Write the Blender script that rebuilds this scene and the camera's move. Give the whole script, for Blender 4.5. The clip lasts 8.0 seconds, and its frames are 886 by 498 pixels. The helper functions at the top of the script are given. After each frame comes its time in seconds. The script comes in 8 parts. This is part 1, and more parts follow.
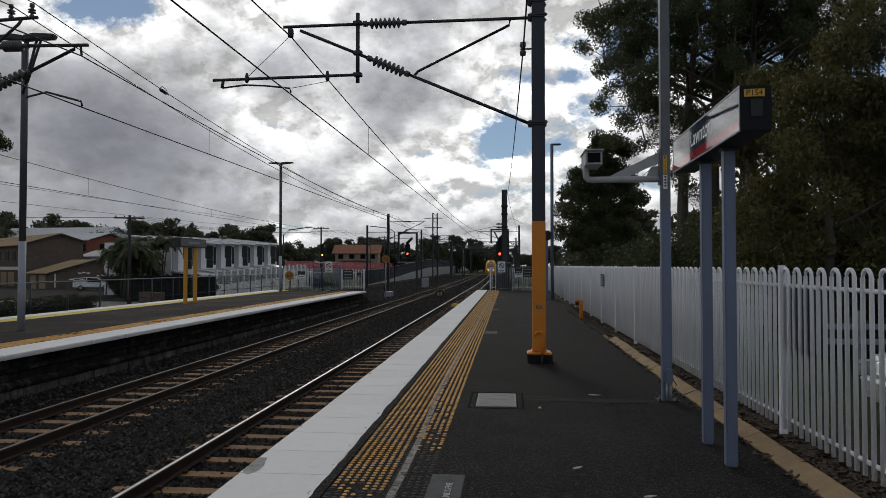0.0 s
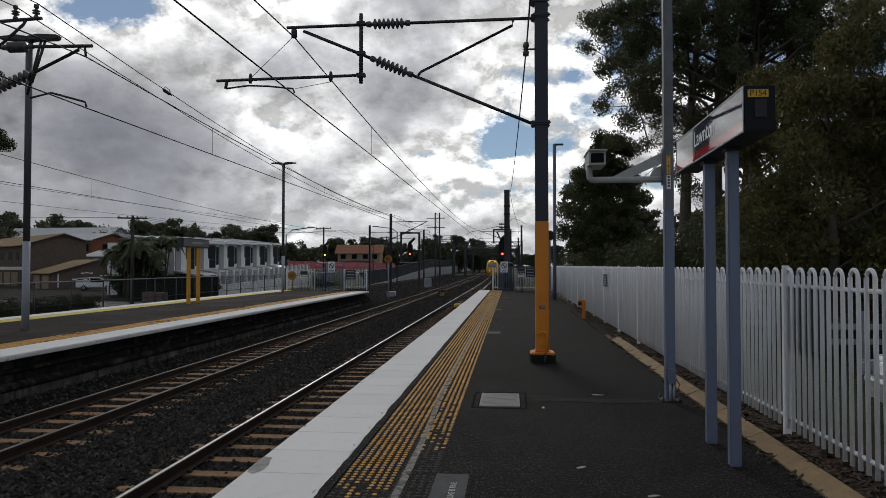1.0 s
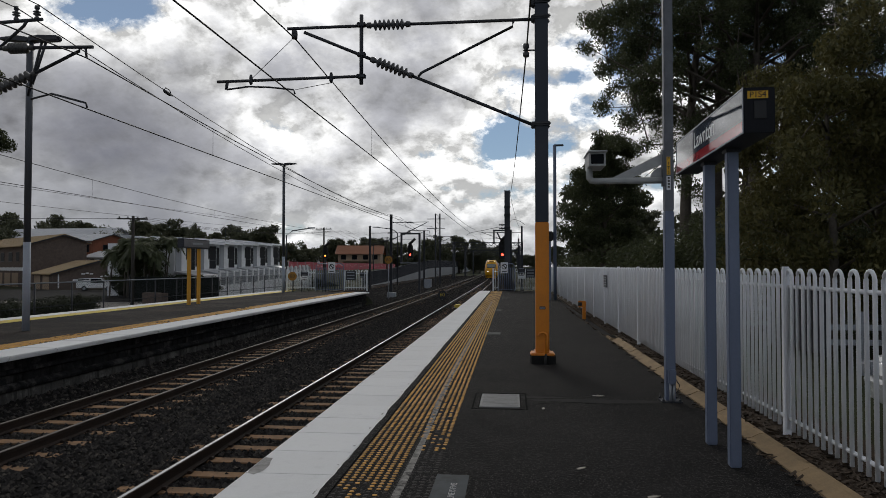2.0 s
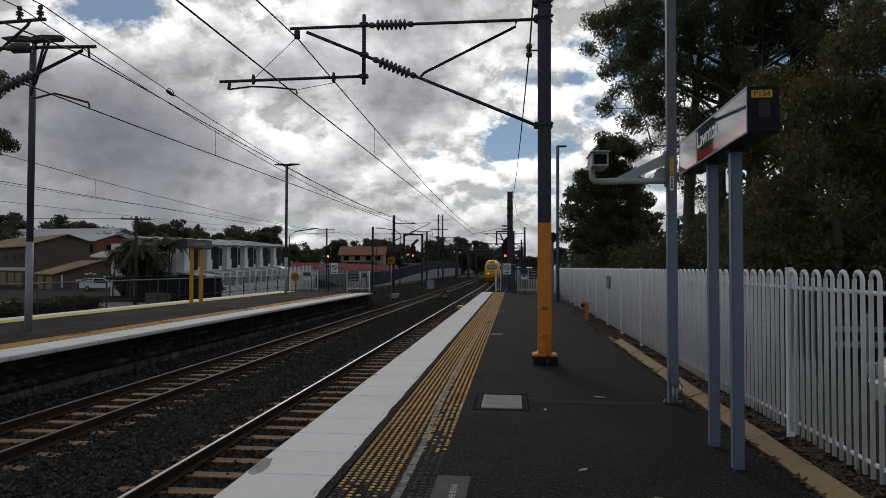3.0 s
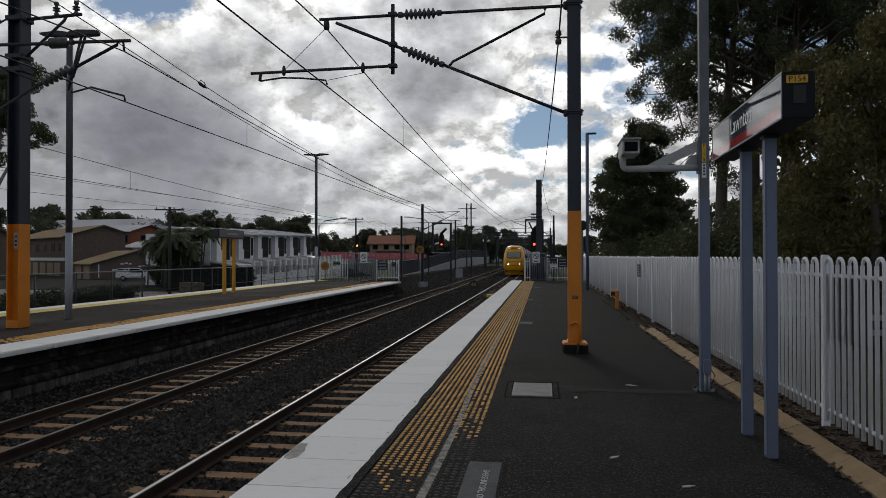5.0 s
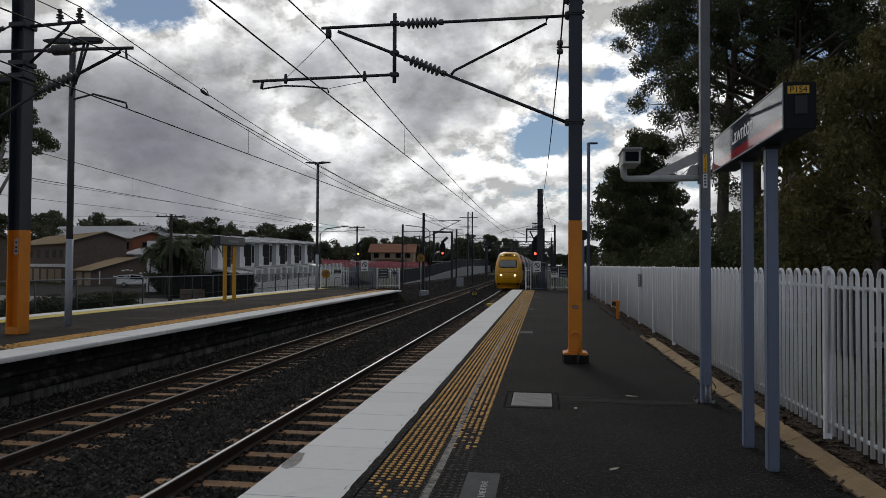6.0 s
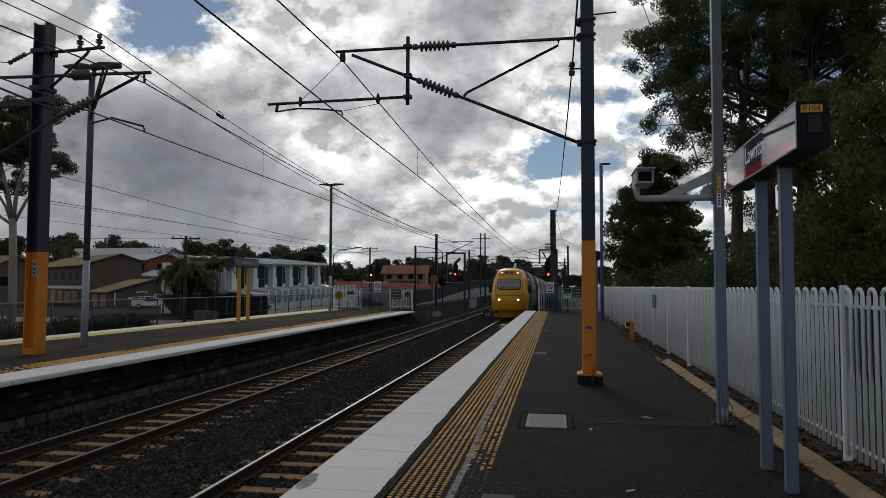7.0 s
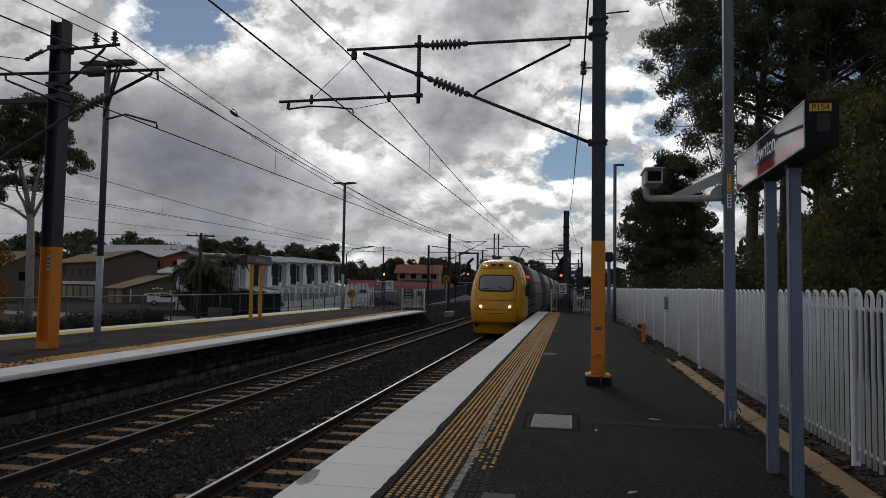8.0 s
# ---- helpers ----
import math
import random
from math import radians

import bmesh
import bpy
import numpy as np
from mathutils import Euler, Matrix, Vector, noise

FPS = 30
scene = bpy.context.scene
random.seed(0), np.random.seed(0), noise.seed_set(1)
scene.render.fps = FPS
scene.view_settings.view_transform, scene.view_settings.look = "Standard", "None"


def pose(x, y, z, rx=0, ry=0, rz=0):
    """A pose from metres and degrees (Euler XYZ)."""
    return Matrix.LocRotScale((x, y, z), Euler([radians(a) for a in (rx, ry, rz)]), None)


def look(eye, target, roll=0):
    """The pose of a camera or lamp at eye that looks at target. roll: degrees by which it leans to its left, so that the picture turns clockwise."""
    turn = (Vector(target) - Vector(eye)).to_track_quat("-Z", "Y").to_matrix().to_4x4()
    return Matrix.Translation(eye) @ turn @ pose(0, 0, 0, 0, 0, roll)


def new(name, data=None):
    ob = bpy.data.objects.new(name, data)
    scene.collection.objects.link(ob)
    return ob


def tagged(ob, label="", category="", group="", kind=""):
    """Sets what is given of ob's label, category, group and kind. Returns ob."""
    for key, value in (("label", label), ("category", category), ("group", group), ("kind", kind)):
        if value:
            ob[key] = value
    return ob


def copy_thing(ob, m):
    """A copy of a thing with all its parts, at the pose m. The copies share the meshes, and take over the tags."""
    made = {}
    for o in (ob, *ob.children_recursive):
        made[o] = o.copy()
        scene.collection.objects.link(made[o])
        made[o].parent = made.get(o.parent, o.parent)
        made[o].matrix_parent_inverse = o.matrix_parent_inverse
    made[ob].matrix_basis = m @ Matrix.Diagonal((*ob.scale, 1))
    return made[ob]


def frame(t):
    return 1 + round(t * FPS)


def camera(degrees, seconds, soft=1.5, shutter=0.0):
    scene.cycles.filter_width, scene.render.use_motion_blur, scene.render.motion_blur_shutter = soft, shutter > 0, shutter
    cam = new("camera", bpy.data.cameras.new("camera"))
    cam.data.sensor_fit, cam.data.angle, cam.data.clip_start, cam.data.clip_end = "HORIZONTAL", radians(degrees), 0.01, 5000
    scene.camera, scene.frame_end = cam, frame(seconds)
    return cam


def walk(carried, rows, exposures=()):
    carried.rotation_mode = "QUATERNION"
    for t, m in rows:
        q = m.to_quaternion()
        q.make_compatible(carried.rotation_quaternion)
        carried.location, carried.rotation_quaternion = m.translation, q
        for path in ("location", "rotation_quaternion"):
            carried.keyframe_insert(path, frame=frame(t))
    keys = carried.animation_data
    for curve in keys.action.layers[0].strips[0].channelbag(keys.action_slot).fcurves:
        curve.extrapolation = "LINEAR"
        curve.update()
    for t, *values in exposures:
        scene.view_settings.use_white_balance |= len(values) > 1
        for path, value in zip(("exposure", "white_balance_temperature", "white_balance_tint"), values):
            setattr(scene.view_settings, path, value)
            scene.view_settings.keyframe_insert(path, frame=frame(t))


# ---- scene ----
cam = camera(65.0, 8.0, soft=0.6)
PATH = [
    (0, pose(-0.000, -0.000, 1.480, 91.396, 0.000, 5.383)),
    (0.5, pose(-0.000, 0.002, 1.478, 91.409, -0.060, 5.438)),
    (1, pose(-0.012, -0.017, 1.481, 91.400, 0.003, 5.572)),
    (1.5, pose(-0.012, -0.030, 1.485, 91.392, 0.027, 5.575)),
    (1.7, pose(-0.012, -0.030, 1.485, 91.415, 0.020, 5.575)),
    (2.8, pose(-0.005, 0.000, 1.475, 91.525, -0.120, 5.710)),
    (3, pose(-0.004, 0.003, 1.474, 91.546, -0.149, 5.823)),
    (3.5, pose(-0.003, -0.027, 1.475, 91.528, -0.255, 7.068)),
    (4, pose(-0.015, -0.013, 1.476, 91.466, -0.339, 7.736)),
    (4.2, pose(-0.015, -0.020, 1.476, 91.280, -0.250, 7.790)),
    (4.5, pose(-0.017, -0.043, 1.474, 90.475, 0.336, 7.859)),
    (4.7, pose(-0.017, -0.043, 1.474, 90.545, 0.250, 8.060)),
    (5.8, pose(-0.010, -0.022, 1.476, 90.980, -0.250, 8.130)),
    (6, pose(-0.008, -0.018, 1.476, 91.334, -0.303, 8.259)),
    (6.5, pose(-0.010, -0.036, 1.478, 92.303, -0.268, 8.783)),
    (7, pose(-0.013, -0.036, 1.464, 93.077, -0.209, 9.305)),
    (7.5, pose(0.005, -0.025, 1.452, 93.174, -0.339, 9.458)),
    (7.8, pose(0.045, -0.010, 1.447, 93.120, -0.750, 10.090)),
    (8, pose(0.060, -0.004, 1.446, 93.070, -0.884, 10.418)),
]
walk(cam, PATH, [(0, -0.03), (1.7, -0.03), (3.0, -0.16), (4.5, -0.13), (6.0, -0.14), (8, -0.27)])

# ---------------------------------------------------------------- world and light
SUN_AZ, SUN_EL = 13.0, 27.0       # degrees to the left of the track's direction, and up


def nodes_of(tree, kind, **values):
    n = tree.nodes.new(kind)
    for k, v in values.items():
        n.inputs[k].default_value = v
    return n


def calc(tree, op, a, b=None, c=None, clamp=False):
    n = tree.nodes.new("ShaderNodeMath")
    n.operation, n.use_clamp = op, clamp
    for i, v in enumerate((a, b, c)):
        if v is None:
            continue
        if isinstance(v, (int, float)):
            n.inputs[i].default_value = v
        else:
            tree.links.new(v, n.inputs[i])
    return n.outputs[0]


def blend(tree, fac, a, b):
    n = tree.nodes.new("ShaderNodeMix")
    n.data_type = "RGBA"
    for sock, v in ((n.inputs[0], fac), (n.inputs[6], a), (n.inputs[7], b)):
        if isinstance(v, (int, float)):
            sock.default_value = v
        elif isinstance(v, tuple):
            sock.default_value = (*v[:3], 1)
        else:
            tree.links.new(v, sock)
    return n.outputs[2]


def ramp(tree, value, stops):
    n = tree.nodes.new("ShaderNodeValToRGB")
    cr = n.color_ramp
    while len(cr.elements) < len(stops):
        cr.elements.new(0.5)
    for e, (p, c) in zip(cr.elements, stops):
        e.position = p
        e.color = (*c, 1) if isinstance(c, tuple) else (c, c, c, 1)
    tree.links.new(value, n.inputs[0])
    return n.outputs[0]


def build_world():
    world = bpy.data.worlds.new("cloudy_sky")
    scene.world = world
    world.use_nodes = True
    tr = world.node_tree
    tr.nodes.clear()
    out = tr.nodes.new("ShaderNodeOutputWorld")
    bg = tr.nodes.new("ShaderNodeBackground")
    sky = tr.nodes.new("ShaderNodeTexSky")
    sky.sky_type, sky.sun_disc = "NISHITA", False
    sky.sun_elevation, sky.sun_rotation = radians(SUN_EL), radians(-SUN_AZ)
    sky.air_density, sky.dust_density, sky.ozone_density = 1.0, 0.0, 4.0
    co = tr.nodes.new("ShaderNodeTexCoord")
    sep = tr.nodes.new("ShaderNodeSeparateXYZ")
    tr.links.new(co.outputs["Generated"], sep.inputs[0])
    x, y, z = sep.outputs
    zc = calc(tr, "MAXIMUM", z, 0.0)
    k = calc(tr, "DIVIDE", 1.0, calc(tr, "ADD", zc, 0.55))
    # the cloud deck lies flat above the ground, so that it closes up towards the horizon
    vec = tr.nodes.new("ShaderNodeCombineXYZ")
    tr.links.new(calc(tr, "MULTIPLY", x, k), vec.inputs[0])
    tr.links.new(calc(tr, "MULTIPLY", y, k), vec.inputs[1])
    vec.inputs[2].default_value = 3.7

    def fbm(scale, detail, rough, distort, shift):
        mp = tr.nodes.new("ShaderNodeMapping")
        mp.inputs["Location"].default_value = shift
        tr.links.new(vec.outputs[0], mp.inputs[0])
        n = nodes_of(tr, "ShaderNodeTexNoise", Scale=scale, Detail=detail, Roughness=rough, Distortion=distort)
        tr.links.new(mp.outputs[0], n.inputs["Vector"])
        return n.outputs[0]

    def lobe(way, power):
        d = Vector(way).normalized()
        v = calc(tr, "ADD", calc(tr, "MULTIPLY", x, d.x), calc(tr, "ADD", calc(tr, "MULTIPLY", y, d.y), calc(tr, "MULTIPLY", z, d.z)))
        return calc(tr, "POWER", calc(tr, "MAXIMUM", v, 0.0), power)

    def heaps(scale, shift):
        """Rounded heaps of cloud, ragged by a finer noise."""
        mp = tr.nodes.new("ShaderNodeMapping")
        mp.inputs["Location"].default_value = shift
        tr.links.new(vec.outputs[0], mp.inputs[0])
        wob = nodes_of(tr, "ShaderNodeTexNoise", Scale=scale * 1.3, Detail=5, Roughness=0.6)
        tr.links.new(mp.outputs[0], wob.inputs["Vector"])
        mv = tr.nodes.new("ShaderNodeVectorMath")
        mv.operation = "MULTIPLY_ADD"
        tr.links.new(wob.outputs["Color"], mv.inputs[0])
        mv.inputs[1].default_value = (0.55 / scale,) * 3
        tr.links.new(mp.outputs[0], mv.inputs[2])
        vo = nodes_of(tr, "ShaderNodeTexVoronoi", Scale=scale, Detail=4.0, Roughness=0.5, Lacunarity=2.2)
        vo.feature = "SMOOTH_F1"
        vo.inputs["Smoothness"].default_value = 0.35
        vo.normalize = True
        tr.links.new(mv.outputs[0], vo.inputs["Vector"])
        return calc(tr, "SUBTRACT", 1.0, vo.outputs["Distance"])

    big = fbm(2.1, 3, 0.5, 0.3, (0.6, 0.0, 0.0))
    puffs = fbm(4.2, 8, 0.56, 0.12, (3.1, 1.2, 0.0))
    fine = fbm(13.0, 8, 0.68, 0.1, (7.7, 0.3, 2.0))
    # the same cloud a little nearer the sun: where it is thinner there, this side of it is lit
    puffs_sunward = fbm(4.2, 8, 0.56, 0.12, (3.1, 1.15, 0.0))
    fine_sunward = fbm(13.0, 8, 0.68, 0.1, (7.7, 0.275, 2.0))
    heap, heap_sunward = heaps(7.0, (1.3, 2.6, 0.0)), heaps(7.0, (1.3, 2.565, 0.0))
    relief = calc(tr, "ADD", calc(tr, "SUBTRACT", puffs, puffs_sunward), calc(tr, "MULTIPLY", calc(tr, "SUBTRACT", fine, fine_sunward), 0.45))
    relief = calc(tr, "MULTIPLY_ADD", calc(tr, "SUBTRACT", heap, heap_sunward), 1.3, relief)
    dens = calc(tr, "ADD", calc(tr, "MULTIPLY", big, 0.55), calc(tr, "ADD", calc(tr, "MULTIPLY", puffs, 0.62), calc(tr, "MULTIPLY_ADD", heap, 0.26, calc(tr, "MULTIPLY", fine, 0.24))))
    dens = calc(tr, "ADD", dens, -0.125)
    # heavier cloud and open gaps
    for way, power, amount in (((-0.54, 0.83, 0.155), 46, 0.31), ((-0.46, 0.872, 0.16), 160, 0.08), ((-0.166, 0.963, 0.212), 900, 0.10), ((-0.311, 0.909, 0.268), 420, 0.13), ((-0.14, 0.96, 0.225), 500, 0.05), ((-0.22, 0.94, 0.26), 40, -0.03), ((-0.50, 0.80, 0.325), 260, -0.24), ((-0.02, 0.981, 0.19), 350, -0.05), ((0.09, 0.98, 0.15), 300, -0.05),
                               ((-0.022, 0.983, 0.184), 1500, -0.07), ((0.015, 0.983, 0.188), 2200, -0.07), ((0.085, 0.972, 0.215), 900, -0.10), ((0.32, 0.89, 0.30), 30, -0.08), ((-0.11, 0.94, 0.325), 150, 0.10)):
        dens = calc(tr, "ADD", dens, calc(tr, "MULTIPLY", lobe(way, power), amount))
    dens = calc(tr, "MULTIPLY", dens, 0.8)
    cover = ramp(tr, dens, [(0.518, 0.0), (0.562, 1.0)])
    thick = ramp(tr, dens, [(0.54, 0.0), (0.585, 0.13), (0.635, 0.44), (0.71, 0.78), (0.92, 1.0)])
    # glow of the veiled sun, and less light from the far side of the sky
    sx, sy, sz = (-math.sin(radians(SUN_AZ)) * math.cos(radians(SUN_EL)), math.cos(radians(SUN_AZ)) * math.cos(radians(SUN_EL)), math.sin(radians(SUN_EL)))
    halo = lobe((sx, sy, sz), 9.0)
    toward = calc(tr, "ADD", calc(tr, "MULTIPLY", x, sx), calc(tr, "ADD", calc(tr, "MULTIPLY", y, sy), calc(tr, "MULTIPLY", z, sz)))
    toward = calc(tr, "MULTIPLY_ADD", toward, 0.5, 0.5, clamp=True)
    lit = blend(tr, thick, (1.22, 1.22, 1.20), (0.235, 0.242, 0.285))
    lit = blend(tr, calc(tr, "MULTIPLY", toward, 1.6, clamp=True), (0.70, 0.80, 0.97), lit)
    glow = tr.nodes.new("ShaderNodeVectorMath")
    glow.operation = "SCALE"
    tr.links.new(lit, glow.inputs[0])
    level = calc(tr, "ADD", calc(tr, "MULTIPLY_ADD", zc, -0.27, 0.44), calc(tr, "ADD", calc(tr, "MULTIPLY", toward, 0.24), calc(tr, "MULTIPLY", halo, 0.50)))
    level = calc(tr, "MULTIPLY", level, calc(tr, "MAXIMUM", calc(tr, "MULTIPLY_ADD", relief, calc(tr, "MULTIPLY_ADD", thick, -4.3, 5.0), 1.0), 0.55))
    tr.links.new(level, glow.inputs["Scale"])
    blue = tr.nodes.new("ShaderNodeVectorMath")
    blue.operation = "SCALE"
    tr.links.new(sky.outputs[0], blue.inputs[0])
    blue.inputs["Scale"].default_value = 0.055
    thin = blend(tr, 0.22, blue.outputs[0], (0.60, 0.68, 0.78))
    both = blend(tr, cover, thin, glow.outputs[0])
    low = ramp(tr, zc, [(0.0, 1.0), (0.15, 0.0)])
    both = blend(tr, calc(tr, "MULTIPLY", low, 0.6), both, (0.43, 0.45, 0.48))
    tr.links.new(both, bg.inputs[0])
    bg.inputs[1].default_value = 1.0
    tr.links.new(bg.outputs[0], out.inputs[0])


build_world()
sun = new("sun", bpy.data.lights.new("sun", "SUN"))
sun.data.energy, sun.data.angle, sun.data.color = 0.55, radians(14), (1.0, 0.95, 0.87)
sun.matrix_world = look((0, 0, 30), (30 * math.sin(radians(SUN_AZ)), -30 * math.cos(radians(SUN_AZ)), 30 - 30 * math.tan(radians(SUN_EL))))

# ---------------------------------------------------------------- materials
MATS = {}


def material(name, base, rough=0.7, metal=0.0, vary=0.25, scale=6.0, fine=60.0, bump=0.15, dirt=None, dirt_amount=0.3, dirt_scale=1.2, piece=0.0, spec=0.5, coat=0.0):
    """A surface with a base colour, broad and fine variation, dirt patches, relief and a difference from piece to piece."""
    if name in MATS:
        return MATS[name]
    m = bpy.data.materials.new(name)
    m.use_nodes = True
    tr = m.node_tree
    bs = tr.nodes["Principled BSDF"]
    co = tr.nodes.new("ShaderNodeTexCoord")
    info = tr.nodes.new("ShaderNodeObjectInfo")
    shift = tr.nodes.new("ShaderNodeVectorMath")
    shift.operation = "MULTIPLY_ADD"
    tr.links.new(info.outputs["Random"], shift.inputs[0])
    shift.inputs[1].default_value = (37.0, 17.0, 9.0)
    tr.links.new(co.outputs["Object"], shift.inputs[2])

    def noisy(s, detail, r=0.6):
        n = nodes_of(tr, "ShaderNodeTexNoise", Scale=s, Detail=detail, Roughness=r)
        tr.links.new(shift.outputs[0], n.inputs["Vector"])
        return n.outputs[0]

    a, b = noisy(scale, 4), noisy(fine, 3)
    v = calc(tr, "ADD", calc(tr, "MULTIPLY", a, 0.65), calc(tr, "MULTIPLY", b, 0.35))
    lo, hi = tuple(max(0, c * (1 - vary)) for c in base), tuple(c * (1 + vary) for c in base)
    col = ramp(tr, v, [(0.32, lo), (0.68, hi)])
    if dirt:
        d = ramp(tr, noisy(dirt_scale, 6, 0.65), [(0.46, 0.0), (0.66, 1.0)])
        col = blend(tr, calc(tr, "MULTIPLY", d, dirt_amount), col, dirt)
    if piece:
        hsv = tr.nodes.new("ShaderNodeHueSaturation")
        tr.links.new(calc(tr, "ADD", 1 - piece, calc(tr, "MULTIPLY", info.outputs["Random"], 2 * piece)), hsv.inputs["Value"])
        tr.links.new(col, hsv.inputs["Color"])
        col = hsv.outputs[0]
    tr.links.new(col, bs.inputs["Base Color"])
    tr.links.new(calc(tr, "ADD", rough - 0.1, calc(tr, "MULTIPLY", v, 0.2), clamp=True), bs.inputs["Roughness"])
    bs.inputs["Metallic"].default_value = metal
    bs.inputs["Specular IOR Level"].default_value = spec
    bs.inputs["Coat Weight"].default_value = coat
    if bump:
        bp = tr.nodes.new("ShaderNodeBump")
        bp.inputs["Strength"].default_value = bump
        bp.inputs["Distance"].default_value = 0.01
        tr.links.new(v, bp.inputs["Height"])
        tr.links.new(bp.outputs[0], bs.inputs["Normal"])
    MATS[name] = m
    return m


def glowing(name, colour, strength):
    if name not in MATS:
        m = bpy.data.materials.new(name)
        m.use_nodes = True
        bs = m.node_tree.nodes["Principled BSDF"]
        bs.inputs["Base Color"].default_value = (*colour, 1)
        bs.inputs["Emission Color"].default_value = (*colour, 1)
        bs.inputs["Emission Strength"].default_value = strength
        MATS[name] = m
    return MATS[name]


def glossy(name, colour):
    """A printed face under clear glossy sheet."""
    m = bpy.data.materials.new(name)
    m.use_nodes = True
    tr = m.node_tree
    bs = tr.nodes["Principled BSDF"]
    co = tr.nodes.new("ShaderNodeTexCoord")
    n = nodes_of(tr, "ShaderNodeTexNoise", Scale=9.0, Detail=4)
    tr.links.new(co.outputs["Object"], n.inputs["Vector"])
    tr.links.new(ramp(tr, n.outputs[0], [(0.35, tuple(c * 0.9 for c in colour)), (0.65, tuple(c * 1.1 for c in colour))]), bs.inputs["Base Color"])
    tr.links.new(calc(tr, "MULTIPLY_ADD", n.outputs[0], 0.05, 0.01), bs.inputs["Roughness"])
    bs.inputs["Specular IOR Level"].default_value = 0.8
    return m


def asphalt_material(name, base, speck, patch, amount):
    """Asphalt: dark binder, paler stone specks, dusty patches and darker damp ones."""
    m = bpy.data.materials.new(name)
    m.use_nodes = True
    tr = m.node_tree
    bs = tr.nodes["Principled BSDF"]
    co = tr.nodes.new("ShaderNodeTexCoord")

    def noisy(s, detail, r=0.6):
        n = nodes_of(tr, "ShaderNodeTexNoise", Scale=s, Detail=detail, Roughness=r)
        tr.links.new(co.outputs["Object"], n.inputs["Vector"])
        return n.outputs[0]

    wide, mid, grit = noisy(0.45, 7, 0.68), noisy(2.6, 9, 0.75), noisy(80.0, 2, 0.6)
    grain = noisy(34.0, 3, 0.6)
    col = ramp(tr, mid, [(0.34, tuple(c * 0.6 for c in base)), (0.66, tuple(c * 1.35 for c in base))])
    col = blend(tr, calc(tr, "MULTIPLY", ramp(tr, wide, [(0.45, 0.0), (0.68, 1.0)]), amount), col, patch)
    col = blend(tr, calc(tr, "MULTIPLY", ramp(tr, grain, [(0.54, 0.0), (0.70, 1.0)]), 0.5), col, tuple(c * 0.6 for c in speck))
    col = blend(tr, calc(tr, "MULTIPLY", ramp(tr, grain, [(0.34, 1.0), (0.47, 0.0)]), 0.6), col, (0.004, 0.004, 0.004))
    col = blend(tr, calc(tr, "MULTIPLY", ramp(tr, grit, [(0.61, 0.0), (0.68, 1.0)]), 0.9), col, speck)
    col = blend(tr, calc(tr, "MULTIPLY", ramp(tr, grit, [(0.36, 1.0), (0.46, 0.0)]), 0.6), col, (0.006, 0.006, 0.006))
    tr.links.new(col, bs.inputs["Base Color"])
    bs.inputs["Roughness"].default_value = 0.92
    bs.inputs["Specular IOR Level"].default_value = 0.08
    bp = tr.nodes.new("ShaderNodeBump")
    bp.inputs["Strength"].default_value, bp.inputs["Distance"].default_value = 0.8, 0.006
    tr.links.new(grit, bp.inputs["Height"])
    tr.links.new(bp.outputs[0], bs.inputs["Normal"])
    return m


ASPHALT = asphalt_material("asphalt", (0.0125, 0.0117, 0.0118), (0.155, 0.145, 0.14), (0.0225, 0.0215, 0.0205), 0.9)
OLD_ASPHALT = asphalt_material("old_asphalt", (0.020, 0.018, 0.017), (0.10, 0.088, 0.080), (0.082, 0.066, 0.055), 0.9)
WHITE_PAINT_CONCRETE = material("white_painted_concrete", (0.77, 0.775, 0.785), 0.8, 0, 0.12, 7, 120, 0.45, dirt=(0.46, 0.455, 0.45), dirt_amount=0.25, dirt_scale=7.0, piece=0.03, spec=0.2)
CONCRETE = material("weathered_concrete", (0.13, 0.127, 0.12), 0.9, 0, 0.25, 3, 70, 0.4, dirt=(0.07, 0.068, 0.065), dirt_amount=0.8, dirt_scale=1.6, spec=0.06)
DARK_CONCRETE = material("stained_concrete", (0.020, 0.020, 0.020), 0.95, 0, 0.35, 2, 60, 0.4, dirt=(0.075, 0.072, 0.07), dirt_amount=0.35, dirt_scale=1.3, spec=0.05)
SAND_CONCRETE = material("sandy_concrete", (0.30, 0.215, 0.125), 0.9, 0, 0.2, 4, 80, 0.4, dirt=(0.16, 0.12, 0.08), dirt_amount=0.5, dirt_scale=3, piece=0.08, spec=0.2)
# bed colour darkened for the shade that stones cast among themselves
BALLAST_SHADED = material("ballast_stone", (0.015, 0.0142, 0.0138), 0.95, 0, 0.7, 22, 40, 0.9, dirt=(0.030, 0.021, 0.014), dirt_amount=0.4, dirt_scale=0.6, piece=0.0, spec=0.06)
SLEEPER = material("sleeper_concrete", (0.25, 0.148, 0.080), 0.9, 0, 0.25, 5, 60, 0.4, dirt=(0.10, 0.07, 0.05), dirt_amount=0.6, dirt_scale=4, piece=0.15, spec=0.2)
RUST = material("rusty_steel", (0.034, 0.021, 0.015), 0.85, 0.0, 0.4, 8, 80, 0.3)
RAIL_DULL = material("dull_rail_top", (0.10, 0.085, 0.075), 0.6, 0.3, 0.25, 3, 40, 0.1)
RAIL_SHINE = material("polished_rail_top", (0.36, 0.36, 0.37), 0.40, 1.0, 0.1, 3, 40, 0.05)
TIMBER_GREY = material("weathered_timber", (0.06, 0.055, 0.05), 0.9, 0, 0.3, 3, 30, 0.3, spec=0.1)
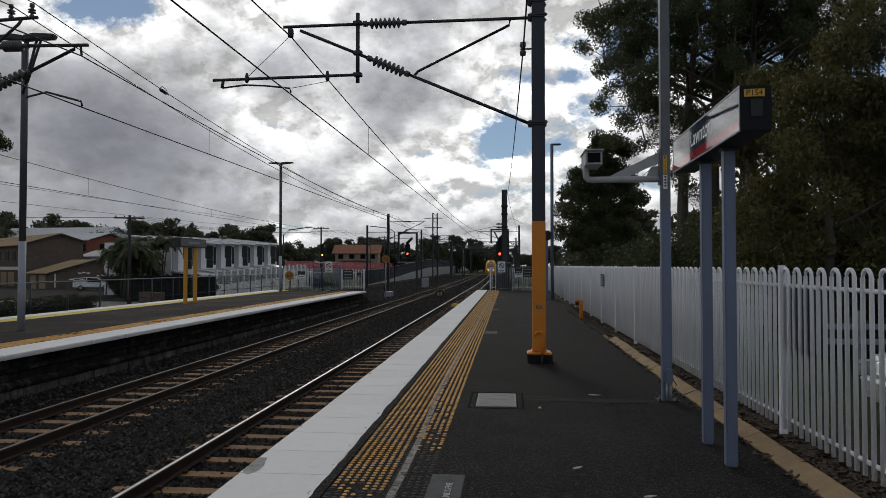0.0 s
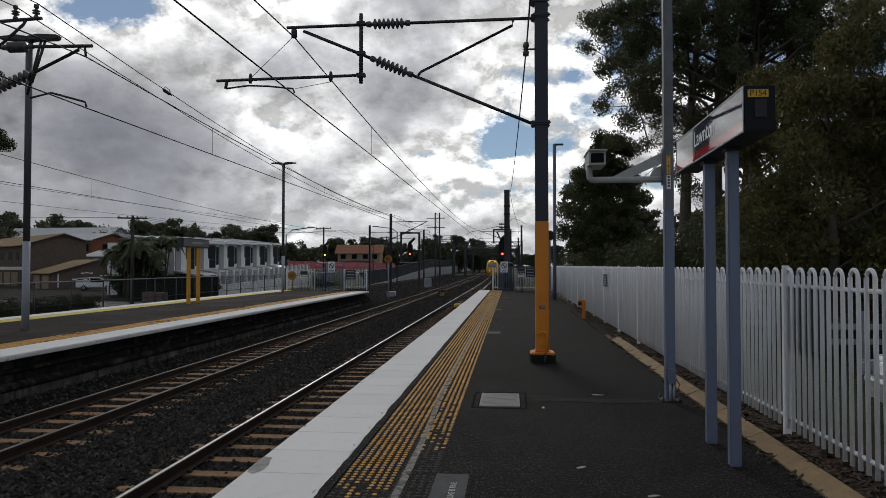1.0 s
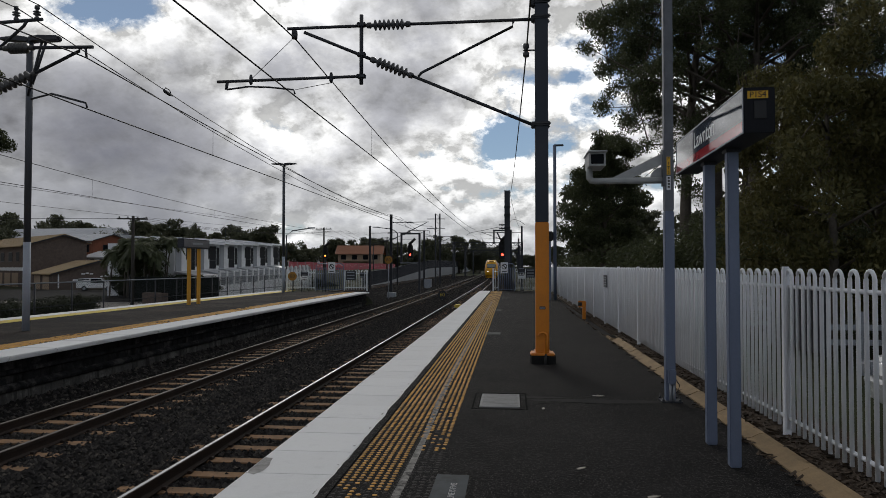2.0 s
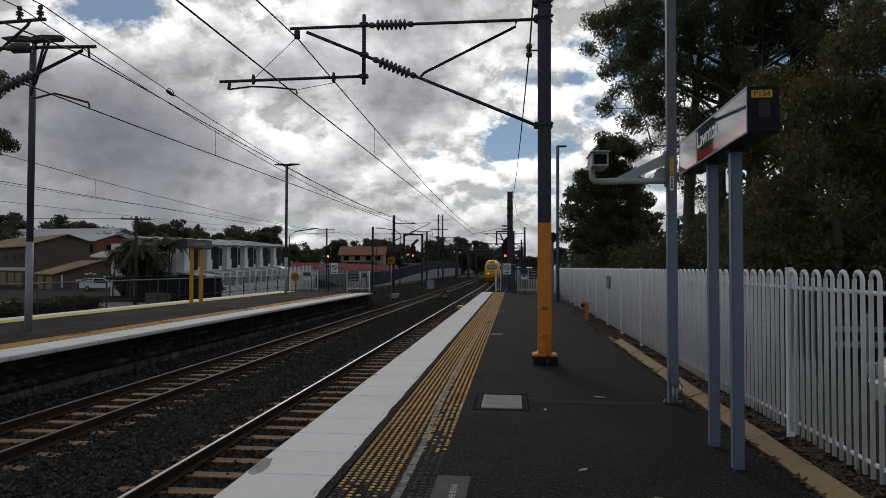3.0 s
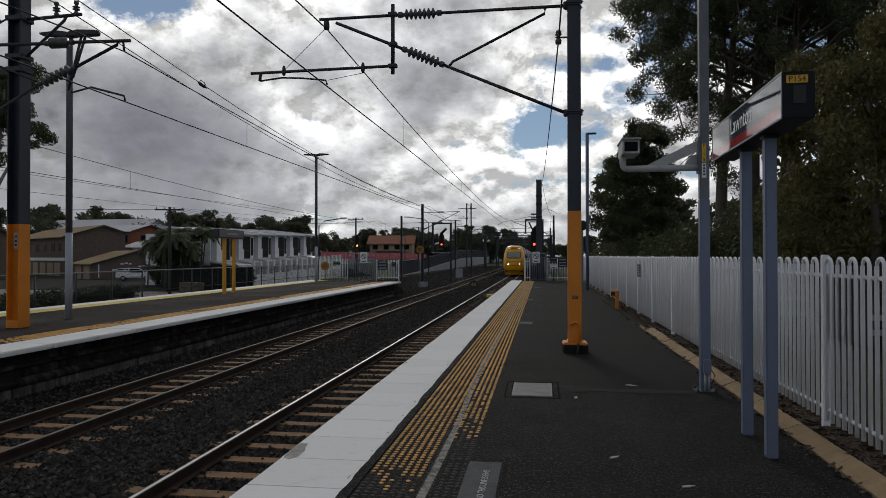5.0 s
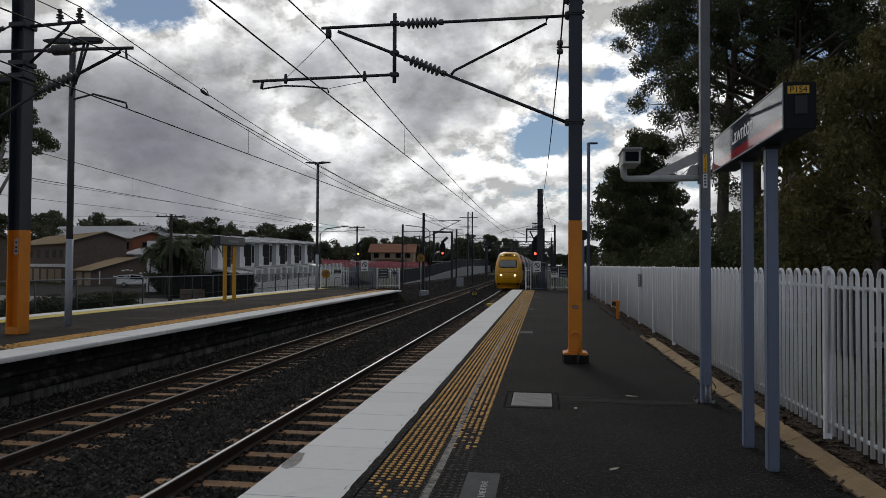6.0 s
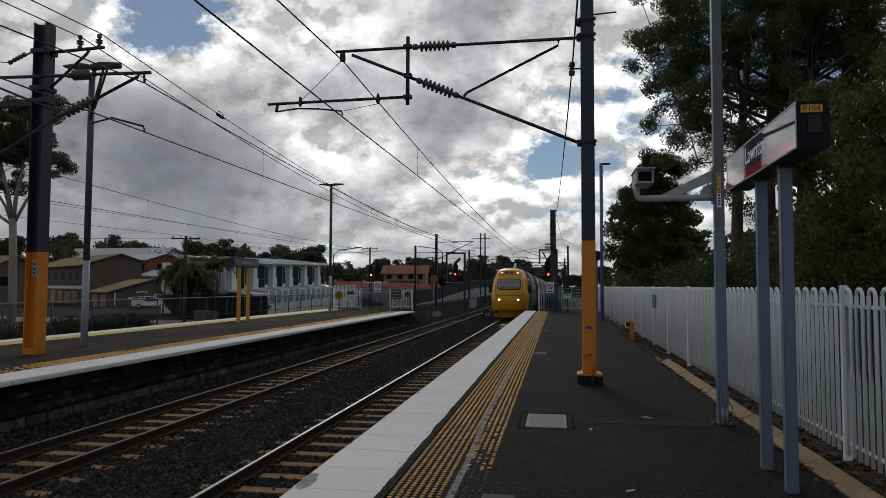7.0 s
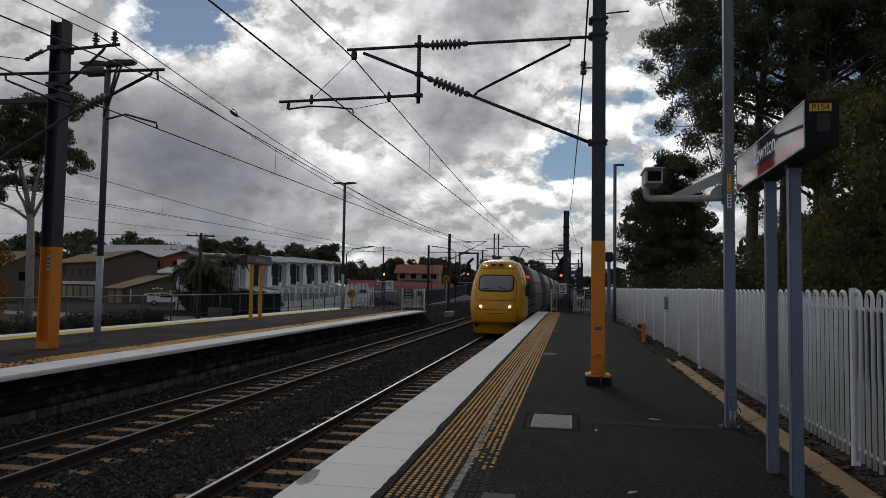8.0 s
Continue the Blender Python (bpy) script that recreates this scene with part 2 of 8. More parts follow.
STEEL_DARK = material("dark_steel", (0.030, 0.033, 0.042), 0.55, 0.1, 0.2, 3, 60, 0.1, dirt=(0.05, 0.045, 0.04), dirt_amount=0.3)
BLUE_GREY = material("blue_grey_paint", (0.15, 0.185, 0.27), 0.5, 0, 0.1, 2, 50, 0.08, dirt=(0.11, 0.13, 0.18), dirt_amount=0.4, dirt_scale=2)
GALV = material("galvanised_steel", (0.30, 0.32, 0.35), 0.5, 0.4, 0.15, 5, 60, 0.08)
POLE_GALV = material("dull_galvanised_pole", (0.155, 0.165, 0.185), 0.6, 0.2, 0.18, 4, 40, 0.08, dirt=(0.09, 0.095, 0.105), dirt_amount=0.4, dirt_scale=3)
# pale camera paint turned mid-grey: the dimness of backlighting is put into it
CAM_BACKLIT = material("backlit_camera_paint", (0.42, 0.43, 0.43), 0.55, 0, 0.08, 3, 50, 0.03, dirt=(0.2, 0.2, 0.19), dirt_amount=0.3, dirt_scale=5)
POLE_LIGHT = material("pale_blue_pole_paint", (0.36, 0.40, 0.47), 0.5, 0, 0.1, 2, 50, 0.05)
POLE_DARK = material("weathered_pole_paint", (0.065, 0.072, 0.088), 0.55, 0, 0.15, 2, 50, 0.05)
ORANGE = material("orange_paint", (0.70, 0.235, 0.012), 0.5, 0, 0.12, 2, 40, 0.1, dirt=(0.30, 0.12, 0.03), dirt_amount=0.35, dirt_scale=2)
BARE_STUD = material("bare_stud_rubber", (0.022, 0.020, 0.019), 0.75, 0, 0.3, 8, 80, 0.2, spec=0.25)
YELLOW = material("yellow_paint", (0.56, 0.30, 0.062), 0.6, 0, 0.15, 6, 60, 0.15, dirt=(0.17, 0.105, 0.045), dirt_amount=0.6, dirt_scale=5, piece=0.18, spec=0.25)
YELLOW_LINE = material("yellow_line_paint", (0.62, 0.47, 0.05), 0.7, 0, 0.12, 3, 60, 0.15, dirt=(0.3, 0.24, 0.06), dirt_amount=0.4)
WHITE_STEEL = material("white_powder_coat", (0.84, 0.86, 0.90), 0.45, 0, 0.04, 2, 50, 0.03, dirt=(0.5, 0.5, 0.5), dirt_amount=0.25, dirt_scale=2)
WHITE_WALL = material("white_render", (0.80, 0.81, 0.83), 0.8, 0, 0.06, 0.8, 10, 0.1, dirt=(0.5, 0.5, 0.5), dirt_amount=0.3)
GREY_CLADDING = material("grey_cladding", (0.30, 0.315, 0.34), 0.7, 0, 0.08, 0.8, 10, 0.1)
WHITE_ROOF = material("pale_metal_roof", (0.52, 0.53, 0.56), 0.5, 0.1, 0.08, 0.8, 10, 0.1)
BROWN_BRICK = material("brown_brick", (0.135, 0.105, 0.09), 0.9, 0, 0.25, 2.5, 9, 0.3, spec=0.2)
RED_BRICK = material("red_brick", (0.24, 0.095, 0.06), 0.9, 0, 0.2, 2.5, 9, 0.3, spec=0.2)
TAN_ROOF = material("tan_tile_roof", (0.27, 0.19, 0.095), 0.8, 0, 0.2, 3, 9, 0.4)
ORANGE_ROOF = material("terracotta_tile_roof", (0.30, 0.135, 0.08), 0.8, 0, 0.2, 3, 9, 0.4)
BEIGE = material("beige_render", (0.36, 0.27, 0.19), 0.85, 0, 0.1, 1, 10, 0.1)
GLASS_DARK = material("window_glass", (0.010, 0.012, 0.015), 0.42, 0, 0.1, 2, 20, 0.0, spec=0.03)
BITUMEN = material("bitumen", (0.012, 0.012, 0.012), 0.98, 0, 0.4, 6, 80, 0.4, spec=0.02)
SIGN_BLACK = material("sign_case_black", (0.010, 0.011, 0.015), 0.6, 0, 0.3, 3, 40, 0.05, spec=0.2)
BLACK = material("black_plastic", (0.012, 0.012, 0.013), 0.55, 0, 0.2, 6, 50, 0.1)
MAST_BLUE = material("mast_blue_grey", (0.020, 0.026, 0.042), 0.5, 0, 0.15, 3, 40, 0.1, dirt=(0.05, 0.052, 0.06), dirt_amount=0.3, dirt_scale=2)
CHARCOAL = material("charcoal_paint", (0.022, 0.025, 0.035), 0.5, 0, 0.15, 3, 40, 0.1)
GRASS = material("rough_grass", (0.026, 0.032, 0.013), 0.95, 0, 0.5, 0.8, 25, 0.8, dirt=(0.045, 0.037, 0.022), dirt_amount=0.5, dirt_scale=0.4, spec=0.1)
MULCH = material("bark_mulch", (0.05, 0.036, 0.026), 0.95, 0, 0.5, 9, 60, 0.9, piece=0.4, spec=0.1)
BARK = material("grey_bark", (0.11, 0.095, 0.08), 0.95, 0, 0.35, 3, 20, 0.6, spec=0.15)
PALE_BARK = material("pale_gum_bark", (0.34, 0.31, 0.28), 0.9, 0, 0.3, 2, 14, 0.4, dirt=(0.16, 0.13, 0.11), dirt_amount=0.6, dirt_scale=1.2, spec=0.15)
INSULATOR = material("grey_insulator", (0.07, 0.07, 0.075), 0.35, 0, 0.1, 6, 40, 0.05)
WIRE = material("copper_wire", (0.02, 0.02, 0.021), 0.6, 0.3, 0.1, 6, 40, 0.0)


def streaked_concrete(name, base, pale, black):
    """Old concrete: run-off streaks downwards, pale leached blotches and black grime."""
    m = bpy.data.materials.new(name)
    m.use_nodes = True
    tr = m.node_tree
    bs = tr.nodes["Principled BSDF"]
    co = tr.nodes.new("ShaderNodeTexCoord")
    info = tr.nodes.new("ShaderNodeObjectInfo")

    def noisy(scale, detail, stretch, rough=0.62):
        shift = tr.nodes.new("ShaderNodeVectorMath")
        shift.operation = "MULTIPLY_ADD"
        tr.links.new(info.outputs["Random"], shift.inputs[0])
        shift.inputs[1].default_value = (37.0, 17.0, 9.0)
        mp = tr.nodes.new("ShaderNodeMapping")
        mp.inputs["Scale"].default_value = stretch
        tr.links.new(co.outputs["Object"], mp.inputs[0])
        tr.links.new(mp.outputs[0], shift.inputs[2])
        n = nodes_of(tr, "ShaderNodeTexNoise", Scale=scale, Detail=detail, Roughness=rough)
        tr.links.new(shift.outputs[0], n.inputs["Vector"])
        return n.outputs[0]

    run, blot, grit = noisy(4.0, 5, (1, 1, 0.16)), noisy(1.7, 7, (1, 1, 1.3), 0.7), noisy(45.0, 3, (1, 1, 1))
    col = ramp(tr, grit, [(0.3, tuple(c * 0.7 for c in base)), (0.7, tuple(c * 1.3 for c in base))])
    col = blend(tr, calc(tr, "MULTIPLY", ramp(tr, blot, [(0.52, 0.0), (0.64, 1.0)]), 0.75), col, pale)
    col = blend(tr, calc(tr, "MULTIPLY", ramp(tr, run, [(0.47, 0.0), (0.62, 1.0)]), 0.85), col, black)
    tr.links.new(col, bs.inputs["Base Color"])
    bs.inputs["Roughness"].default_value = 0.93
    bs.inputs["Specular IOR Level"].default_value = 0.06
    bp = tr.nodes.new("ShaderNodeBump")
    bp.inputs["Strength"].default_value, bp.inputs["Distance"].default_value = 0.5, 0.012
    tr.links.new(calc(tr, "ADD", blot, calc(tr, "MULTIPLY", grit, 0.5)), bp.inputs["Height"])
    tr.links.new(bp.outputs[0], bs.inputs["Normal"])
    return m


# the upper wall's base is about a quarter as bright as the panels'
WALL_UPPER = streaked_concrete("dark_wall_concrete", (0.022, 0.022, 0.023), (0.095, 0.091, 0.087), (0.008, 0.008, 0.008))
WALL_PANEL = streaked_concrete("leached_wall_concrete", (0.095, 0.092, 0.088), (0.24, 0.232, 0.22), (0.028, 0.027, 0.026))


def leaf_material(name, base, tip):
    if name in MATS:
        return MATS[name]
    m = bpy.data.materials.new(name)
    m.use_nodes = True
    tr = m.node_tree
    bs = tr.nodes["Principled BSDF"]
    geo = tr.nodes.new("ShaderNodeNewGeometry")
    tr.links.new(ramp(tr, geo.outputs["Random Per Island"], [(0.0, base), (1.0, tip)]), bs.inputs["Base Color"])
    bs.inputs["Roughness"].default_value = 0.6
    bs.inputs["Specular IOR Level"].default_value = 0.3
    tl = tr.nodes.new("ShaderNodeBsdfTranslucent")
    tl.inputs[0].default_value = (*[c * 1.2 for c in tip], 1)
    mx = tr.nodes.new("ShaderNodeMixShader")
    mx.inputs[0].default_value = 0.25
    tr.links.new(bs.outputs[0], mx.inputs[1])
    tr.links.new(tl.outputs[0], mx.inputs[2])
    tr.links.new(mx.outputs[0], tr.nodes["Material Output"].inputs[0])
    MATS[name] = m
    return m


LEAF_DARK = leaf_material("dark_leaves", (0.030, 0.040, 0.020), (0.095, 0.108, 0.050))
LEAF_OLIVE = leaf_material("olive_leaves", (0.05, 0.055, 0.02), (0.14, 0.125, 0.045))
# haze over distant trees is mixed into this paler, greyer leaf colour
LEAF_HAZED = leaf_material("hazed_leaves", (0.045, 0.052, 0.034), (0.10, 0.105, 0.06))

# ---------------------------------------------------------------- mesh helpers
def box(bm, x0, x1, y0, y1, z0, z1, bevel=0.0):
    vs = [bm.verts.new(p) for p in ((x0, y0, z0), (x1, y0, z0), (x1, y1, z0), (x0, y1, z0), (x0, y0, z1), (x1, y0, z1), (x1, y1, z1), (x0, y1, z1))]
    fs = [bm.faces.new([vs[i] for i in q]) for q in ((3, 2, 1, 0), (4, 5, 6, 7), (0, 1, 5, 4), (1, 2, 6, 5), (2, 3, 7, 6), (3, 0, 4, 7))]
    if bevel:
        es = {e for f in fs for e in f.edges}
        bmesh.ops.bevel(bm, geom=list(es), offset=bevel, segments=2, affect="EDGES", clamp_overlap=True)
    return vs


def prism(bm, outline, axis, a, b):
    """An outline of (u, v) pairs drawn out along an axis: x takes (y, z), y takes (x, z), z takes (x, y)."""
    def at(u, v, w):
        return {"x": (w, u, v), "y": (u, w, v), "z": (u, v, w)}[axis]
    lo, hi = [bm.verts.new(at(u, v, a)) for u, v in outline], [bm.verts.new(at(u, v, b)) for u, v in outline]
    n = len(outline)
    fs = [bm.faces.new((lo[i], lo[(i + 1) % n], hi[(i + 1) % n], hi[i])) for i in range(n)]
    fs += [bm.faces.new(lo[::-1]), bm.faces.new(hi)]
    bmesh.ops.recalc_face_normals(bm, faces=fs)


def tube(bm, pts, r, seg=8, r_end=None):
    """A round bar through points, closed at its ends."""
    pts = [Vector(p) for p in pts]
    rings, n = [], len(pts)
    for i, p in enumerate(pts):
        d = (pts[min(i + 1, n - 1)] - pts[max(i - 1, 0)]).normalized()
        s = d.cross(Vector((0, 0, 1)) if abs(d.z) < 0.95 else Vector((1, 0, 0))).normalized()
        u = s.cross(d)
        rr = r if r_end is None else r + (r_end - r) * i / (n - 1)
        rings.append([bm.verts.new(p + (s * math.cos(a) + u * math.sin(a)) * rr) for a in (2 * math.pi * j / seg for j in range(seg))])
    fs = []
    for a, b in zip(rings, rings[1:]):
        fs += [bm.faces.new((a[j], a[(j + 1) % seg], b[(j + 1) % seg], b[j])) for j in range(seg)]
    for f in fs:
        f.smooth = seg > 5
    fs += [bm.faces.new(rings[0][::-1]), bm.faces.new(rings[-1])]
    bmesh.ops.recalc_face_normals(bm, faces=fs)


def lathe(bm, centre, axis, profile, seg=14):
    """Discs of (distance along the axis, radius) turned round it."""
    c, d = Vector(centre), Vector(axis).normalized()
    s = d.cross(Vector((0, 0, 1)) if abs(d.z) < 0.95 else Vector((1, 0, 0))).normalized()
    u = s.cross(d)
    rings = [[bm.verts.new(c + d * t + (s * math.cos(a) + u * math.sin(a)) * max(r, 1e-4)) for a in (2 * math.pi * j / seg for j in range(seg))] for t, r in profile]
    fs = []
    for a, b in zip(rings, rings[1:]):
        fs += [bm.faces.new((a[j], a[(j + 1) % seg], b[(j + 1) % seg], b[j])) for j in range(seg)]
    for f in fs:
        f.smooth = True
    fs += [bm.faces.new(rings[0][::-1]), bm.faces.new(rings[-1])]
    bmesh.ops.recalc_face_normals(bm, faces=fs)


def mesh_of(name, bm, mat):
    me = bpy.data.meshes.new(name)
    bm.to_mesh(me)
    bm.free()
    me.materials.append(mat)
    return me


def part(name, bm, mat, parent, label=""):
    ob = new(name, mesh_of(name, bm, mat))
    ob.parent = parent
    return tagged(ob, label)


def solid(name, bm, mat, label="", category="", kind="", group=""):
    return tagged(new(name, mesh_of(name, bm, mat)), label, category, group, kind)


def thing(name, place, label, category, group=""):
    """An Empty at a thing's base; its parts are built in its own space."""
    ob = new(name)
    ob.empty_display_size = 0.1
    ob.matrix_basis = place if isinstance(place, Matrix) else pose(*place)
    return tagged(ob, label, category, group)


def raw(name, verts, faces, mat, parent=None, smooth=False):
    me = bpy.data.meshes.new(name)
    me.from_pydata(verts, [], faces)
    me.materials.append(mat)
    if smooth:
        me.polygons.foreach_set("use_smooth", [True] * len(me.polygons))
    me.update()
    ob = new(name, me)
    ob.parent = parent
    return ob


def piece(name, me, parent, m):
    """One of many alike pieces, on shared mesh data."""
    ob = new(name, me)
    ob.parent = parent
    ob.matrix_basis = m
    return ob


def letters(name, text, size, mat, parent, m, depth=0.002, label="", align="CENTER"):
    cu = bpy.data.curves.new(name, "FONT")
    cu.body, cu.size, cu.extrude, cu.align_x, cu.align_y = text, size, depth, align, "CENTER"
    tmp = bpy.data.objects.new(name, cu)
    scene.collection.objects.link(tmp)
    bpy.context.view_layer.update()
    me = bpy.data.meshes.new_from_object(tmp.evaluated_get(bpy.context.evaluated_depsgraph_get()))
    bpy.data.objects.remove(tmp)
    me.materials.clear()
    me.materials.append(mat)
    ob = new(name, me)
    ob.parent = parent
    ob.matrix_basis = m
    return tagged(ob, label)

# ---------------------------------------------------------------- the ground and the railway
RAIL_Z = -0.83
TRACKS = (-3.36, -6.94, -16.4)
EDGE = -1.90                     # edge of the platform that carries the camera
ISLAND_EDGE, ISLAND_BACK = -8.25, -14.55
END_Y = 42.4


def bend(y):
    """The line swings slowly to the left beyond the platforms."""
    return -7.0e-5 * max(0.0, y - 55) ** 2


def ground_height(x, y):
    if x > 2.1:
        z = -0.12 - 0.5 * min(1, (x - 2.1) / 6)
    elif x > -18.5:
        z = -1.32
    else:
        z = -1.2 - 0.75 * min(1, (-18.5 - x) / 14)
    far = max(0.0, min(1.0, (math.hypot(x, y) - 120) / 300))
    z += far * (1.2 + 1.5 * noise.noise((x * 0.006, y * 0.006, 1.0)))
    return z + 0.05 * noise.noise((x * 0.3, y * 0.3, 0.0)) * (1 if x > 2.6 or x < -20 else 0)


def build_ground():
    xs = sorted({round(s * (2.12 + 0.35 * i ** 2.05), 2) for i in range(40) for s in (1,)} | {round(-18.5 - 0.5 * i ** 2.05, 2) for i in range(38)} | {-18.0, -12.0, -6.0, 0.0, 2.0})
    ys = sorted({round(-3 - 1.2 * i ** 2, 2) for i in range(14)} | {round(0.5 * i ** 1.9, 2) for i in range(70)})
    verts = [(x, y, ground_height(x, y)) for y in ys for x in xs]
    n = len(xs)
    faces = [(j * n + i, j * n + i + 1, (j + 1) * n + i + 1, (j + 1) * n + i) for j in range(len(ys) - 1) for i in range(n - 1)]
    ob = raw("ground", verts, faces, GRASS, smooth=True)
    tagged(ob, "uneven dark green grass and bare earth", "ground", kind="structure")


def ballast_height(x):
    """The bed's height: low between the rails of a track, heaped over the sleepers' ends and up against the island's wall."""
    mid = min(abs(x - t) for t in TRACKS)
    z = -1.012 if mid < 0.6 else -1.002 if mid < 1.08 else -0.992 - 0.05 * min(1, (mid - 1.15) / 0.6)
    if -8.6 < x < -7.72:
        z = max(z, -1.0 + 0.19 * min(1, (-7.72 - x) / 0.65))
    return z


def build_ballast():
    # shoulders and the bed between the platforms
    xs = [-18.6 + 0.2 * i for i in range(86)]
    ys = [-6 + 0.5 * i for i in range(100)] + [44 + 4 * i for i in range(80)]
    verts, faces = [], []
    for y in ys:
        for x in xs:
            z = ballast_height(x) + 0.02 * noise.noise((x * 2.1, y * 2.1, 5))
            if -1.85 - x < 0.3 or x < -18:
                z -= 0.1
            verts.append((x, y, z))
    n = len(xs)
    for j in range(len(ys) - 1):
        faces += [(j * n + i, j * n + i + 1, (j + 1) * n + i + 1, (j + 1) * n + i) for i in range(n - 1)]
    bed = raw("ballast", verts, faces, BALLAST_SHADED, smooth=True)
    tagged(bed, "crushed stone bed under the rails, stones' own shade in its dark grey", "ballast", kind="structure")
    # loose stones in the stretch that is passed nearest
    rng = random.Random(4)
    verts, faces = [], []
    for k in range(128000):
        y = 1.2 + 58 * rng.random() ** 1.7 if k < 98000 else 50 + 130 * rng.random() ** 1.4
        x = rng.uniform(-8.42, -2.2) if y < 44 else rng.uniform(-15.5, 0.5)
        if min(abs(x - t - s) for t in TRACKS for s in (-0.567, 0.567)) < 0.07:
            continue
        frac = ((y + 6) / 0.61) % 1.0
        near = min(abs(x - t) for t in TRACKS)
        on_sleeper = frac < 0.17 or frac > 0.83
        if on_sleeper and (near < 0.50 or (near < 1.03 and rng.random() < 0.6)):
            if rng.random() < 0.93:
                continue
        z = ballast_height(x) + 0.004
        r = rng.uniform(0.018, 0.042) * (1 + y / 60) * (1 if y < 60 else 1.3)
        b = len(verts)
        t = rng.random() * 6.3
        x += bend(y)
        for i in range(4):
            a = t + i * 1.571 + rng.uniform(-0.3, 0.3)
            rr = r * rng.uniform(0.7, 1.2)
            verts.append((x + rr * math.cos(a), y + rr * math.sin(a), z + rng.uniform(-0.01, 0.012)))
        verts.append((x + rng.uniform(-0.3, 0.3) * r, y + rng.uniform(-0.3, 0.3) * r, z + r * rng.uniform(0.6, 1.1)))
        faces += [(b + i, b + (i + 1) % 4, b + 4) for i in range(4)]
    stones = raw("ballast_stones", verts, faces, STONE)
    tagged(stones, "loose dark grey crushed stones between the sleepers", "ballast", kind="stuff")


def stone_material():
    m = bpy.data.materials.new("loose_stone")
    m.use_nodes = True
    tr = m.node_tree
    bs = tr.nodes["Principled BSDF"]
    geo = tr.nodes.new("ShaderNodeNewGeometry")
    tr.links.new(ramp(tr, geo.outputs["Random Per Island"], [(0.0, (0.014, 0.0135, 0.0135)), (0.55, (0.042, 0.039, 0.038)), (0.92, (0.075, 0.068, 0.062)), (1.0, (0.12, 0.105, 0.09))]), bs.inputs["Base Color"])
    bs.inputs["Roughness"].default_value = 0.85
    bs.inputs["Specular IOR Level"].default_value = 0.08
    return m


STONE = stone_material()


def rail_outline(x, z):
    half = [(0.036, 0.0), (0.036, -0.035), (0.010, -0.05), (0.009, -0.125), (0.062, -0.140), (0.062, -0.152)]
    return [(x + a, z + b) for a, b in half] + [(x - a, z + b) for a, b in half[::-1]]


def swept(bm, outline, stations):
    """An outline of (x, z) drawn along the line, which bends with the track."""
    rings = [[bm.verts.new((x + bend(y), y, z)) for x, z in outline] for y in stations]
    n = len(outline)
    fs = [bm.faces.new((a[i], a[(i + 1) % n], b[(i + 1) % n], b[i])) for a, b in zip(rings, rings[1:]) for i in range(n)]
    fs += [bm.faces.new(rings[0][::-1]), bm.faces.new(rings[-1])]
    bmesh.ops.recalc_face_normals(bm, faces=fs)


def build_tracks():
    bm = bmesh.new()
    top, bot = 0.10, 0.125
    lo = [bm.verts.new(p) for p in ((-1.05, -bot, -0.20), (1.05, -bot, -0.20), (1.05, bot, -0.20), (-1.05, bot, -0.20))]
    hi = [bm.verts.new(p) for p in ((-1.03, -top, 0.005), (1.03, -top, 0.005), (1.03, top, 0.005), (-1.03, top, 0.005))]
    bm.faces.new(hi)
    for i in range(4):
        bm.faces.new((lo[i], lo[(i + 1) % 4], hi[(i + 1) % 4], hi[i]))
    sleeper = mesh_of("sleeper", bm, SLEEPER)
    bm = bmesh.new()
    box(bm, -0.03, 0.03, -0.035, 0.035, 0.0, 0.035, 0.008)
    clip = mesh_of("rail_clip", bm, RUST)
    rng = random.Random(8)
    for k, tx in enumerate(TRACKS):
        track = thing("railway_track", (tx, 0, 0), "rusty narrow railway track with polished rails on brown sleepers", "track", "tracks")
        stations = [-6, 55] + [55 + 12 * i for i in range(1, 24)]
        for s in (-0.567, 0.567):
            bm = bmesh.new()
            swept(bm, rail_outline(s, RAIL_Z - 0.003), stations)
            rail = part("rail", bm, RUST, track)
            bm = bmesh.new()
            swept(bm, [(s - 0.020, RAIL_Z - 0.003), (s - 0.014, RAIL_Z + 0.0015), (s + 0.014, RAIL_Z + 0.0015), (s + 0.020, RAIL_Z - 0.003)], stations)
            part("running_surface", bm, RAIL_SHINE if k == 0 else RAIL_DULL, rail, "polished top of the rail")
        count = 115 if k < 2 else 40
        first = 0 if k < 2 else 20
        for i in range(first, first + count):
            y = -6 + 0.61 * i
            piece("sleeper", sleeper, track, pose(bend(y) + rng.uniform(-0.01, 0.01), y, RAIL_Z - 0.165, 0, 0, rng.uniform(-0.4, 0.4)))
            if y < 22 and k < 2:
                for s in (-0.567, 0.567):
                    for d in (-0.085, 0.085):
                        piece("rail_clip", clip, track, pose(s + d, y, RAIL_Z - 0.158))
        verts, faces = [], []
        for i in range(first + count, int((300 + 6) / 0.61)):
            y, b = -6 + 0.61 * i, len(verts)
            for z, w in ((-0.20, 0.125), (0.005, 0.10)):
                verts += [(p + bend(y), y + q, RAIL_Z - 0.165 + z) for p, q in ((-1.04, -w), (1.04, -w), (1.04, w), (-1.04, w))]
            faces += [(b + 4, b + 5, b + 6, b + 7)] + [(b + j, b + (j + 1) % 4, b + 4 + (j + 1) % 4, b + 4 + j) for j in range(4)]
        rest = raw("far_sleepers", verts, faces, SLEEPER, track)
        tagged(rest, kind="stuff")


